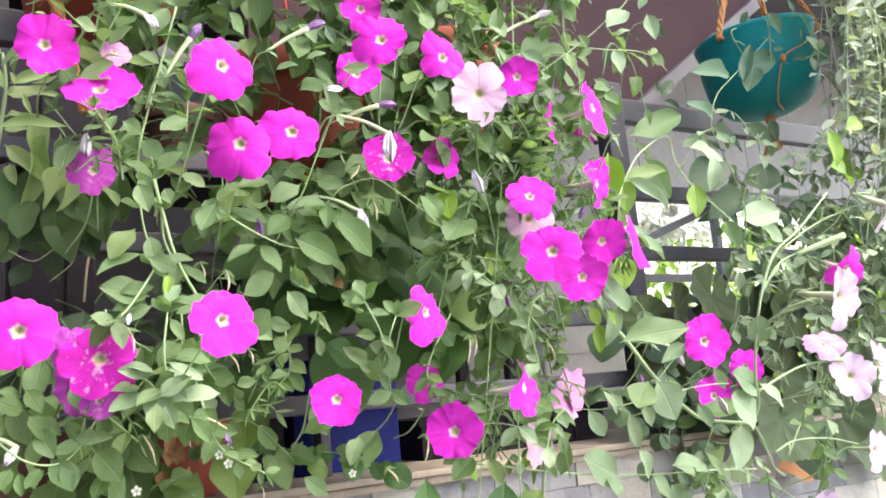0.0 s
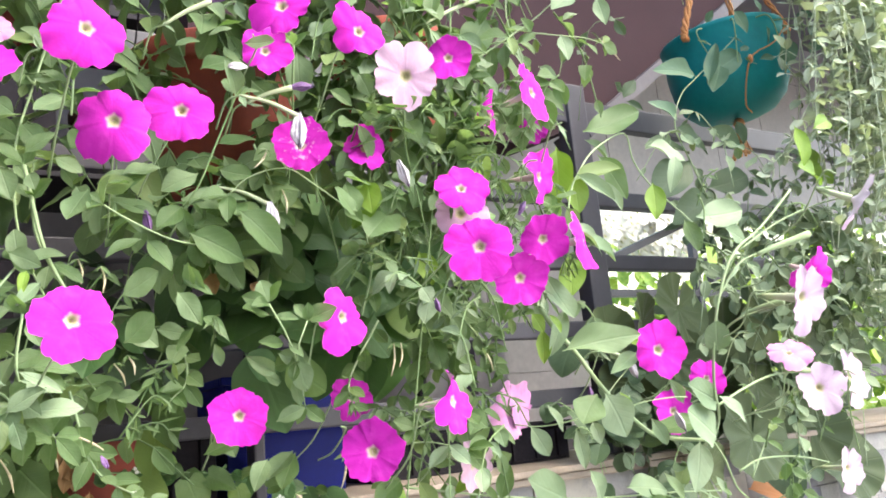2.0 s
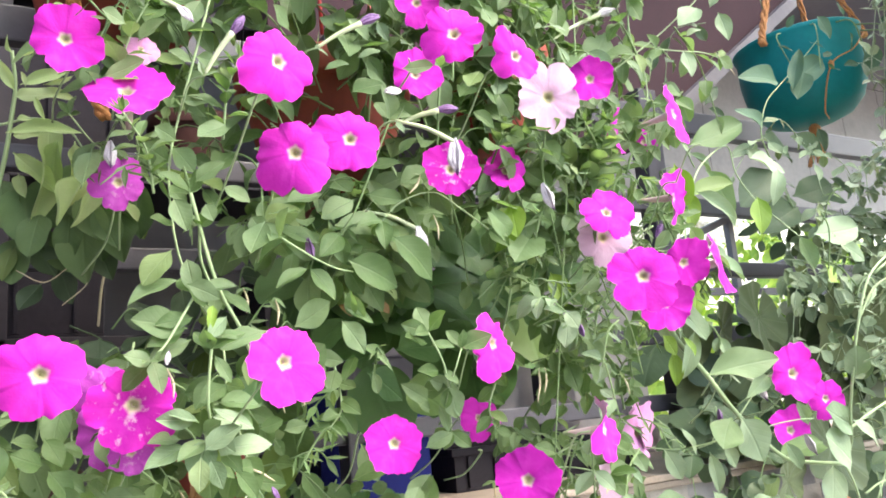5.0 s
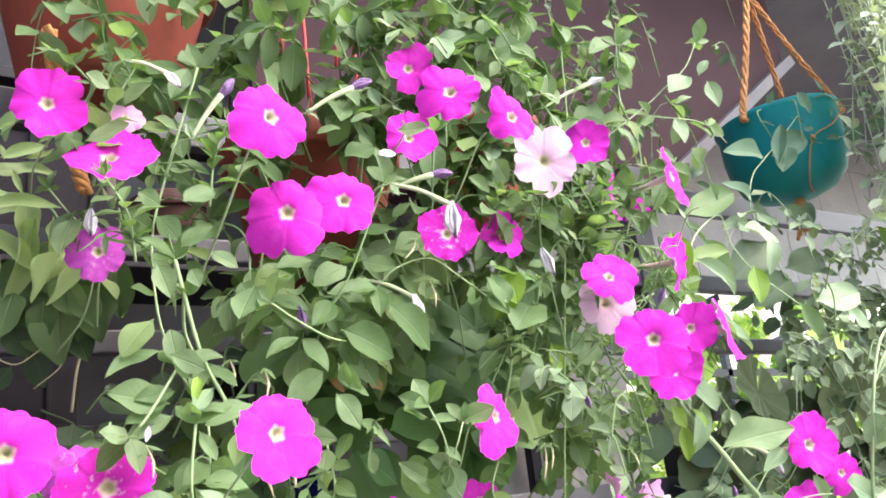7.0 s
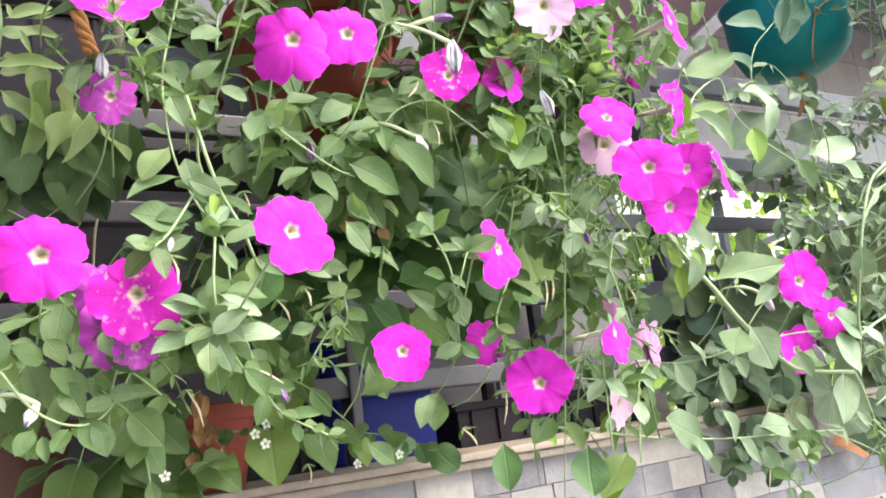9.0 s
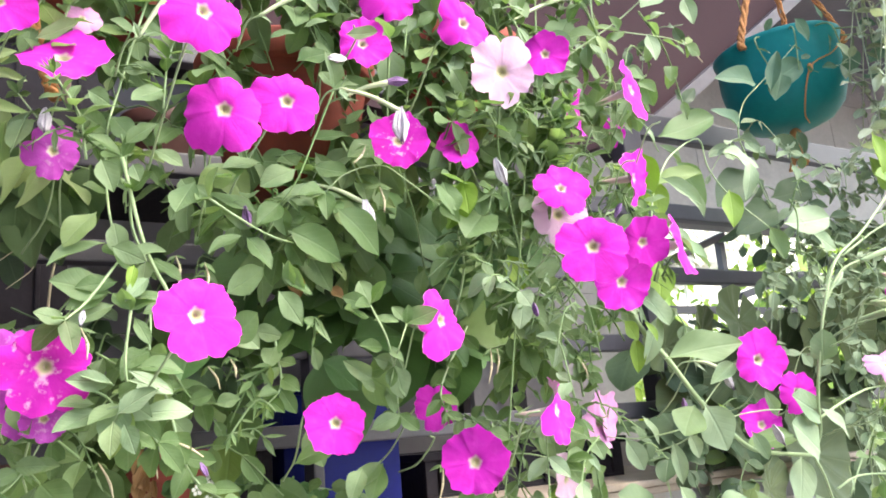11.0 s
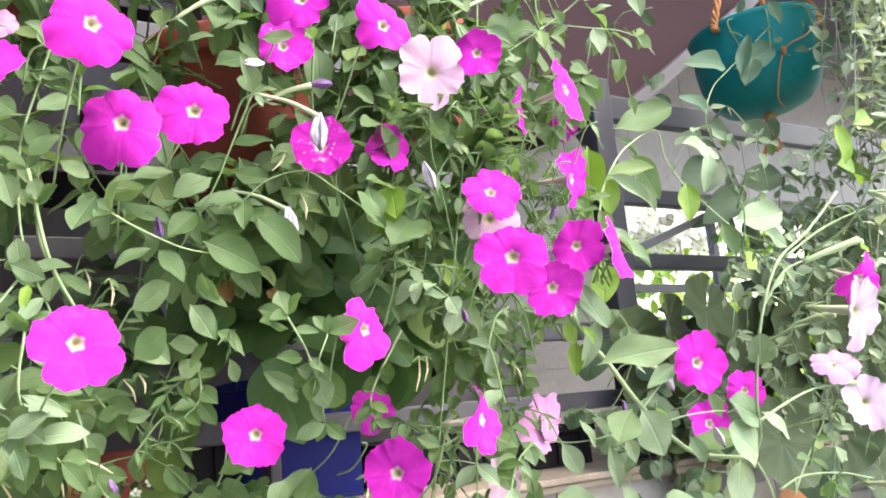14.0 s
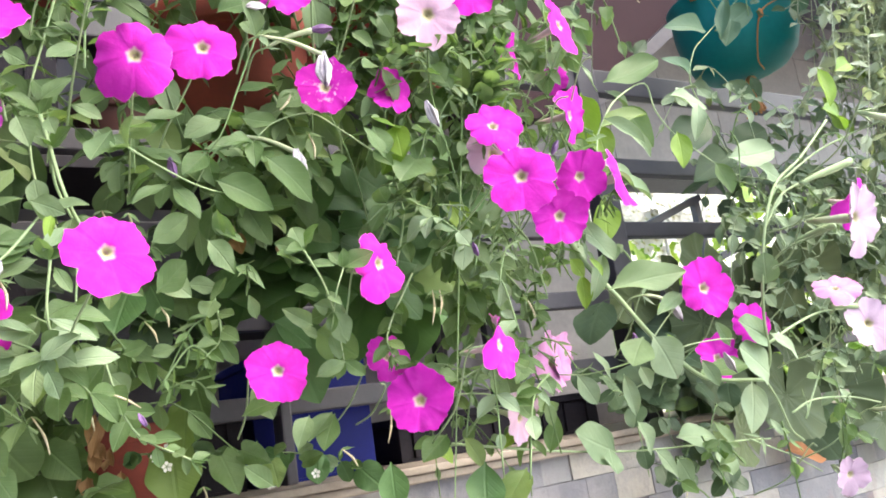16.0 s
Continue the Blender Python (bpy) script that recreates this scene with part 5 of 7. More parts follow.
leaf(right_petunia, (0.743, 0.62, 1.332), (0.705, 0.61, 1.359), PALE_LEAF, "round")
leaf(right_petunia, (0.741, 0.64, 1.329), (0.722, 0.63, 1.283), PALE_LEAF, widen=0.9)
leaf(right_petunia, (0.639, 0.68, 1.358), (0.642, 0.67, 1.339), PALE_LEAF, widen=1.2)
leaf(right_petunia, (0.586, 0.71, 1.359), (0.6, 0.7, 1.33), PALE_LEAF, widen=1.2)
leaf(right_petunia, (0.626, 0.69, 1.353), (0.627, 0.68, 1.316), PALE_LEAF, widen=0.7)
leaf(right_petunia, (0.602, 0.7, 1.378), (0.616, 0.69, 1.354), PALE_LEAF)
leaf(right_petunia, (0.74, 0.6, 1.411), (0.744, 0.59, 1.415), PALE_LEAF)
leaf(right_petunia, (0.789, 0.68, 1.347), (0.715, 0.67, 1.342), widen=0.5)
leaf(right_petunia, (0.661, 0.76, 1.279), (0.608, 0.75, 1.3), PALE_LEAF, widen=1.2)
leaf(right_petunia, (0.644, 0.75, 1.284), (0.635, 0.74, 1.26), PALE_LEAF, widen=1.4)
leaf(right_petunia, (0.688, 0.75, 1.306), (0.703, 0.74, 1.274), PALE_LEAF, widen=1.1)
leaf(right_petunia, (0.705, 0.75, 1.274), (0.727, 0.74, 1.246), PALE_LEAF, widen=1.2)
leaf(right_petunia, (0.728, 0.74, 1.283), (0.782, 0.73, 1.281), PALE_LEAF)
leaf(right_petunia, (0.781, 0.73, 1.271), (0.772, 0.72, 1.236), PALE_LEAF, widen=1.1)
leaf(right_petunia, (0.713, 0.73, 1.264), (0.722, 0.72, 1.238), PALE_LEAF)
leaf(right_petunia, (0.777, 0.73, 1.293), (0.8, 0.72, 1.263), widen=0.6)
leaf(right_petunia, (0.63, 0.69, 1.472), (0.605, 0.68, 1.43), PALE_LEAF, widen=0.6)
leaf(right_petunia, (0.61, 0.69, 1.509), (0.626, 0.68, 1.459), PALE_LEAF, widen=0.9)
leaf(right_petunia, (0.672, 0.72, 1.537), (0.666, 0.71, 1.49), LIME_LEAF, widen=0.9)
leaf(right_petunia, (0.601, 0.68, 1.465), (0.61, 0.67, 1.449), LIME_LEAF, widen=0.9)
leaf(right_petunia, (0.692, 0.66, 1.422), (0.647, 0.65, 1.402), PALE_LEAF, widen=0.5)
leaf(right_petunia, (0.77, 0.68, 1.366), (0.75, 0.67, 1.389), PALE_LEAF, widen=0.6)
leaf(right_petunia, (0.779, 0.66, 1.29), (0.783, 0.65, 1.273), PALE_LEAF, widen=0.6)
leaf(right_petunia, (0.562, 0.74, 1.291), (0.568, 0.73, 1.324), widen=0.8)
leaf(main_petunia, (0.259, 0.7, 1.54), (0.303, 0.69, 1.522), widen=0.95)
leaf(main_petunia, (0.301, 0.7, 1.561), (0.339, 0.69, 1.53), widen=0.95)
leaf(main_petunia, (0.258, 0.72, 1.574), (0.302, 0.71, 1.577), widen=1.1)
leaf(main_petunia, (0.211, 0.68, 1.572), (0.187, 0.67, 1.569))
leaf(main_petunia, (0.179, 0.66, 1.559), (0.162, 0.65, 1.532))
leaf(main_petunia, (0.204, 0.68, 1.485), (0.23, 0.67, 1.499), widen=1.15)
leaf(main_petunia, (0.207, 0.69, 1.451), (0.229, 0.68, 1.469), widen=1.3)
leaf(main_petunia, (0.254, 0.7, 1.514), (0.265, 0.69, 1.492), widen=0.9)
leaf(main_petunia, (0.25, 0.7, 1.49), (0.266, 0.69, 1.466), widen=0.9)
leaf(main_petunia, (0.29, 0.72, 1.626), (0.321, 0.71, 1.635), widen=0.95)
leaf(main_petunia, (0.301, 0.74, 1.623), (0.316, 0.73, 1.593), widen=0.9)
leaf(main_petunia, (0.369, 0.72, 1.726), (0.368, 0.71, 1.683))
leaf(main_petunia, (0.295, 0.65, 1.689), (0.318, 0.64, 1.688), widen=0.85)
leaf(main_petunia, (0.272, 0.7, 1.685), (0.296, 0.69, 1.696), widen=1.2)
leaf(main_petunia, (0.423, 0.72, 1.577), (0.404, 0.71, 1.584))
leaf(main_petunia, (0.391, 0.68, 1.586), (0.393, 0.67, 1.555), widen=1.1)
leaf(main_petunia, (0.417, 0.69, 1.593), (0.418, 0.68, 1.562), LIME_LEAF)
leaf(main_petunia, (0.428, 0.7, 1.541), (0.432, 0.69, 1.563), widen=1.2)
leaf(main_petunia, (0.562, 0.735, 1.657), (0.582, 0.725, 1.619), LIME_LEAF, widen=1.2)
leaf(main_petunia, (0.378, 0.68, 1.728), (0.391, 0.67, 1.742))
leaf(main_petunia, (0.49, 0.76, 1.803), (0.519, 0.75, 1.831))
leaf(main_petunia, (0.55, 0.74, 1.84), (0.519, 0.73, 1.855), widen=0.9)
leaf(main_petunia, (0.602, 0.74, 1.858), (0.569, 0.73, 1.874))
leaf(main_petunia, (0.602, 0.73, 1.812), (0.57, 0.72, 1.761), widen=1.2)
leaf(main_petunia, (0.623, 0.72, 1.818), (0.596, 0.71, 1.828))
leaf(main_petunia, (0.665, 0.68, 1.778), (0.667, 0.67, 1.747), PALE_LEAF)
leaf(main_petunia, (0.673, 0.66, 1.82), (0.636, 0.65, 1.794), PALE_LEAF, widen=0.9)
leaf(main_petunia, (0.695, 0.66, 1.825), (0.701, 0.65, 1.843), PALE_LEAF, widen=1.1)
leaf(main_petunia, (0.707, 0.66, 1.821), (0.709, 0.65, 1.788), PALE_LEAF, widen=0.9)
leaf(main_petunia, (0.661, 0.67, 1.789), (0.674, 0.66, 1.801), PALE_LEAF, widen=0.8)
leaf(main_petunia, (0.636, 0.69, 1.74), (0.653, 0.68, 1.726), PALE_LEAF, widen=0.6)
leaf(main_petunia, (0.609, 0.7, 1.84), (0.622, 0.69, 1.814), widen=0.9)
leaf(main_petunia, (0.634, 0.7, 1.718), (0.67, 0.69, 1.697), widen=0.8)
leaf(main_petunia, (0.79, 0.78, 1.683), (0.83, 0.77, 1.629), widen=0.5)
leaf(main_petunia, (0.32, 0.69, 1.47), (0.292, 0.68, 1.474), widen=0.9)
leaf(main_petunia, (0.322, 0.69, 1.468), (0.34, 0.68, 1.469), widen=0.8)
leaf(main_petunia, (0.334, 0.7, 1.448), (0.31, 0.69, 1.448), widen=0.8)
leaf(main_petunia, (0.338, 0.7, 1.448), (0.348, 0.69, 1.437), widen=0.8)
leaf(main_petunia, (0.357, 0.72, 1.43), (0.359, 0.71, 1.411), widen=0.8)
leaf(main_petunia, (0.338, 0.74, 1.385), (0.36, 0.73, 1.397))
leaf(main_petunia, (0.34, 0.73, 1.417), (0.323, 0.72, 1.424), widen=0.9)
leaf(main_petunia, (0.439, 0.74, 1.501), (0.438, 0.73, 1.478), widen=0.9)
leaf(main_petunia, (0.299, 0.72, 1.554), (0.257, 0.71, 1.555))
leaf(main_petunia, (0.227, 0.7, 1.587), (0.191, 0.69, 1.573), widen=0.9)
leaf(main_petunia, (0.24, 0.7, 1.593), (0.209, 0.69, 1.587), widen=0.85)
leaf(main_petunia, (0.318, 0.71, 1.639), (0.33, 0.7, 1.653), widen=0.9)
leaf(main_petunia, (0.387, 0.69, 1.678), (0.404, 0.68, 1.666))
leaf(main_petunia, (0.417, 0.69, 1.699), (0.425, 0.68, 1.675), widen=0.9)
leaf(main_petunia, (0.447, 0.7, 1.601), (0.466, 0.69, 1.605), widen=0.9)
leaf(main_petunia, (0.26, 0.7, 1.463), (0.246, 0.69, 1.445), widen=0.9)
leaf(main_petunia, (0.267, 0.7, 1.471), (0.284, 0.69, 1.462), widen=0.8)
leaf(main_petunia, (0.26, 0.7, 1.494), (0.253, 0.69, 1.512), widen=0.8)
leaf(main_petunia, (0.287, 0.72, 1.433), (0.279, 0.71, 1.45), widen=0.9)
leaf(main_petunia, (0.506, 0.71, 1.47), (0.516, 0.7, 1.448), widen=0.9)
leaf(main_petunia, (0.545, 0.71, 1.465), (0.555, 0.7, 1.442), widen=0.9)
leaf(main_petunia, (0.528, 0.72, 1.423), (0.509, 0.71, 1.444))
leaf(main_petunia, (0.333, 0.72, 1.425), (0.31, 0.71, 1.436), widen=0.8)
leaf(main_petunia, (0.335, 0.72, 1.442), (0.357, 0.71, 1.433), widen=0.8)
leaf(main_petunia, (0.286, 0.78, 1.363), (0.316, 0.77, 1.378), widen=1.2)
leaf(main_petunia, (0.355, 0.74, 1.42), (0.359, 0.73, 1.399), widen=0.9)
leaf(main_petunia, (0.329, 0.74, 1.355), (0.313, 0.73, 1.336))
leaf(main_petunia, (0.301, 0.76, 1.304), (0.278, 0.75, 1.321))
leaf(main_petunia, (0.305, 0.8, 1.392), (0.318, 0.79, 1.36), widen=1.2)
leaf(main_petunia, (0.396, 0.74, 1.308), (0.391, 0.73, 1.271), DARK_LEAF, widen=1.4)
leaf(main_petunia, (0.489, 0.74, 1.294), (0.472, 0.73, 1.251), DARK_LEAF, widen=1.35)
leaf(main_petunia, (0.526, 0.73, 1.283), (0.485, 0.72, 1.249))
leaf(main_petunia, (0.454, 0.74, 1.323), (0.424, 0.73, 1.306), widen=1.1)
leaf(main_petunia, (0.606, 0.7, 1.453), (0.599, 0.69, 1.422), LIME_LEAF, widen=0.9)
leaf(main_petunia, (0.595, 0.7, 1.47), (0.603, 0.69, 1.45), LIME_LEAF, widen=0.9)
leaf(left_petunia, (0.128, 0.7, 1.523), (0.091, 0.69, 1.514), widen=0.85)
leaf(left_petunia, (0.13, 0.69, 1.518), (0.151, 0.68, 1.509), widen=0.85)
leaf(left_petunia, (0.122, 0.7, 1.545), (0.1, 0.69, 1.522), widen=1.1)
leaf(left_petunia, (0.124, 0.7, 1.584), (0.132, 0.69, 1.558), widen=1.1)
leaf(left_petunia, (0.132, 0.7, 1.488), (0.095, 0.69, 1.495), widen=1.1)
leaf(left_petunia, (0.134, 0.7, 1.48), (0.105, 0.69, 1.469), widen=0.9)
leaf(left_petunia, (0.14, 0.66, 1.477), (0.154, 0.65, 1.477), widen=0.55)
leaf(left_petunia, (0.14, 0.66, 1.465), (0.148, 0.65, 1.448), widen=0.7)
leaf(left_petunia, (0.146, 0.67, 1.433), (0.165, 0.66, 1.42), widen=0.8)
leaf(left_petunia, (0.144, 0.67, 1.434), (0.169, 0.66, 1.436))
leaf(left_petunia, (0.134, 0.66, 1.41), (0.113, 0.65, 1.399))
leaf(left_petunia, (0.136, 0.66, 1.41), (0.126, 0.65, 1.378), widen=1.1)
leaf(left_petunia, (0.14, 0.67, 1.408), (0.158, 0.66, 1.39))
leaf(left_petunia, (0.131, 0.66, 1.414), (0.139, 0.65, 1.423), widen=1.1)
leaf(left_petunia, (0.119, 0.67, 1.412), (0.1, 0.66, 1.415))
leaf(left_petunia, (0.06, 0.72, 1.365), (0.077, 0.71, 1.342), widen=1.1)
leaf(left_petunia, (0.081, 0.72, 1.376), (0.063, 0.71, 1.368), widen=0.9)
leaf(left_petunia, (0.034, 0.71, 1.361), (0.024, 0.7, 1.348), widen=1.1)
leaf(left_petunia, (0.053, 0.71, 1.359), (0.044, 0.7, 1.346))
leaf(left_petunia, (0.042, 0.72, 1.403), (0.023, 0.71, 1.41), widen=1.1)
leaf(left_petunia, (0.045, 0.72, 1.399), (0.06, 0.71, 1.382))
leaf(left_petunia, (0.086, 0.72, 1.377), (0.104, 0.71, 1.378))
leaf(left_petunia, (0.184, 0.68, 1.483), (0.149, 0.67, 1.475), widen=0.6)
leaf(left_petunia, (0.147, 0.7, 1.504), (0.13, 0.69, 1.518), widen=0.8)
leaf(left_petunia, (0.24, 0.74, 1.467), (0.263, 0.73, 1.464), widen=0.8)
leaf(left_petunia, (0.137, 0.66, 1.425), (0.162, 0.65, 1.418), PALE_LEAF, widen=0.8)
leaf(left_petunia, (0.129, 0.66, 1.422), (0.11, 0.65, 1.428), PALE_LEAF)
leaf(left_petunia, (0.134, 0.66, 1.411), (0.124, 0.65, 1.388), PALE_LEAF, widen=1.1)
leaf(left_petunia, (0.131, 0.66, 1.415), (0.15, 0.65, 1.403), PALE_LEAF)
leaf(left_petunia, (0.142, 0.68, 1.575), (0.145, 0.67, 1.562), widen=1.2)
leaf(left_petunia, (0.149, 0.66, 1.491), (0.134, 0.65, 1.475), PALE_LEAF, widen=0.6)
leaf(left_petunia, (0.14, 0.7, 1.597), (0.158, 0.69, 1.614), widen=0.9)
leaf(left_petunia, (0.082, 0.74, 1.689), (0.112, 0.73, 1.7), widen=0.8)
leaf(left_petunia, (0.119, 0.74, 1.653), (0.134, 0.73, 1.642))
leaf(left_petunia, (0.099, 0.74, 1.736), (0.079, 0.73, 1.741))
leaf(left_petunia, (0.108, 0.74, 1.723), (0.126, 0.73, 1.742))
leaf(left_petunia, (0.091, 0.83, 1.767), (0.119, 0.82, 1.719), widen=0.8)

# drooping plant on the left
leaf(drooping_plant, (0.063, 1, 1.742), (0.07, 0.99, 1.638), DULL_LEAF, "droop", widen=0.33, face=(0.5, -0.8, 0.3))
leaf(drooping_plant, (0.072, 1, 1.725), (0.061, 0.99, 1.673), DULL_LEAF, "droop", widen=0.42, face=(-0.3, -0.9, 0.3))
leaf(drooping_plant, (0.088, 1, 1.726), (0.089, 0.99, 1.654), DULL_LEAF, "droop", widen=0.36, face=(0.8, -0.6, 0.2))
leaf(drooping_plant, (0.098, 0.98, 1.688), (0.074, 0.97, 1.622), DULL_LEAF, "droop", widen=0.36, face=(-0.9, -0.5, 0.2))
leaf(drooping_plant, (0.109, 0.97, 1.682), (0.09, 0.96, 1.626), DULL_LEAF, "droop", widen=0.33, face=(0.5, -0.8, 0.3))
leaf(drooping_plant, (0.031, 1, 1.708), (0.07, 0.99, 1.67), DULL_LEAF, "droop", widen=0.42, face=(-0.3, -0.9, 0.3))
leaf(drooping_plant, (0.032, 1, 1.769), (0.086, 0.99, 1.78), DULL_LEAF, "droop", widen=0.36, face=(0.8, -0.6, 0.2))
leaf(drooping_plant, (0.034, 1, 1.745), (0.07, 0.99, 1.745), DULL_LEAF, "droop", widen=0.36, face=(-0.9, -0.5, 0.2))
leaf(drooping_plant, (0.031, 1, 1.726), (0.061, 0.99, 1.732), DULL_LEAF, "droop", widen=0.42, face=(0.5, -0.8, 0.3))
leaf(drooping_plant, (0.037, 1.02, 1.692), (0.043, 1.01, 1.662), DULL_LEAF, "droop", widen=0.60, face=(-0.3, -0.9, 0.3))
# Rear leaves mostly use the darkened green in place of real shade.
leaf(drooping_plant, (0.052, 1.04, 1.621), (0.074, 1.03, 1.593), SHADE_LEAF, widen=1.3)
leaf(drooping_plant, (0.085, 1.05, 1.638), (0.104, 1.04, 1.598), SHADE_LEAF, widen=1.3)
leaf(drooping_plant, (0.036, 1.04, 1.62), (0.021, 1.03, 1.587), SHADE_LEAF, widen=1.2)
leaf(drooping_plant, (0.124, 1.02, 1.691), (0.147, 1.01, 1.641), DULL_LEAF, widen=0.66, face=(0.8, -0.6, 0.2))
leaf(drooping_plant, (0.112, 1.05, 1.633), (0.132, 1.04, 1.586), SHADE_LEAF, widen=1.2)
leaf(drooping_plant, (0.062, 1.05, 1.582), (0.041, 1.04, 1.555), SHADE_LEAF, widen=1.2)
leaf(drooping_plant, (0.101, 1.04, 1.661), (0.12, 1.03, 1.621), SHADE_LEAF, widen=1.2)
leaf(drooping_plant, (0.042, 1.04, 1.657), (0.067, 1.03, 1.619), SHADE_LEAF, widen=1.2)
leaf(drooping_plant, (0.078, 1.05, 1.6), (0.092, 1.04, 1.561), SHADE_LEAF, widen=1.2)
stem(drooping_plant, STEM_PALE, 0.00138, 0.00092, (0.017, 1, 1.736), (0.052, 1, 1.747), (0.083, 1, 1.738), (0.114, 1, 1.691), (0.148, 0.98, 1.674))
stem(drooping_plant, STEM_DRY, 0.00161, 0.00138, (0.15, 1.08, 1.678), (0.139, 1.08, 1.637), (0.126, 1.08, 1.591), (0.121, 1.08, 1.539))
stem(drooping_plant, STEM_DRY, 0.000552, 0.00046, (0.037, 1.02, 1.59), (0.063, 1.02, 1.578), (0.09, 1.02, 1.596), (0.103, 1.02, 1.578), (0.079, 1.02, 1.554))
leaf(left_petunia, (0.162, 0.78, 1.736), (0.181, 0.77, 1.73), widen=0.9)
leaf(left_petunia, (0.162, 0.79, 1.735), (0.14, 0.78, 1.738))
leaf(left_petunia, (0.15, 0.78, 1.693), (0.17, 0.77, 1.694))
leaf(left_petunia, (0.151, 0.79, 1.692), (0.131, 0.78, 1.7))
leaf(left_petunia, (0.141, 0.78, 1.651), (0.159, 0.77, 1.63), widen=1.1)
leaf(left_petunia, (0.142, 0.79, 1.64), (0.116, 0.78, 1.654))
leaf(left_petunia, (0.136, 0.77, 1.614), (0.147, 0.76, 1.597))
leaf(left_petunia, (0.14, 0.77, 1.58), (0.121, 0.76, 1.586), widen=1.2)
leaf(left_petunia, (0.171, 0.79, 1.797), (0.155, 0.78, 1.767))
leaf(left_petunia, (0.178, 0.79, 1.782), (0.2, 0.78, 1.764), widen=0.9)
leaf(right_petunia, (1.412, 0.85, 1.808), (1.443, 0.84, 1.848), LIME_LEAF, widen=1.2)
leaf(right_petunia, (1.456, 0.85, 1.802), (1.536, 0.84, 1.837), LIME_LEAF, widen=1.1)
leaf(right_petunia, (1.343, 0.85, 1.742), (1.373, 0.84, 1.701), LIME_LEAF, widen=1.1)
leaf(right_petunia, (1.376, 0.86, 1.733), (1.354, 0.85, 1.773), LIME_LEAF, widen=1.1)
leaf(right_petunia, (1.481, 0.85, 1.741), (1.519, 0.84, 1.719), LIME_LEAF, widen=1.1)
leaf(right_petunia, (1.386, 0.85, 1.656), (1.405, 0.84, 1.624), LIME_LEAF)
leaf(right_petunia, (1.461, 0.85, 1.648), (1.493, 0.84, 1.687), LIME_LEAF)
leaf(right_petunia, (1.546, 0.88, 1.924), (1.569, 0.87, 1.887), PALE_LEAF)
leaf(right_petunia, (1.667, 0.88, 1.962), (1.578, 0.87, 1.911), PALE_LEAF)
leaf(main_petunia, (0.29, 0.72, 1.603), (0.316, 0.71, 1.593), widen=1.1)
leaf(main_petunia, (0.268, 0.7, 1.591), (0.238, 0.69, 1.576))
leaf(main_petunia, (0.254, 0.7, 1.562), (0.233, 0.69, 1.54), widen=1.1)
leaf(main_petunia, (0.262, 0.71, 1.536), (0.272, 0.7, 1.514))
leaf(main_petunia, (0.336, 0.72, 1.587), (0.359, 0.71, 1.591), widen=0.9)
leaf(main_petunia, (0.354, 0.72, 1.63), (0.322, 0.71, 1.614))
leaf(main_petunia, (0.477, 0.7, 1.66), (0.487, 0.69, 1.635))
leaf(main_petunia, (0.52, 0.72, 1.696), (0.493, 0.71, 1.701))
leaf(main_petunia, (0.393, 0.71, 1.604), (0.409, 0.7, 1.614))
leaf(main_petunia, (0.323, 0.72, 1.691), (0.34, 0.71, 1.668), widen=1.1)
leaf(main_petunia, (0.28, 0.7, 1.718), (0.296, 0.69, 1.727), widen=1.1)
leaf(main_petunia, (0.253, 0.71, 1.707), (0.27, 0.7, 1.716))
leaf(main_petunia, (0.227, 0.72, 1.743), (0.21, 0.71, 1.76), widen=1.2)
leaf(main_petunia, (0.282, 0.72, 1.765), (0.299, 0.71, 1.748), widen=1.2)
leaf(main_petunia, (0.322, 0.74, 1.801), (0.296, 0.73, 1.802), widen=1.1)
leaf(main_petunia, (0.393, 0.74, 1.799), (0.408, 0.73, 1.822), widen=1.1)
leaf(main_petunia, (0.445, 0.72, 1.77), (0.464, 0.71, 1.75))
leaf(main_petunia, (0.406, 0.7, 1.724), (0.382, 0.69, 1.699))
leaf(main_petunia, (0.52, 0.74, 1.793), (0.544, 0.73, 1.807))
leaf(main_petunia, (0.17, 0.72, 1.653), (0.148, 0.71, 1.637), widen=1.1)
leaf(main_petunia, (0.16, 0.7, 1.595), (0.178, 0.69, 1.585), widen=1.1)
leaf(main_petunia, (0.177, 0.74, 1.686), (0.162, 0.73, 1.694), widen=1.1)

# leaves before the teal bowl
stem(bowl_vine, STEM_PALE, 0.00138, 0.00092, (1.168, 0.93, 1.692), (1.14, 0.93, 1.757), (1.105, 0.92, 1.808), (1.13, 0.92, 1.866), (1.173, 0.92, 1.903), (1.225, 0.92, 1.943), (1.355, 0.93, 2.042))
leaf(bowl_vine, (1.194, 0.91, 1.892), (1.214, 0.9, 1.975), BOWL_LEAF, widen=0.35)
leaf(bowl_vine, (1.174, 0.92, 1.908), (1.099, 0.91, 1.922), BOWL_LEAF, widen=0.8)
leaf(bowl_vine, (1.196, 0.92, 1.912), (1.291, 0.91, 1.955), BOWL_LEAF, widen=0.7)
leaf(bowl_vine, (1.233, 0.91, 1.935), (1.2, 0.9, 1.879), BOWL_LEAF, widen=0.7)
leaf(bowl_vine, (1.114, 0.92, 1.819), (1.069, 0.91, 1.854), BOWL_LEAF, widen=0.7)
# The remaining leaves have shade put into their colour.
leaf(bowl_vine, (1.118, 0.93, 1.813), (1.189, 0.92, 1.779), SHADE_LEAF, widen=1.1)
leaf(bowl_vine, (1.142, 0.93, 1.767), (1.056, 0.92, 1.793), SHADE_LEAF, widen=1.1)
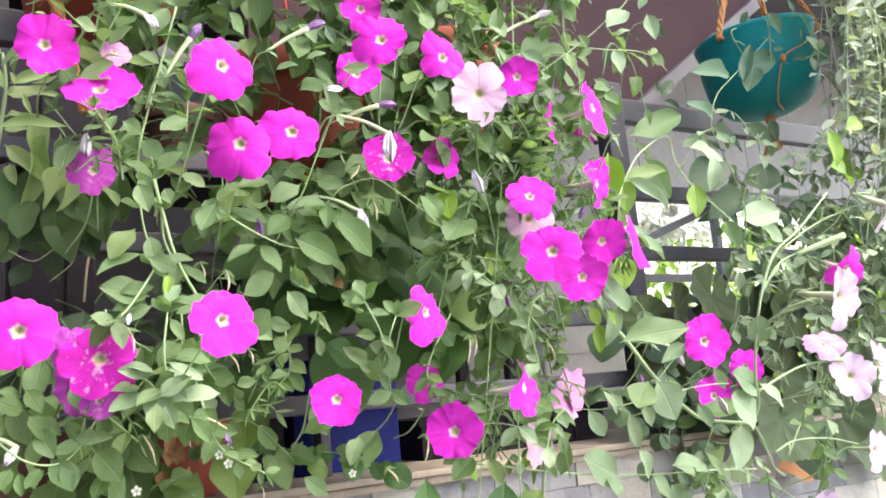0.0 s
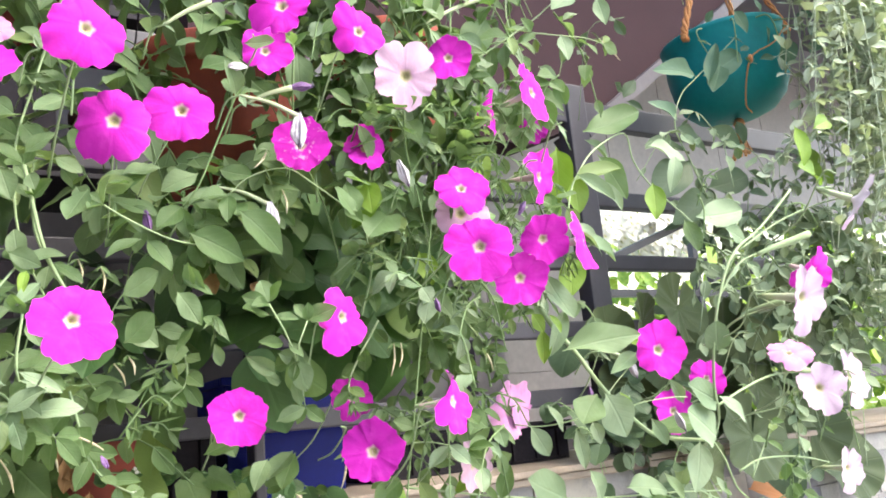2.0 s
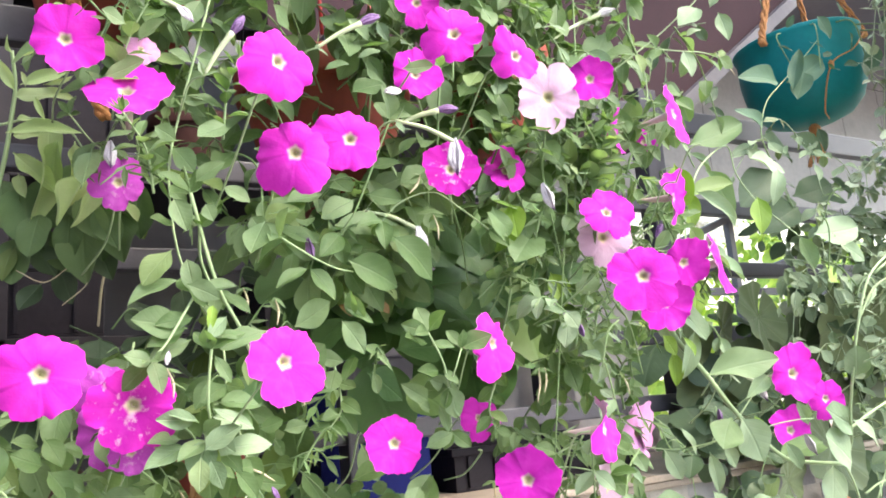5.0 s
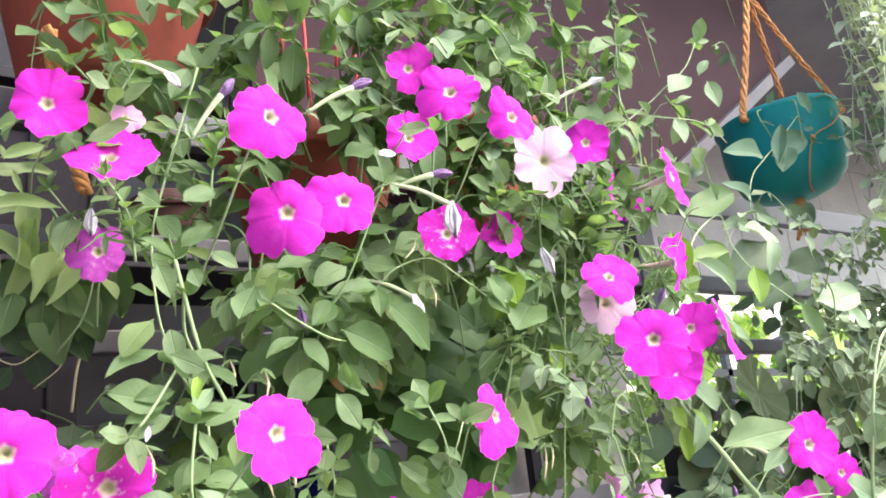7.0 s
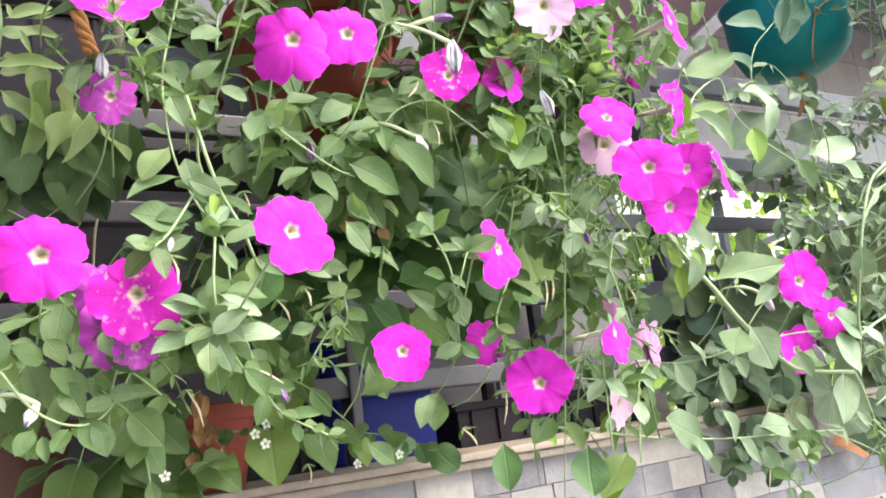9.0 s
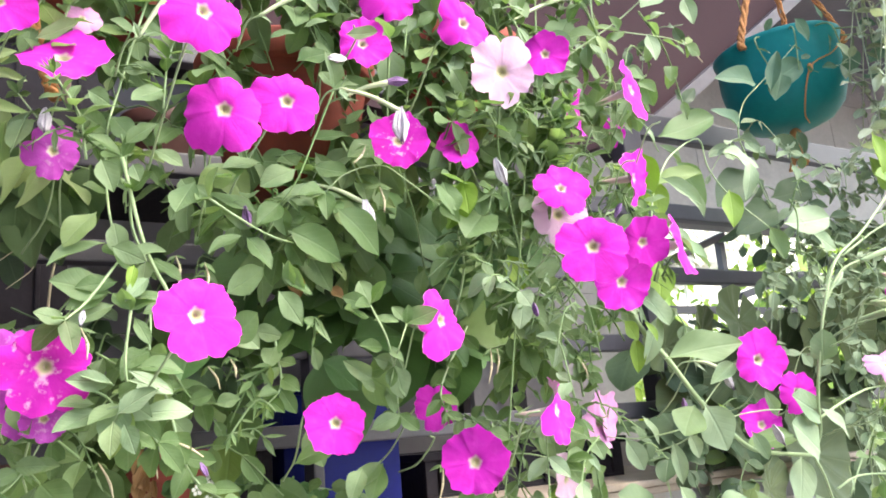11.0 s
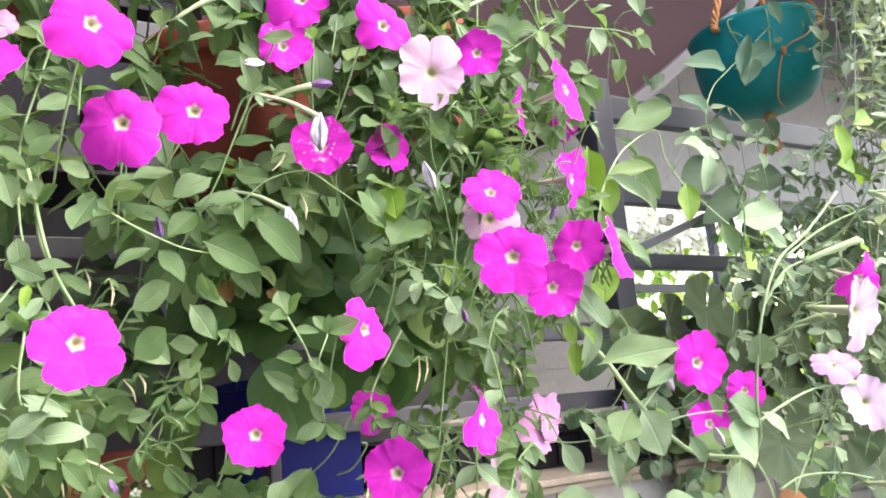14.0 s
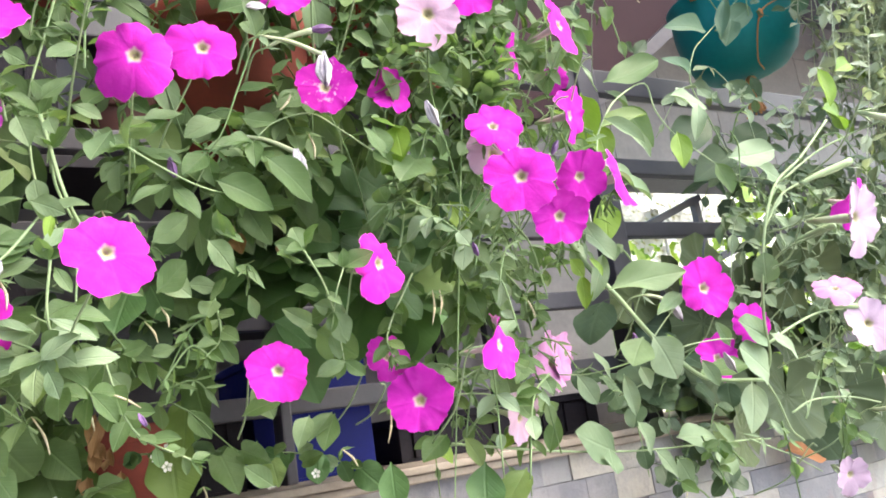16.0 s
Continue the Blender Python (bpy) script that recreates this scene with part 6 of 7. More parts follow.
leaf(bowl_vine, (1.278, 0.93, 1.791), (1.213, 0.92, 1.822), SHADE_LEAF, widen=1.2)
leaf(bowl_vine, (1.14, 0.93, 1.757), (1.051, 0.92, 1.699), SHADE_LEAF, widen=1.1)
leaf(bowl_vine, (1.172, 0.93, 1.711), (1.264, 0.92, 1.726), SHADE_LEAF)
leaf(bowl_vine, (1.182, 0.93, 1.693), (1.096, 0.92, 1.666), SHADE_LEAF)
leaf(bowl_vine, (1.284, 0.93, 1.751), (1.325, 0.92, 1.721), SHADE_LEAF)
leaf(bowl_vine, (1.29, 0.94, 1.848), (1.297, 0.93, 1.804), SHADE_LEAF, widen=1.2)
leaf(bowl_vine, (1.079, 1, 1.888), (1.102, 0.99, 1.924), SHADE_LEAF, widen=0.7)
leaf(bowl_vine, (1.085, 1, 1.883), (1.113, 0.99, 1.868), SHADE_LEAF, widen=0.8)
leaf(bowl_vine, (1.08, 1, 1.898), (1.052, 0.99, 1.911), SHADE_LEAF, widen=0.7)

# more single leaves
leaf(main_petunia, (0.187, 0.69, 1.566), (0.212, 0.68, 1.578))
leaf(main_petunia, (0.172, 0.67, 1.564), (0.178, 0.66, 1.551), widen=1.3)
leaf(main_petunia, (0.226, 0.7, 1.533), (0.245, 0.69, 1.51))
leaf(main_petunia, (0.221, 0.69, 1.531), (0.194, 0.68, 1.521), widen=0.7)
leaf(main_petunia, (0.256, 0.7, 1.5), (0.274, 0.69, 1.491), widen=0.7)
leaf(main_petunia, (0.246, 0.69, 1.49), (0.262, 0.68, 1.466), widen=0.8)
leaf(main_petunia, (0.427, 0.69, 1.589), (0.387, 0.68, 1.59), widen=0.9, k=3)
leaf(main_petunia, (0.394, 0.67, 1.553), (0.373, 0.66, 1.574), widen=1.2)
leaf(main_petunia, (0.432, 0.7, 1.593), (0.404, 0.69, 1.558), LIME_LEAF)
leaf(main_petunia, (0.433, 0.69, 1.559), (0.41, 0.68, 1.539), PETUNIA_LEAF, "heart", widen=1.4)
leaf(main_petunia, (0.445, 0.71, 1.593), (0.445, 0.7, 1.564), widen=1.1)
leaf(main_petunia, (0.681, 0.73, 1.665), (0.672, 0.72, 1.598), LIME_LEAF, widen=0.7)
leaf(main_petunia, (0.687, 0.71, 1.627), (0.734, 0.7, 1.599), PALE_LEAF, widen=0.5)
leaf(main_petunia, (0.623, 0.66, 1.554), (0.671, 0.65, 1.533), PALE_LEAF, widen=0.5)
leaf(main_petunia, (0.239, 0.71, 1.556), (0.201, 0.7, 1.565), widen=1.1)
leaf(main_petunia, (0.208, 0.71, 1.556), (0.24, 0.7, 1.547), widen=0.9)
leaf(main_petunia, (0.464, 0.7, 1.586), (0.431, 0.69, 1.589), widen=0.7)
leaf(main_petunia, (0.457, 0.72, 1.579), (0.44, 0.71, 1.598), widen=1.1)
leaf(main_petunia, (0.494, 0.74, 1.54), (0.503, 0.73, 1.505), LIME_LEAF, widen=1.2)
leaf(main_petunia, (0.486, 0.76, 1.555), (0.508, 0.75, 1.572), DARK_LEAF, widen=1.3)
leaf(main_petunia, (0.498, 0.75, 1.531), (0.534, 0.74, 1.553), DARK_LEAF, widen=1.2)
leaf(main_petunia, (0.524, 0.74, 1.518), (0.547, 0.73, 1.54), widen=1.2)
leaf(main_petunia, (0.203, 0.74, 1.476), (0.181, 0.73, 1.429), DARK_LEAF, widen=1.1)
leaf(main_petunia, (0.211, 0.7, 1.468), (0.232, 0.69, 1.45), widen=1.2)
leaf(main_petunia, (0.187, 0.72, 1.414), (0.203, 0.71, 1.417), widen=1.1)
leaf(main_petunia, (0.206, 0.72, 1.411), (0.221, 0.71, 1.416), widen=0.9)
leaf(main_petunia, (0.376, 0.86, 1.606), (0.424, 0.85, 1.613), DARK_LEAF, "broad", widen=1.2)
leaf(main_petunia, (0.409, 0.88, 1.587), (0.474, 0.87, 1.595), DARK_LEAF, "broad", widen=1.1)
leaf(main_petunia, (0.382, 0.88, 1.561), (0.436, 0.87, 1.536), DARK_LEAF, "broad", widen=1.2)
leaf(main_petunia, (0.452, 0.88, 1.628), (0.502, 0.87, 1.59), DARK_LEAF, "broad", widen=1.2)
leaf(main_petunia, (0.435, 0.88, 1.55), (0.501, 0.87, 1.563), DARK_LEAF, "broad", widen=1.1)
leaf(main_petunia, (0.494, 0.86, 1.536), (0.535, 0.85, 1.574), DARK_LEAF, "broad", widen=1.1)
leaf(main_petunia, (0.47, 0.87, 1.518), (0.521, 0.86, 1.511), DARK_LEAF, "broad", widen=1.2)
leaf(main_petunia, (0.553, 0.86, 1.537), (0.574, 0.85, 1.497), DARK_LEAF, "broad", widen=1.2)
leaf(right_petunia, (1.088, 0.7, 1.726), (1.083, 0.69, 1.665), LIME_LEAF, widen=0.7)
leaf(right_petunia, (1.107, 0.72, 1.676), (1.168, 0.71, 1.665), LIME_LEAF)
leaf(right_petunia, (1.162, 0.72, 1.737), (1.206, 0.71, 1.761), LIME_LEAF)
leaf(right_petunia, (0.734, 0.575, 1.476), (0.713, 0.565, 1.48), PALE_LEAF, "lance", widen=0.55)
leaf(right_petunia, (0.734, 0.575, 1.476), (0.753, 0.565, 1.467), PALE_LEAF, "lance", widen=0.55)
leaf(right_petunia, (0.758, 0.575, 1.507), (0.733, 0.565, 1.509), PALE_LEAF, "lance", widen=0.55)
leaf(right_petunia, (0.771, 0.575, 1.499), (0.784, 0.565, 1.491), PALE_LEAF, "lance", widen=0.55)
leaf(right_petunia, (0.778, 0.575, 1.495), (0.77, 0.565, 1.483), PALE_LEAF, "lance", widen=0.55)
leaf(right_petunia, (0.785, 0.565, 1.507), (0.788, 0.555, 1.491), PALE_LEAF, "lance", widen=0.55)
leaf(right_petunia, (0.792, 0.565, 1.516), (0.802, 0.555, 1.517), PALE_LEAF, "lance", widen=0.55)
leaf(right_petunia, (0.79, 0.565, 1.526), (0.773, 0.555, 1.533), PALE_LEAF, "lance", widen=0.55)
leaf(right_petunia, (0.763, 0.575, 1.496), (0.735, 0.565, 1.48), PALE_LEAF, "lance", widen=0.55)
leaf(right_petunia, (0.723, 0.555, 1.44), (0.733, 0.545, 1.451), PALE_LEAF, "lance", widen=0.55)
leaf(right_petunia, (0.727, 0.555, 1.441), (0.739, 0.545, 1.441), PALE_LEAF, "lance", widen=0.55)
leaf(right_petunia, (0.727, 0.565, 1.426), (0.732, 0.555, 1.416), PALE_LEAF, "lance", widen=0.55)
leaf(right_petunia, (0.727, 0.565, 1.427), (0.734, 0.555, 1.43), PALE_LEAF, "lance", widen=0.55)
leaf(right_petunia, (0.869, 0.625, 1.391), (0.865, 0.615, 1.404), PALE_LEAF, "lance", widen=0.55)
leaf(right_petunia, (0.846, 0.625, 1.387), (0.842, 0.615, 1.374), PALE_LEAF, "lance", widen=0.55)
leaf(right_petunia, (0.861, 0.655, 1.343), (0.833, 0.645, 1.347), PALE_LEAF, "lance", widen=0.55)
leaf(right_petunia, (0.869, 0.655, 1.341), (0.879, 0.645, 1.328), PALE_LEAF, "lance", widen=0.55)
leaf(right_petunia, (0.895, 0.655, 1.351), (0.902, 0.645, 1.341), PALE_LEAF, "lance", widen=0.55)
leaf(right_petunia, (0.899, 0.655, 1.295), (0.902, 0.645, 1.301), PALE_LEAF, "lance", widen=0.55)
leaf(right_petunia, (0.904, 0.655, 1.294), (0.902, 0.645, 1.288), PALE_LEAF, "lance", widen=0.55)
leaf(right_petunia, (0.782, 0.655, 1.279), (0.784, 0.645, 1.27), PALE_LEAF, "lance", widen=0.55)
leaf(right_petunia, (0.805, 0.695, 1.271), (0.792, 0.685, 1.252), PALE_LEAF, "lance", widen=0.55)
leaf(right_petunia, (0.81, 0.695, 1.276), (0.826, 0.685, 1.281), PALE_LEAF, "lance", widen=0.55)
leaf(right_petunia, (0.802, 0.695, 1.271), (0.775, 0.685, 1.278), PALE_LEAF, "lance", widen=0.55)
leaf(right_petunia, (0.835, 0.655, 1.302), (0.814, 0.645, 1.313), PALE_LEAF, "lance", widen=0.55)
leaf(right_petunia, (0.835, 0.655, 1.301), (0.823, 0.645, 1.288), PALE_LEAF, "lance", widen=0.55)
stem(right_petunia, STEM_PALE, 0.0021, 0.00372, (0.787, 0.57, 1.506), (0.805, 0.56, 1.513), (0.847, 0.55, 1.525))
stem(right_petunia, STEM_PALE, 0.0021, 0.00372, (0.876, 0.63, 1.392), (0.894, 0.62, 1.39), (0.935, 0.62, 1.386))
stem(right_petunia, STEM_PALE, 0.0018, 0.00336, (0.736, 0.56, 1.444), (0.74, 0.54, 1.448), (0.745, 0.52, 1.45))
leaf(left_petunia, (0.163, 0.72, 1.517), (0.182, 0.71, 1.504), widen=0.8)
leaf(left_petunia, (0.136, 0.7, 1.496), (0.11, 0.69, 1.491), widen=0.7)
leaf(left_petunia, (0.129, 0.7, 1.486), (0.104, 0.69, 1.477), widen=0.7)
leaf(left_petunia, (0.14, 0.66, 1.499), (0.136, 0.65, 1.484), LIME_LEAF, widen=0.5)
leaf(left_petunia, (0.127, 0.66, 1.424), (0.102, 0.65, 1.425), PALE_LEAF, widen=0.8)
leaf(left_petunia, (0.135, 0.65, 1.43), (0.16, 0.64, 1.417), PALE_LEAF, widen=0.4)
leaf(left_petunia, (0.129, 0.65, 1.404), (0.149, 0.64, 1.42), PALE_LEAF, widen=0.9)
leaf(left_petunia, (0.141, 0.66, 1.403), (0.173, 0.65, 1.408), PALE_LEAF, widen=0.9)
leaf(left_petunia, (0.127, 0.65, 1.4), (0.123, 0.64, 1.382), PALE_LEAF, widen=1.2)
leaf(left_petunia, (0.133, 0.65, 1.398), (0.139, 0.64, 1.381), PALE_LEAF, widen=0.8)
leaf(left_petunia, (0.122, 0.67, 1.408), (0.095, 0.66, 1.396), PALE_LEAF, widen=0.8)
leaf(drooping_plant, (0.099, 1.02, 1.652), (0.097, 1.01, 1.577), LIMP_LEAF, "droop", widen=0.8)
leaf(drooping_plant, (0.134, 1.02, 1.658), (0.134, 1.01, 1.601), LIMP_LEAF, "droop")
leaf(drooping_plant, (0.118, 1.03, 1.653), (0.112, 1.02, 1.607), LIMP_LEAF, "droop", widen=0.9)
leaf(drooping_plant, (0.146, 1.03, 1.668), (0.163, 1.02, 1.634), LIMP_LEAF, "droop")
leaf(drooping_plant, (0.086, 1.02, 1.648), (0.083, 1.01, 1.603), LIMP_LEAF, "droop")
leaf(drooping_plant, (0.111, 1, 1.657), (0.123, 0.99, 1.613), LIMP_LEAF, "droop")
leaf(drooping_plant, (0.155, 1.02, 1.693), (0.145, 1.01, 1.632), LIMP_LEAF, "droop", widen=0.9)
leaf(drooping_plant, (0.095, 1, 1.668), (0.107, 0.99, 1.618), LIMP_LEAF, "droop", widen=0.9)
leaf(low_vine, (0.15, 0.98, 1.36), (0.168, 0.97, 1.299), IVY_LEAF, "heart", widen=1.1)
leaf(low_vine, (0.158, 0.96, 1.361), (0.181, 0.95, 1.333), IVY_LEAF, "heart", widen=1.1)
leaf(low_vine, (0.127, 0.99, 1.334), (0.14, 0.98, 1.313), IVY_LEAF, "heart", widen=1.1)
leaf(low_vine, (0.268, 0.97, 1.339), (0.268, 0.96, 1.289), IVY_LEAF, "heart", widen=1.25)
leaf(low_vine, (0.318, 0.97, 1.331), (0.33, 0.96, 1.294), IVY_LEAF, "heart", widen=1.1)
leaf(low_vine, (0.341, 0.97, 1.336), (0.366, 0.96, 1.321), IVY_LEAF, "heart", widen=1.1)
leaf(low_vine, (0.373, 0.98, 1.319), (0.376, 0.97, 1.296), IVY_LEAF, "heart")
leaf(low_vine, (0.413, 0.99, 1.316), (0.432, 0.98, 1.322), IVY_LEAF, "heart")
leaf(low_vine, (0.285, 0.92, 1.408), (0.287, 0.91, 1.367), IVY_LEAF, "heart")
leaf(low_vine, (0.281, 0.97, 1.339), (0.288, 0.96, 1.326), IVY_LEAF, "heart")
leaf(main_petunia, (0.374, 0.8, 1.358), (0.345, 0.79, 1.335), widen=1.1)
leaf(main_petunia, (0.376, 0.8, 1.356), (0.356, 0.79, 1.324), widen=0.9)
leaf(main_petunia, (0.261, 0.84, 1.349), (0.269, 0.83, 1.368), widen=0.9)
leaf(main_petunia, (0.53, 0.74, 1.275), (0.495, 0.73, 1.246), LIME_LEAF, widen=0.6)
leaf(main_petunia, (0.521, 0.76, 1.3), (0.547, 0.75, 1.324), LIME_LEAF, widen=0.6)
leaf(main_petunia, (0.483, 0.76, 1.318), (0.497, 0.75, 1.292), widen=1.2)
leaf(main_petunia, (0.453, 0.76, 1.319), (0.464, 0.75, 1.299), LIME_LEAF)
leaf(main_petunia, (0.554, 0.78, 1.371), (0.554, 0.77, 1.341), widen=1.3)
leaf(main_petunia, (0.549, 0.8, 1.374), (0.562, 0.79, 1.348), DARK_LEAF, widen=1.2)
leaf(left_petunia, (0.05, 0.74, 1.397), (0.069, 0.73, 1.383))
leaf(left_petunia, (0.044, 0.74, 1.42), (0.056, 0.73, 1.403), widen=1.2)
leaf(left_petunia, (0.042, 0.76, 1.415), (0.028, 0.75, 1.422), widen=1.4)
leaf(left_petunia, (0.053, 0.76, 1.426), (0.066, 0.75, 1.436), widen=1.3)
leaf(left_petunia, (0.051, 0.72, 1.389), (0.063, 0.71, 1.366), widen=1.2)
leaf(left_petunia, (0.07, 0.72, 1.364), (0.077, 0.71, 1.342), widen=1.2)
leaf(left_petunia, (0.049, 0.72, 1.36), (0.049, 0.71, 1.346), widen=1.3)
leaf(left_petunia, (0.039, 0.72, 1.357), (0.041, 0.71, 1.34), widen=0.8)
leaf(left_petunia, (0.033, 0.72, 1.363), (0.029, 0.71, 1.345))
leaf(left_petunia, (0.078, 0.72, 1.378), (0.094, 0.71, 1.379), widen=1.4)
leaf(left_petunia, (0.076, 0.72, 1.382), (0.072, 0.71, 1.392), widen=1.3)
leaf(left_petunia, (0.039, 0.76, 1.439), (0.018, 0.75, 1.436), widen=0.8)
leaf(left_petunia, (0.039, 0.76, 1.445), (0.063, 0.75, 1.448), widen=0.6)
stem(drooping_plant, STEM_PALE, 0.0028, 0.0018, (-0.02, 1.06, 1.56), (0.006, 1.03, 1.63), (0.022, 1, 1.69), (0.029, 0.98, 1.743), (0.031, 0.97, 1.77), (0.027, 0.96, 1.801))
leaf(drooping_plant, (0.031, 0.96, 1.795), (0.059, 0.95, 1.809), DULL_LEAF, widen=0.42, face=(-0.9, -0.5, 0.2))
leaf(drooping_plant, (0.035, 0.96, 1.766), (0.075, 0.95, 1.786), DULL_LEAF, widen=0.36, face=(0.5, -0.8, 0.3))
leaf(drooping_plant, (0.03, 0.96, 1.759), (0.014, 0.95, 1.785), DULL_LEAF, widen=0.48, face=(-0.3, -0.9, 0.3))
leaf(drooping_plant, (0.039, 0.95, 1.76), (0.036, 0.94, 1.771), DULL_LEAF, widen=0.60, face=(0.8, -0.6, 0.2))
leaf(drooping_plant, (0.028, 0.96, 1.798), (0.017, 0.95, 1.809), DULL_LEAF, widen=0.48, face=(-0.9, -0.5, 0.2))
leaf(drooping_plant, (0.023, 0.97, 1.718), (0.089, 0.96, 1.735), DULL_LEAF, widen=0.27, face=(0.5, -0.8, 0.3))
leaf(drooping_plant, (0.047, 0.96, 1.756), (0.054, 0.95, 1.732), DULL_LEAF, widen=0.30, face=(-0.3, -0.9, 0.3))
leaf(drooping_plant, (0.055, 0.96, 1.769), (0.082, 0.95, 1.774), DULL_LEAF, widen=0.24, face=(0.8, -0.6, 0.2))
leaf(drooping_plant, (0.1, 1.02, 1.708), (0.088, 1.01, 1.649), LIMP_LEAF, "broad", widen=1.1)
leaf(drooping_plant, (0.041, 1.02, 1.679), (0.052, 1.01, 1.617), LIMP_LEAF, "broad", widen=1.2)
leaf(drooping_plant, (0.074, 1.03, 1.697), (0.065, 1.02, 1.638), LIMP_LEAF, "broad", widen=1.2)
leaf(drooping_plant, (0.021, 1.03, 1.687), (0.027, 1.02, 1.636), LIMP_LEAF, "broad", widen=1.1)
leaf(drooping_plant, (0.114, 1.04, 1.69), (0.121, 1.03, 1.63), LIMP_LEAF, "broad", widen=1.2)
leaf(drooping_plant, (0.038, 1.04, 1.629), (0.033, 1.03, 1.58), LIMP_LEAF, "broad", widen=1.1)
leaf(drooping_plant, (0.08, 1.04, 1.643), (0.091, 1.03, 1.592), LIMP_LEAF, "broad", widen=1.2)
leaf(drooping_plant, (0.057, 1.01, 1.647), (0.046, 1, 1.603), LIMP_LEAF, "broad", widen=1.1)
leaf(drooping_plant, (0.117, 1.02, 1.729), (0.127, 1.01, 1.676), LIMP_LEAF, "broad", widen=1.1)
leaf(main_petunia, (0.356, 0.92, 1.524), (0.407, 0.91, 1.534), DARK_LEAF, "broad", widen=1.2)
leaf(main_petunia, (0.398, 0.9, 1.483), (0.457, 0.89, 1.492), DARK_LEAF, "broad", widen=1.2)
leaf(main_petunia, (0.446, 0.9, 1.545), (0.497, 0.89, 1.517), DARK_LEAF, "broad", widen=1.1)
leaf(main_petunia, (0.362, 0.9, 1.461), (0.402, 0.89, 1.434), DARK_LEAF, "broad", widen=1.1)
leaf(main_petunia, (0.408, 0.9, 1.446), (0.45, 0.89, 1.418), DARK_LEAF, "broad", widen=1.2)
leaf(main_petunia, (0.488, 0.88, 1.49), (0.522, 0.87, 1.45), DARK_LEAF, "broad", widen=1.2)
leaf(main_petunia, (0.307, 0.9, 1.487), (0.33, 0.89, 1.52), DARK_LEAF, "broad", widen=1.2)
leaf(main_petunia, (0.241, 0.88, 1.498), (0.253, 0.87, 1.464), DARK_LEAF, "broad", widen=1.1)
stem(main_petunia, STEM_DRY, 0.000552, 0.00046, (0.305, 0.82, 1.549), (0.308, 0.82, 1.532), (0.312, 0.82, 1.519))
leaf(main_petunia, (0.308, 0.82, 1.532), (0.308, 0.81, 1.511), DRY_LEAF, "droop", widen=1.1)
leaf(main_petunia, (0.36, 0.86, 1.53), (0.366, 0.85, 1.518), DRY_LEAF, "droop", widen=1.1)
leaf(low_vine, (0.198, 0.96, 1.392), (0.188, 0.95, 1.362), DRY_LEAF, "droop", widen=0.4)
leaf(low_vine, (0.203, 0.96, 1.386), (0.191, 0.95, 1.354), DRY_LEAF, "droop", widen=0.4)
leaf(low_vine, (0.194, 0.97, 1.366), (0.204, 0.96, 1.348), DRY_LEAF, "droop", widen=0.8)
leaf(low_vine, (0.202, 0.97, 1.362), (0.19, 0.96, 1.341), DRY_LEAF, "droop", widen=0.8)
leaf(low_vine, (0.21, 0.97, 1.358), (0.211, 0.96, 1.339), DRY_LEAF, "droop", widen=0.8)
leaf(low_vine, (0.219, 0.97, 1.335), (0.217, 0.96, 1.308), DRY_LEAF, "droop", widen=0.6)
leaf(low_vine, (0.189, 0.97, 1.334), (0.19, 0.96, 1.311), DRY_LEAF, "droop")
leaf(low_vine, (0.203, 0.97, 1.337), (0.209, 0.96, 1.347), DRY_LEAF, "droop", widen=0.6)
stem(left_petunia, STEM_PALE, 0.001564, 0.001288, (0.141, 0.72, 1.594), (0.146, 0.715, 1.567), (0.152, 0.71, 1.536), (0.16, 0.71, 1.513), (0.172, 0.71, 1.49), (0.183, 0.72, 1.47))
shoot_end(left_petunia, (0.141, 0.72, 1.594), (0.146, 0.715, 1.567))
shoot_end(left_petunia, (0.183, 0.72, 1.47), (0.172, 0.71, 1.49))
stem(left_petunia, STEM_PALE, 0.001288, 0.001012, (0.147, 0.72, 1.568), (0.15, 0.73, 1.544), (0.16, 0.73, 1.518))
shoot_end(left_petunia, (0.147, 0.72, 1.568), (0.15, 0.73, 1.544))
shoot_end(left_petunia, (0.16, 0.73, 1.518), (0.15, 0.73, 1.544))

# ---- leaf masses ----
AIRY = ((0.575, 0.67, 1.29, 1.46), (0.305, 0.375, 1.47, 1.54), (0.27, 0.345, 1.645, 1.71), (0.14, 0.20, 1.50, 1.58), (0.42, 0.49, 1.395, 1.45), (0.02, 0.135, 1.495, 1.60),
        (0.247, 0.293, 1.715, 1.761), (0.307, 0.357, 1.654, 1.711))


def airy(*points):
    """Whether one of the points lies in a thin spot of the hanging foliage, given by spans of x and z."""
    return any(p.y < 0.9 and x0 < p.x < x1 and z0 < p.z < z1 for p in points for x0, x1, z0, z1 in AIRY)


def curtain(plant, count, x, y, z, size, mat, label, shape="ovate", per=(4, 7), length=(0.05, 0.10), droop=0.4, parts=0, part_mat=None):
    """Side shoots scattered through a slab of space; the first ones as single parts, the rest as one mass."""
    mass = Mass()
    for k in range(count):
        base = Vector((rng.uniform(*x), rng.uniform(*y), rng.uniform(*z)))
        way = Vector((rng.uniform(-1, 1), rng.uniform(-0.5, 0.3), rng.uniform(-0.8, 0.9)))
        long, leaves = rng.uniform(*length), rng.randint(*per)
        if not airy(base, base + way.normalized() * long):
            sprig(mass, base, way, long, leaves, size, shape, droop, plant=plant if k < parts else None, mat=part_mat)
    if mass.v:
        mass.done("foliage", mat, plant, label)


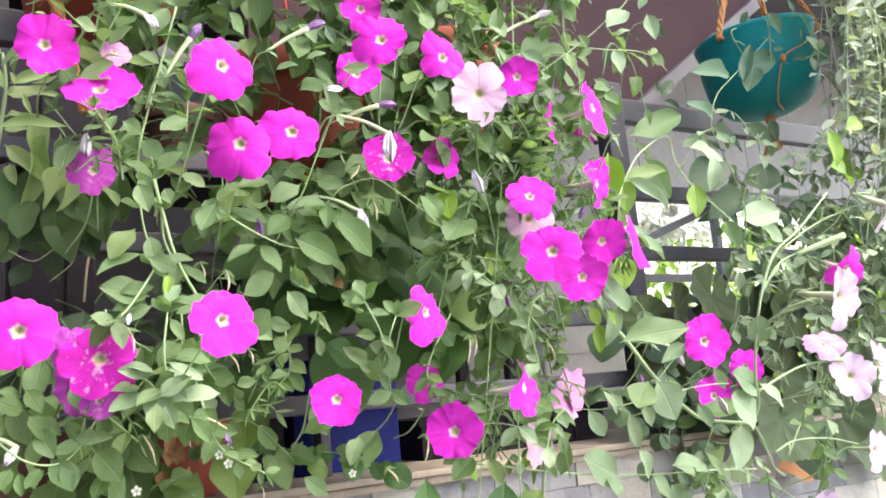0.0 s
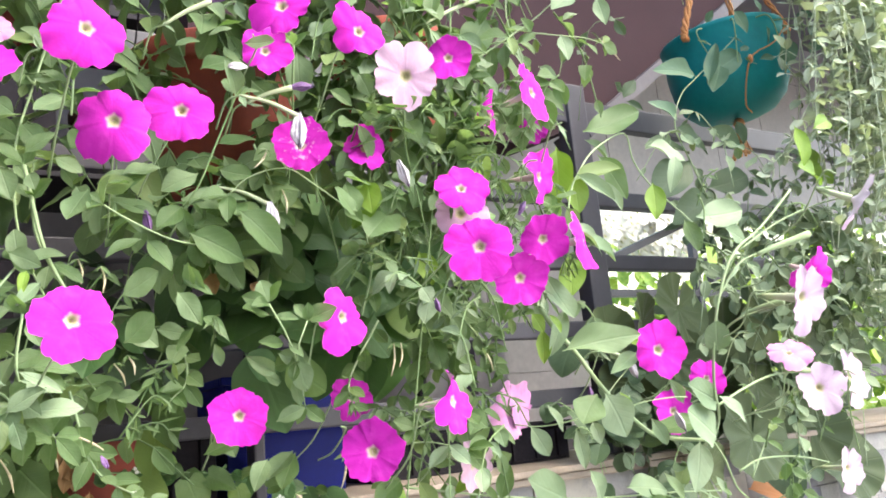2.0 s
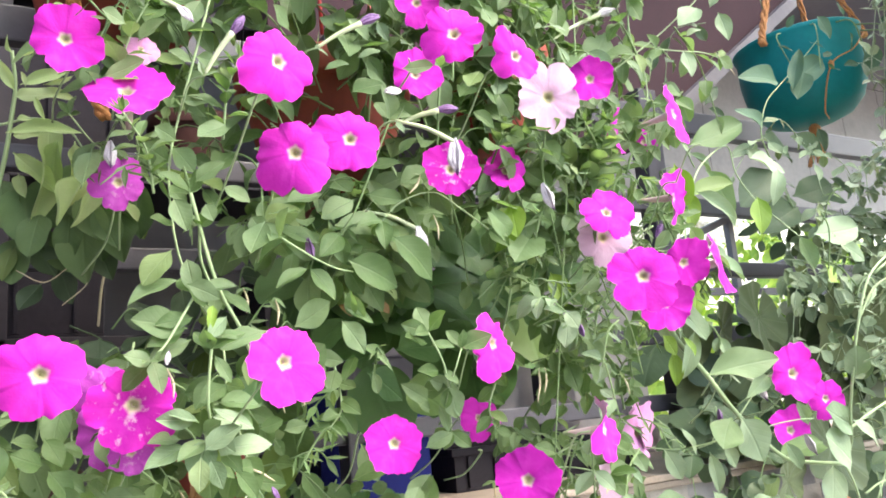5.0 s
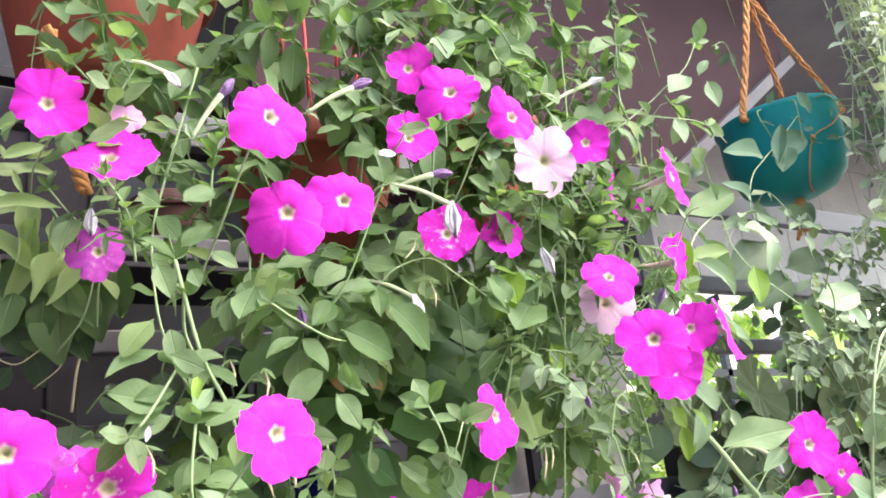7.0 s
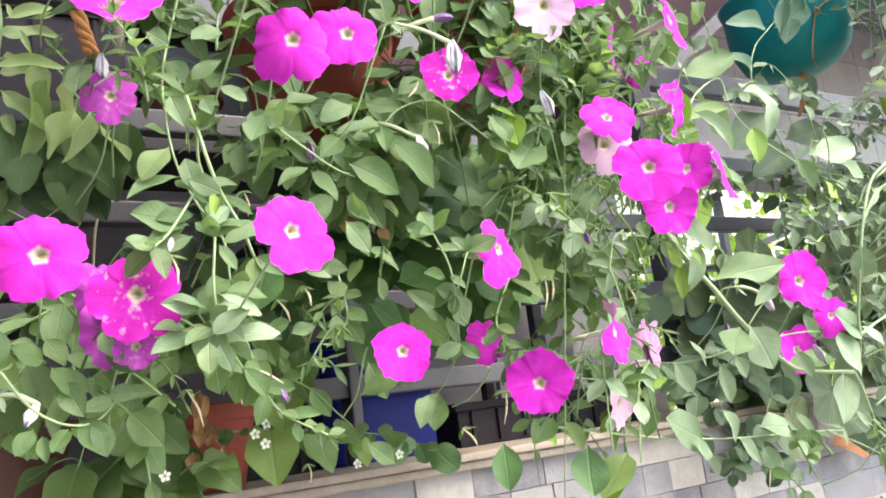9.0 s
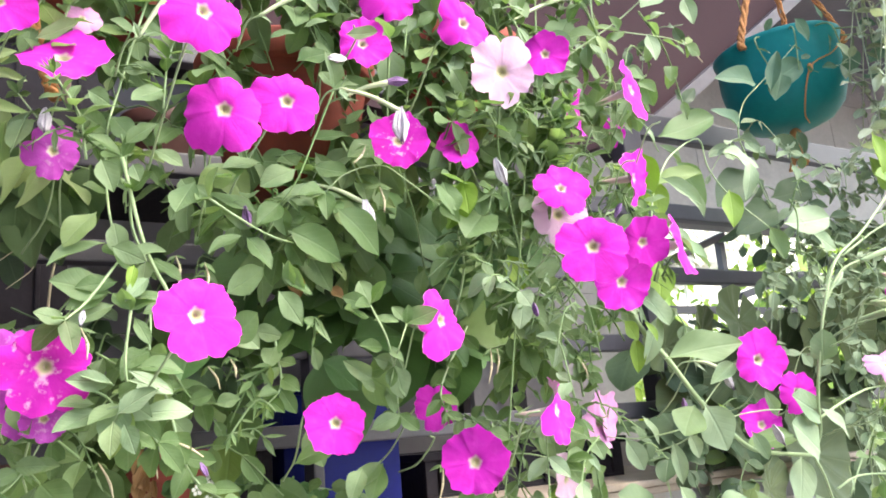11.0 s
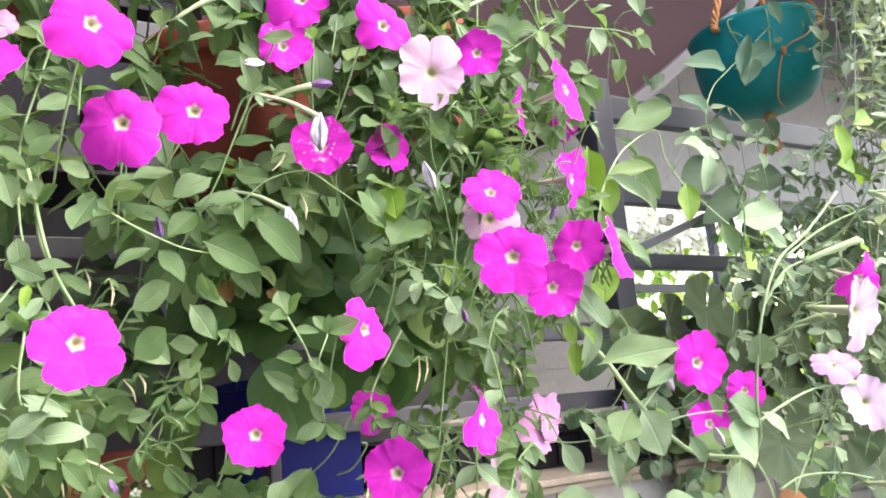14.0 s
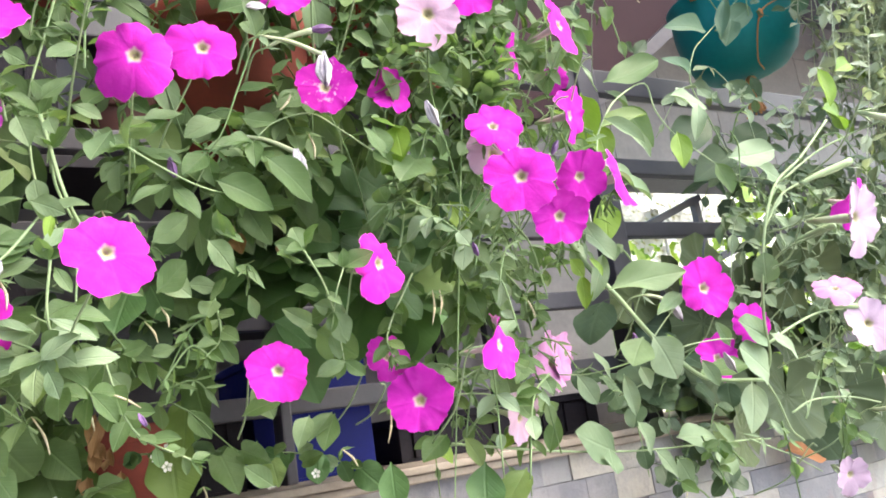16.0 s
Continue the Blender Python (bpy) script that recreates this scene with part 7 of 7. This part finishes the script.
G = "dense green petunia foliage"
curtain(main_petunia, 74, (0.20, 0.62), (0.74, 0.84), (1.65, 1.86), 0.041, PETUNIA_FILL, G, parts=22, part_mat=PETUNIA_LEAF)
curtain(main_petunia, 46, (0.40, 0.68), (0.68, 0.80), (1.60, 1.90), 0.033, PETUNIA_FILL, G)
curtain(main_petunia, 5, (0.20, 0.32), (0.72, 0.82), (1.40, 1.58), 0.034, PETUNIA_FILL, G, parts=5, part_mat=PETUNIA_LEAF)
curtain(main_petunia, 18, (0.48, 0.64), (0.74, 0.86), (1.42, 1.60), 0.032, PETUNIA_FILL, G, per=(5, 8), parts=10, part_mat=PETUNIA_LEAF)
curtain(main_petunia, 16, (0.46, 0.64), (0.70, 0.82), (1.36, 1.64), 0.029, PETUNIA_FILL, G, per=(5, 8))
curtain(main_petunia, 46, (0.44, 0.64), (0.66, 0.76), (1.38, 1.70), 0.017, PETUNIA_FILL, G, "lance", per=(6, 10), length=(0.03, 0.06))
curtain(main_petunia, 50, (0.24, 0.56), (0.72, 0.82), (1.76, 1.98), 0.038, PETUNIA_FILL, G)
curtain(left_petunia, 48, (0.08, 0.26), (0.78, 0.92), (1.66, 1.96), 0.038, PETUNIA_FILL, G, parts=10, part_mat=PETUNIA_LEAF)
curtain(left_petunia, 16, (0.00, 0.20), (0.74, 0.84), (1.35, 1.46), 0.034, PETUNIA_FILL, G, parts=10, part_mat=PETUNIA_LEAF)
curtain(left_petunia, 20, (0.08, 0.28), (0.68, 0.80), (1.38, 1.75), 0.018, PETUNIA_FILL, G, "lance", per=(6, 9), length=(0.03, 0.06))
curtain(right_petunia, 9, (0.66, 0.95), (0.62, 0.76), (1.20, 1.32), 0.020, PETUNIA_FILL, G, per=(4, 7), length=(0.04, 0.08))
curtain(right_petunia, 14, (0.78, 1.0), (0.58, 0.70), (1.34, 1.62), 0.013, PETUNIA_FILL, G, "lance", per=(5, 9), length=(0.03, 0.06))
# Paler leaf colour here stands in for light on the plant's top.
curtain(main_petunia, 22, (0.28, 0.60), (0.70, 0.77), (1.68, 1.86), 0.034, PETUNIA_FILL, G, per=(3, 6), parts=22, part_mat=PALE_LEAF)
curtain(main_petunia, 12, (0.46, 0.66), (0.68, 0.75), (1.36, 1.50), 0.024, PETUNIA_FILL, G, per=(4, 6), parts=12, part_mat=PALE_LEAF)
curtain(main_petunia, 26, (0.46, 0.63), (0.68, 0.75), (1.46, 1.70), 0.018, PETUNIA_FILL, G, "lance", per=(5, 8), length=(0.03, 0.06), parts=26, part_mat=PALE_LEAF)
curtain(main_petunia, 12, (0.44, 0.62), (0.69, 0.76), (1.50, 1.68), 0.026, PETUNIA_FILL, G, per=(3, 5), length=(0.04, 0.07), parts=12, part_mat=PETUNIA_LEAF)

curtain(main_petunia, 34, (0.20, 0.40), (0.77, 0.87), (1.53, 1.64), 0.044, PETUNIA_FILL, G, per=(4, 6), length=(0.04, 0.08))
curtain(main_petunia, 12, (0.34, 0.50), (0.76, 0.85), (1.63, 1.74), 0.040, PETUNIA_FILL, G, per=(3, 5), length=(0.04, 0.08))


def runners(plant, count, x, y, z, long, size, mat):
    """Long upright or hanging shoots with leaves in turn along them and a tuft at the tip, gathered in one mass of leaves and one of stems."""
    leaves, stems = Mass(), Mass()
    for k in range(count):
        p = Vector((rng.uniform(*x), rng.uniform(*y), rng.uniform(*z)))
        lean, up = rng.uniform(-0.5, 0.5), rng.choice((1, 1, -1))
        n = rng.uniform(*long)
        mid = p + Vector((lean * 0.5 * n + rng.uniform(-0.02, 0.02), -0.01, up * n * 0.55))
        end = p + Vector((lean * n, -0.02, up * n * (0.95 if up > 0 else 0.8)))
        if airy(p, mid, end):
            continue
        line = smooth_line((p, mid, end), 7)
        stems.twig(line, 0.0013, 0.0008)
        for j, q in enumerate(line[1:]):
            along = (line[min(j + 2, len(line) - 1)] - line[j]).normalized()
            side = Matrix.Rotation(j * 2.4 + k + rng.uniform(-0.4, 0.4), 3, along) @ along.orthogonal().normalized()
            big = size * rng.uniform(0.7, 1.15) * (1.1 - 0.6 * j / len(line))
            leaves.leaf("ovate", aim(q, side * 0.8 + along * 0.5 + Vector((0, -0.15, -0.1)), Vector((-0.35, -0.6, 0.7)) + along * 0.5, big))
        for j in range(6):
            side = Matrix.Rotation(j * 1.05, 3, along) @ along.orthogonal().normalized()
            leaves.leaf("lance", aim(line[-1], side * 0.6 + along, (-0.3, -0.7, 0.6), size * 0.5))
    leaves.done("shoot_foliage", mat, plant, "leaves along long green shoots")
    stems.done("shoot_tangle", STEM_PALE, plant, "thin pale green shoots")


runners(main_petunia, 16, (0.20, 0.62), (0.70, 0.76), (1.58, 1.84), (0.06, 0.14), 0.030, PETUNIA_FILL)
runners(main_petunia, 12, (0.24, 0.60), (0.70, 0.78), (1.38, 1.50), (0.06, 0.12), 0.026, PETUNIA_FILL)
runners(left_petunia, 8, (0.07, 0.20), (0.72, 0.80), (1.42, 1.80), (0.06, 0.13), 0.028, PETUNIA_FILL)

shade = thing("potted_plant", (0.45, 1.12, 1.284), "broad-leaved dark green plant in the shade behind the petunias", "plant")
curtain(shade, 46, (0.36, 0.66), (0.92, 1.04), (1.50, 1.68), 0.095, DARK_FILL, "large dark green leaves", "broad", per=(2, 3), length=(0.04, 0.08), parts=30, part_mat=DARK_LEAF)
curtain(low_vine, 16, (0.06, 0.30), (0.92, 1.02), (1.36, 1.50), 0.050, IVY_FILL, "olive ivy leaves in the shade", "round", per=(2, 4), length=(0.04, 0.09), parts=16, part_mat=IVY_LEAF)
curtain(low_vine, 9, (0.12, 0.22), (0.98, 1.08), (1.27, 1.37), 0.056, IVY_FILL, "heart-shaped ivy leaves", "heart", per=(2, 4), length=(0.05, 0.1), parts=13, part_mat=IVY_LEAF)
# Darkened leaf colour makes the left background look shaded.
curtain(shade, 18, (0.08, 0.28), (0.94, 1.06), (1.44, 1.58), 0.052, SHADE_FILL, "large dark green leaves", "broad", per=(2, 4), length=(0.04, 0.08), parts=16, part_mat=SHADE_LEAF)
geranium = thing("geranium", (1.3, 1.15, 1.284), "geranium with large round dark leaves on the coping", "geranium")


def geranium_leaf_mesh(seed):
    """A round scalloped leaf of width 1 with a notch where its stalk joins, facing +z."""
    r = random.Random(seed)
    around, rings = 54, (0.12, 0.35, 0.6, 0.82, 1.0)
    ph = r.uniform(0, 6)
    verts, uvs, faces = [(0, 0, -0.02)], [(0.5, 0)], []
    for v in rings:
        for k in range(around + 1):
            a = -math.pi / 2 + 2 * math.pi * (0.015 + 0.97 * k / around)
            lobe = 0.5 + 0.5 * math.cos(9 * (a + math.pi / 2) + math.pi)
            rad = 0.5 * v * (1 + v ** 3 * (0.06 * lobe + 0.018 * math.sin(27 * a)) - v * 0.10 * math.exp(-((min(k, around - k) / 3.0) ** 2)))
            z = 0.07 * v * v + 0.05 * v * v * math.sin(3 * a + ph) + 0.02 * v * math.cos(9 * (a + math.pi / 2))
            verts.append((rad * math.cos(a), rad * math.sin(a) + 0.05, z))
            uvs.append((k / around, v))
    n = around + 1
    for k in range(around):
        faces.append((0, 1 + k, 2 + k))
        for b in range(len(rings) - 1):
            faces.append((1 + b * n + k, 1 + (b + 1) * n + k, 2 + (b + 1) * n + k, 2 + b * n + k))
    me = bpy.data.meshes.new("leaf")
    me.from_pydata(verts, [], faces)
    layer = me.uv_layers.new(name="UVMap")
    for loop in me.loops:
        layer.data[loop.index].uv = uvs[loop.vertex_index]
    for p in me.polygons:
        p.use_smooth = True
    me.materials.append(GERANIUM_LEAF)
    return me


GERANIUM_LEAVES = [geranium_leaf_mesh(k) for k in range(4)]
for k, (x, y, z, size) in enumerate((
    (1.18, 1.04, 1.53, 0.125), (1.37, 1.11, 1.46, 0.163), (1.13, 1.08, 1.50, 0.105), (1.33, 1.05, 1.30, 0.162), (1.32, 1.12, 1.40, 0.160),
    (1.55, 1.09, 1.28, 0.152), (1.17, 1.06, 1.34, 0.125), (1.12, 1.13, 1.40, 0.107), (1.13, 1.10, 1.28, 0.097), (1.65, 1.07, 1.45, 0.147),
    (1.44, 1.04, 1.50, 0.164), (1.57, 1.11, 1.37, 0.179), (1.64, 1.08, 1.22, 0.147), (1.20, 1.05, 1.24, 0.108), (1.08, 1.12, 1.49, 0.095),
    (1.41, 1.09, 1.39, 0.153), (1.17, 1.06, 1.43, 0.115),
)):
    p = Vector((x, y, z))
    out = Vector((rng.uniform(-0.5, 0.3), -1, rng.uniform(0.1, 0.7)))
    part("leaf", GERANIUM_LEAVES[k % 4], None, geranium, "", aim(p, (rng.uniform(-0.6, 0.6), -0.2, 1 if k % 3 else -1), out, size))
    stem(geranium, STEM, 0.002, 0.0016, p + Vector((0, 0.004, 0)), p + Vector((0.01, 0.03, -0.04)), (p + Vector((1.3, 1.19, 1.28))) / 2 + Vector((0, 0.03, 0)), (1.3 + 0.012 * (k % 5), 1.17, 1.286), name="leaf_stalk")
# Back fill of the geranium: its inner shade is put into the leaf colour.
curtain(geranium, 26, (1.0, 1.7), (1.10, 1.17), (1.27, 1.52), 0.085, SHADE_FILL, "leaves deep inside the geranium, darkened for shade", "round", per=(1, 3), length=(0.04, 0.08), droop=0.1)
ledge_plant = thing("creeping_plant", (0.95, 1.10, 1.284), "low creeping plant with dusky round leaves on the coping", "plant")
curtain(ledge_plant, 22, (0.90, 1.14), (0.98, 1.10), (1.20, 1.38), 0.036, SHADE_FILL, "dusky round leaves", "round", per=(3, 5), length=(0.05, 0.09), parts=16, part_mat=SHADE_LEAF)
curtain(main_petunia, 15, (0.44, 0.58), (0.74, 0.84), (1.33, 1.46), 0.022, PETUNIA_FILL, G, per=(5, 9), length=(0.04, 0.08))
cords = thing("red_cord", (0.36, 0.95, 2.3), "bundle of red plastic cords hanging behind the leaves", "cord")
for k, (x, low) in enumerate(((0.315, 1.90), (0.335, 1.86), (0.385, 1.92), (0.40, 1.85))):
    stem(cords, RED, 0.0022, 0.0022, (0.36, 0.96, 2.80), (x, 0.93, 2.3), (x + 0.006, 0.925, 2.1), (x + 0.012 * (k % 2), 0.93, low), name="strand")
hanging = thing("hanging_vine", (1.1, 0.98, 2.80), "dark thin vine sprigs hanging before the maroon panel", "vine")
curtain(hanging, 24, (0.72, 1.16), (0.92, 1.04), (1.92, 2.40), 0.028, SHADE_FILL, "small dark green vine leaves", per=(4, 8), length=(0.06, 0.16), droop=0.9, parts=12, part_mat=SHADE_LEAF)
tangle = thing("hanging_vine", (1.55, 0.92, 2.80), "tangled thin-leaved grey green vine hanging from above", "vine")
for k in range(170):
    mass = Mass()
    x, y = rng.uniform(1.30, 2.0), rng.uniform(0.74, 0.86)
    top, low = rng.uniform(1.9, 2.5), rng.uniform(1.45, 1.9)
    line = smooth_line(((x, y, top), (x + rng.uniform(-0.08, 0.08), y - 0.03, (top + low) / 2), (x + rng.uniform(-0.12, 0.08), y, low)), 6)
    mass.twig(line, 0.0012, 0.0008)
    for p in line:
        for j in range(4):
            way = Vector((rng.uniform(-1, 1), rng.uniform(-1, 0.5), rng.uniform(-0.8, 0.6)))
            mass.leaf("lance" if rng.random() < 0.5 else "ovate", aim(p, way, (rng.uniform(-1, 1), -0.6, 0.7), rng.uniform(0.014, 0.034)))
    mass.done("strand", TANGLE_LEAF, tangle, "", "")
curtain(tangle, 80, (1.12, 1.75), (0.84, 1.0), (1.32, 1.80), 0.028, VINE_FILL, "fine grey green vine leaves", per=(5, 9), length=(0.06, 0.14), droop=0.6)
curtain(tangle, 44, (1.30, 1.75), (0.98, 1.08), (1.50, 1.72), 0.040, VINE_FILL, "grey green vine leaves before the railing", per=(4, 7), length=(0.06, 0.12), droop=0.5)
# Rear layer of the vine in the darkened green, as if shaded by the front.
curtain(tangle, 30, (1.36, 1.85), (1.06, 1.14), (1.52, 1.72), 0.055, SHADE_FILL, "vine leaves behind the others, darkened for shade", per=(3, 5), length=(0.06, 0.12), droop=0.5)
for k in range(5):
    a = 3.5 + k * 0.4
    p = Vector((TX + 0.105 * math.cos(a), TY + 0.105 * math.sin(a), TZ + 0.16))
    q = p + Vector((0.06 * math.cos(a), 0.06 * math.sin(a), -0.03))
    stem(bowl_vine, STEM, 0.0014, 0.001, p, q, q + Vector((rng.uniform(-0.03, 0.03), 0, -rng.uniform(0.03, 0.12))))
    for j in range(4):
        b = q + Vector((rng.uniform(-0.02, 0.02), rng.uniform(-0.02, 0.02), -0.03 * j + 0.01))
        leaf(bowl_vine, b, b + Vector((rng.uniform(-0.035, 0.035), rng.uniform(-0.03, 0.01), rng.uniform(-0.05, 0.02))), BOWL_LEAF, "ovate", 1.1)
garden = thing("garden_shrub", (4.6, 5.4, 1.0), "sunlit yellow green garden shrubs beyond the railing", "shrub", kind="stuff")
curtain(garden, 520, (2.0, 11.0), (5.0, 7.0), (1.1, 4.6), 0.20, GARDEN_LEAF, "sunlit yellow green leaves", per=(6, 9), length=(0.2, 0.6))
curtain(garden, 300, (6.0, 15.0), (5.0, 8.0), (1.0, 2.3), 0.20, GARDEN_LEAF, "sunlit yellow green leaves", per=(6, 9), length=(0.2, 0.6))
daisy = thing("white_flower_bush", (4.9, 4.5, 1.0), "bush of white blossom in full sun behind the railing", "bush", kind="stuff")
mass = Mass()
mass.twig([Vector((4.9, 4.5, 1.0)), Vector((4.9, 4.5, 2.7))], 0.03, 0.01)
for k in range(420):
    p = Vector((rng.gauss(4.9, 0.30), rng.gauss(4.5, 0.15), rng.gauss(2.72, 0.13)))
    for j in range(4):
        a = j * 1.57 + rng.random()
        mass.leaf("round", aim(p, (math.cos(a), -0.4, math.sin(a)), (0, -1, 0.4), 0.06))
mass.done("blossom", WHITE, daisy, "white blossom")
# small white blossoms and a creeper along the coping
def blossom(plant, at, across):
    bm = bmesh.new()
    for k in range(5):
        a = k * 1.257 + 0.4
        out, up = Vector((math.cos(a), -0.25, math.sin(a))), Vector((-math.sin(a), 0, math.cos(a)))
        v = [bm.verts.new(Vector(at) + across * q) for q in (out * 0.06, out * 0.3 + up * 0.2, out * 0.5 + up * 0.1, out * 0.5 - up * 0.1, out * 0.3 - up * 0.2)]
        bm.faces.new(v)
    return part("blossom", bm, LIMEWASH, plant, "tiny white five-petalled blossom")


for p in ((0.252, 0.97, 1.343), (0.262, 0.97, 1.332), (0.268, 0.98, 1.352), (0.428, 1.0, 1.300), (0.375, 1.0, 1.297), (0.160, 0.96, 1.315)):
    blossom(low_vine, p, 0.011)
stem(low_vine, STEM, 0.0012, 0.0008, (0.24, 1.05, 1.35), (0.30, 1.04, 1.345), (0.37, 1.045, 1.335), (0.44, 1.05, 1.322), (0.50, 1.055, 1.30))
for k in range(26):
    s = k / 25
    p = Vector((0.24 + 0.26 * s, 1.045, 1.35 - 0.05 * s * s))
    leaf(low_vine, p, p + Vector((rng.uniform(-0.022, 0.022), rng.uniform(-0.02, 0.0), rng.uniform(-0.034, 0.012))), DARK_LEAF if k % 3 else PETUNIA_LEAF, "round")
dry = thing("dry_leaf", (1.36, 1.06, 1.19), "curled brown dead leaf caught on the ledge face", "leaf")
leaf(dry, (1.325, 1.075, 1.20), (1.425, 1.06, 1.185), RUST_LEAF, "broad", 0.7, (-0.1, -0.8, 0.7))
for x, z in ((0.155, 1.345), (0.165, 1.335), (0.16, 1.355), (0.172, 1.35)):
    leaf(low_vine, (x, 0.99, z), (x + rng.uniform(-0.012, 0.012), 0.98, z - 0.026), DRY_LEAF, "droop", 1.2)
# split stone strips on the face of the ledge
def strips():
    r = random.Random(3)
    z = 1.2602
    for row in range(8):
        h = r.uniform(0.034, 0.052)
        x = 0.10 + r.uniform(-0.05, 0)
        while x < 2.6:
            w = r.choice((r.uniform(0.05, 0.09), r.uniform(0.08, 0.15)))
            y = 1.115 - r.uniform(0.004, 0.008)
            part("stone", box(x, x + w - 0.0007, y, 1.1145, z - h + 0.0007, z, 0.0008), STRIP, wall, smooth=False)
            x += w
        z -= h


strips()
for i in range(12):
    for j in range(3):
        part("tile", box(1.204 + i * 0.3, 1.5015 + i * 0.3, 2.094, 2.0995, 2.092 + j * 0.3, min(2.3895 + j * 0.3, 2.882)), GLAZED, lintel, smooth=False)
for i in range(2):
    for j in range(3):
        part("tile", box(1.204 + i * 0.3, 1.5015 + i * 0.3, 2.094, 2.0995, 1.19 + j * 0.3, 1.4875 + j * 0.3), GLAZED, pier, smooth=False)
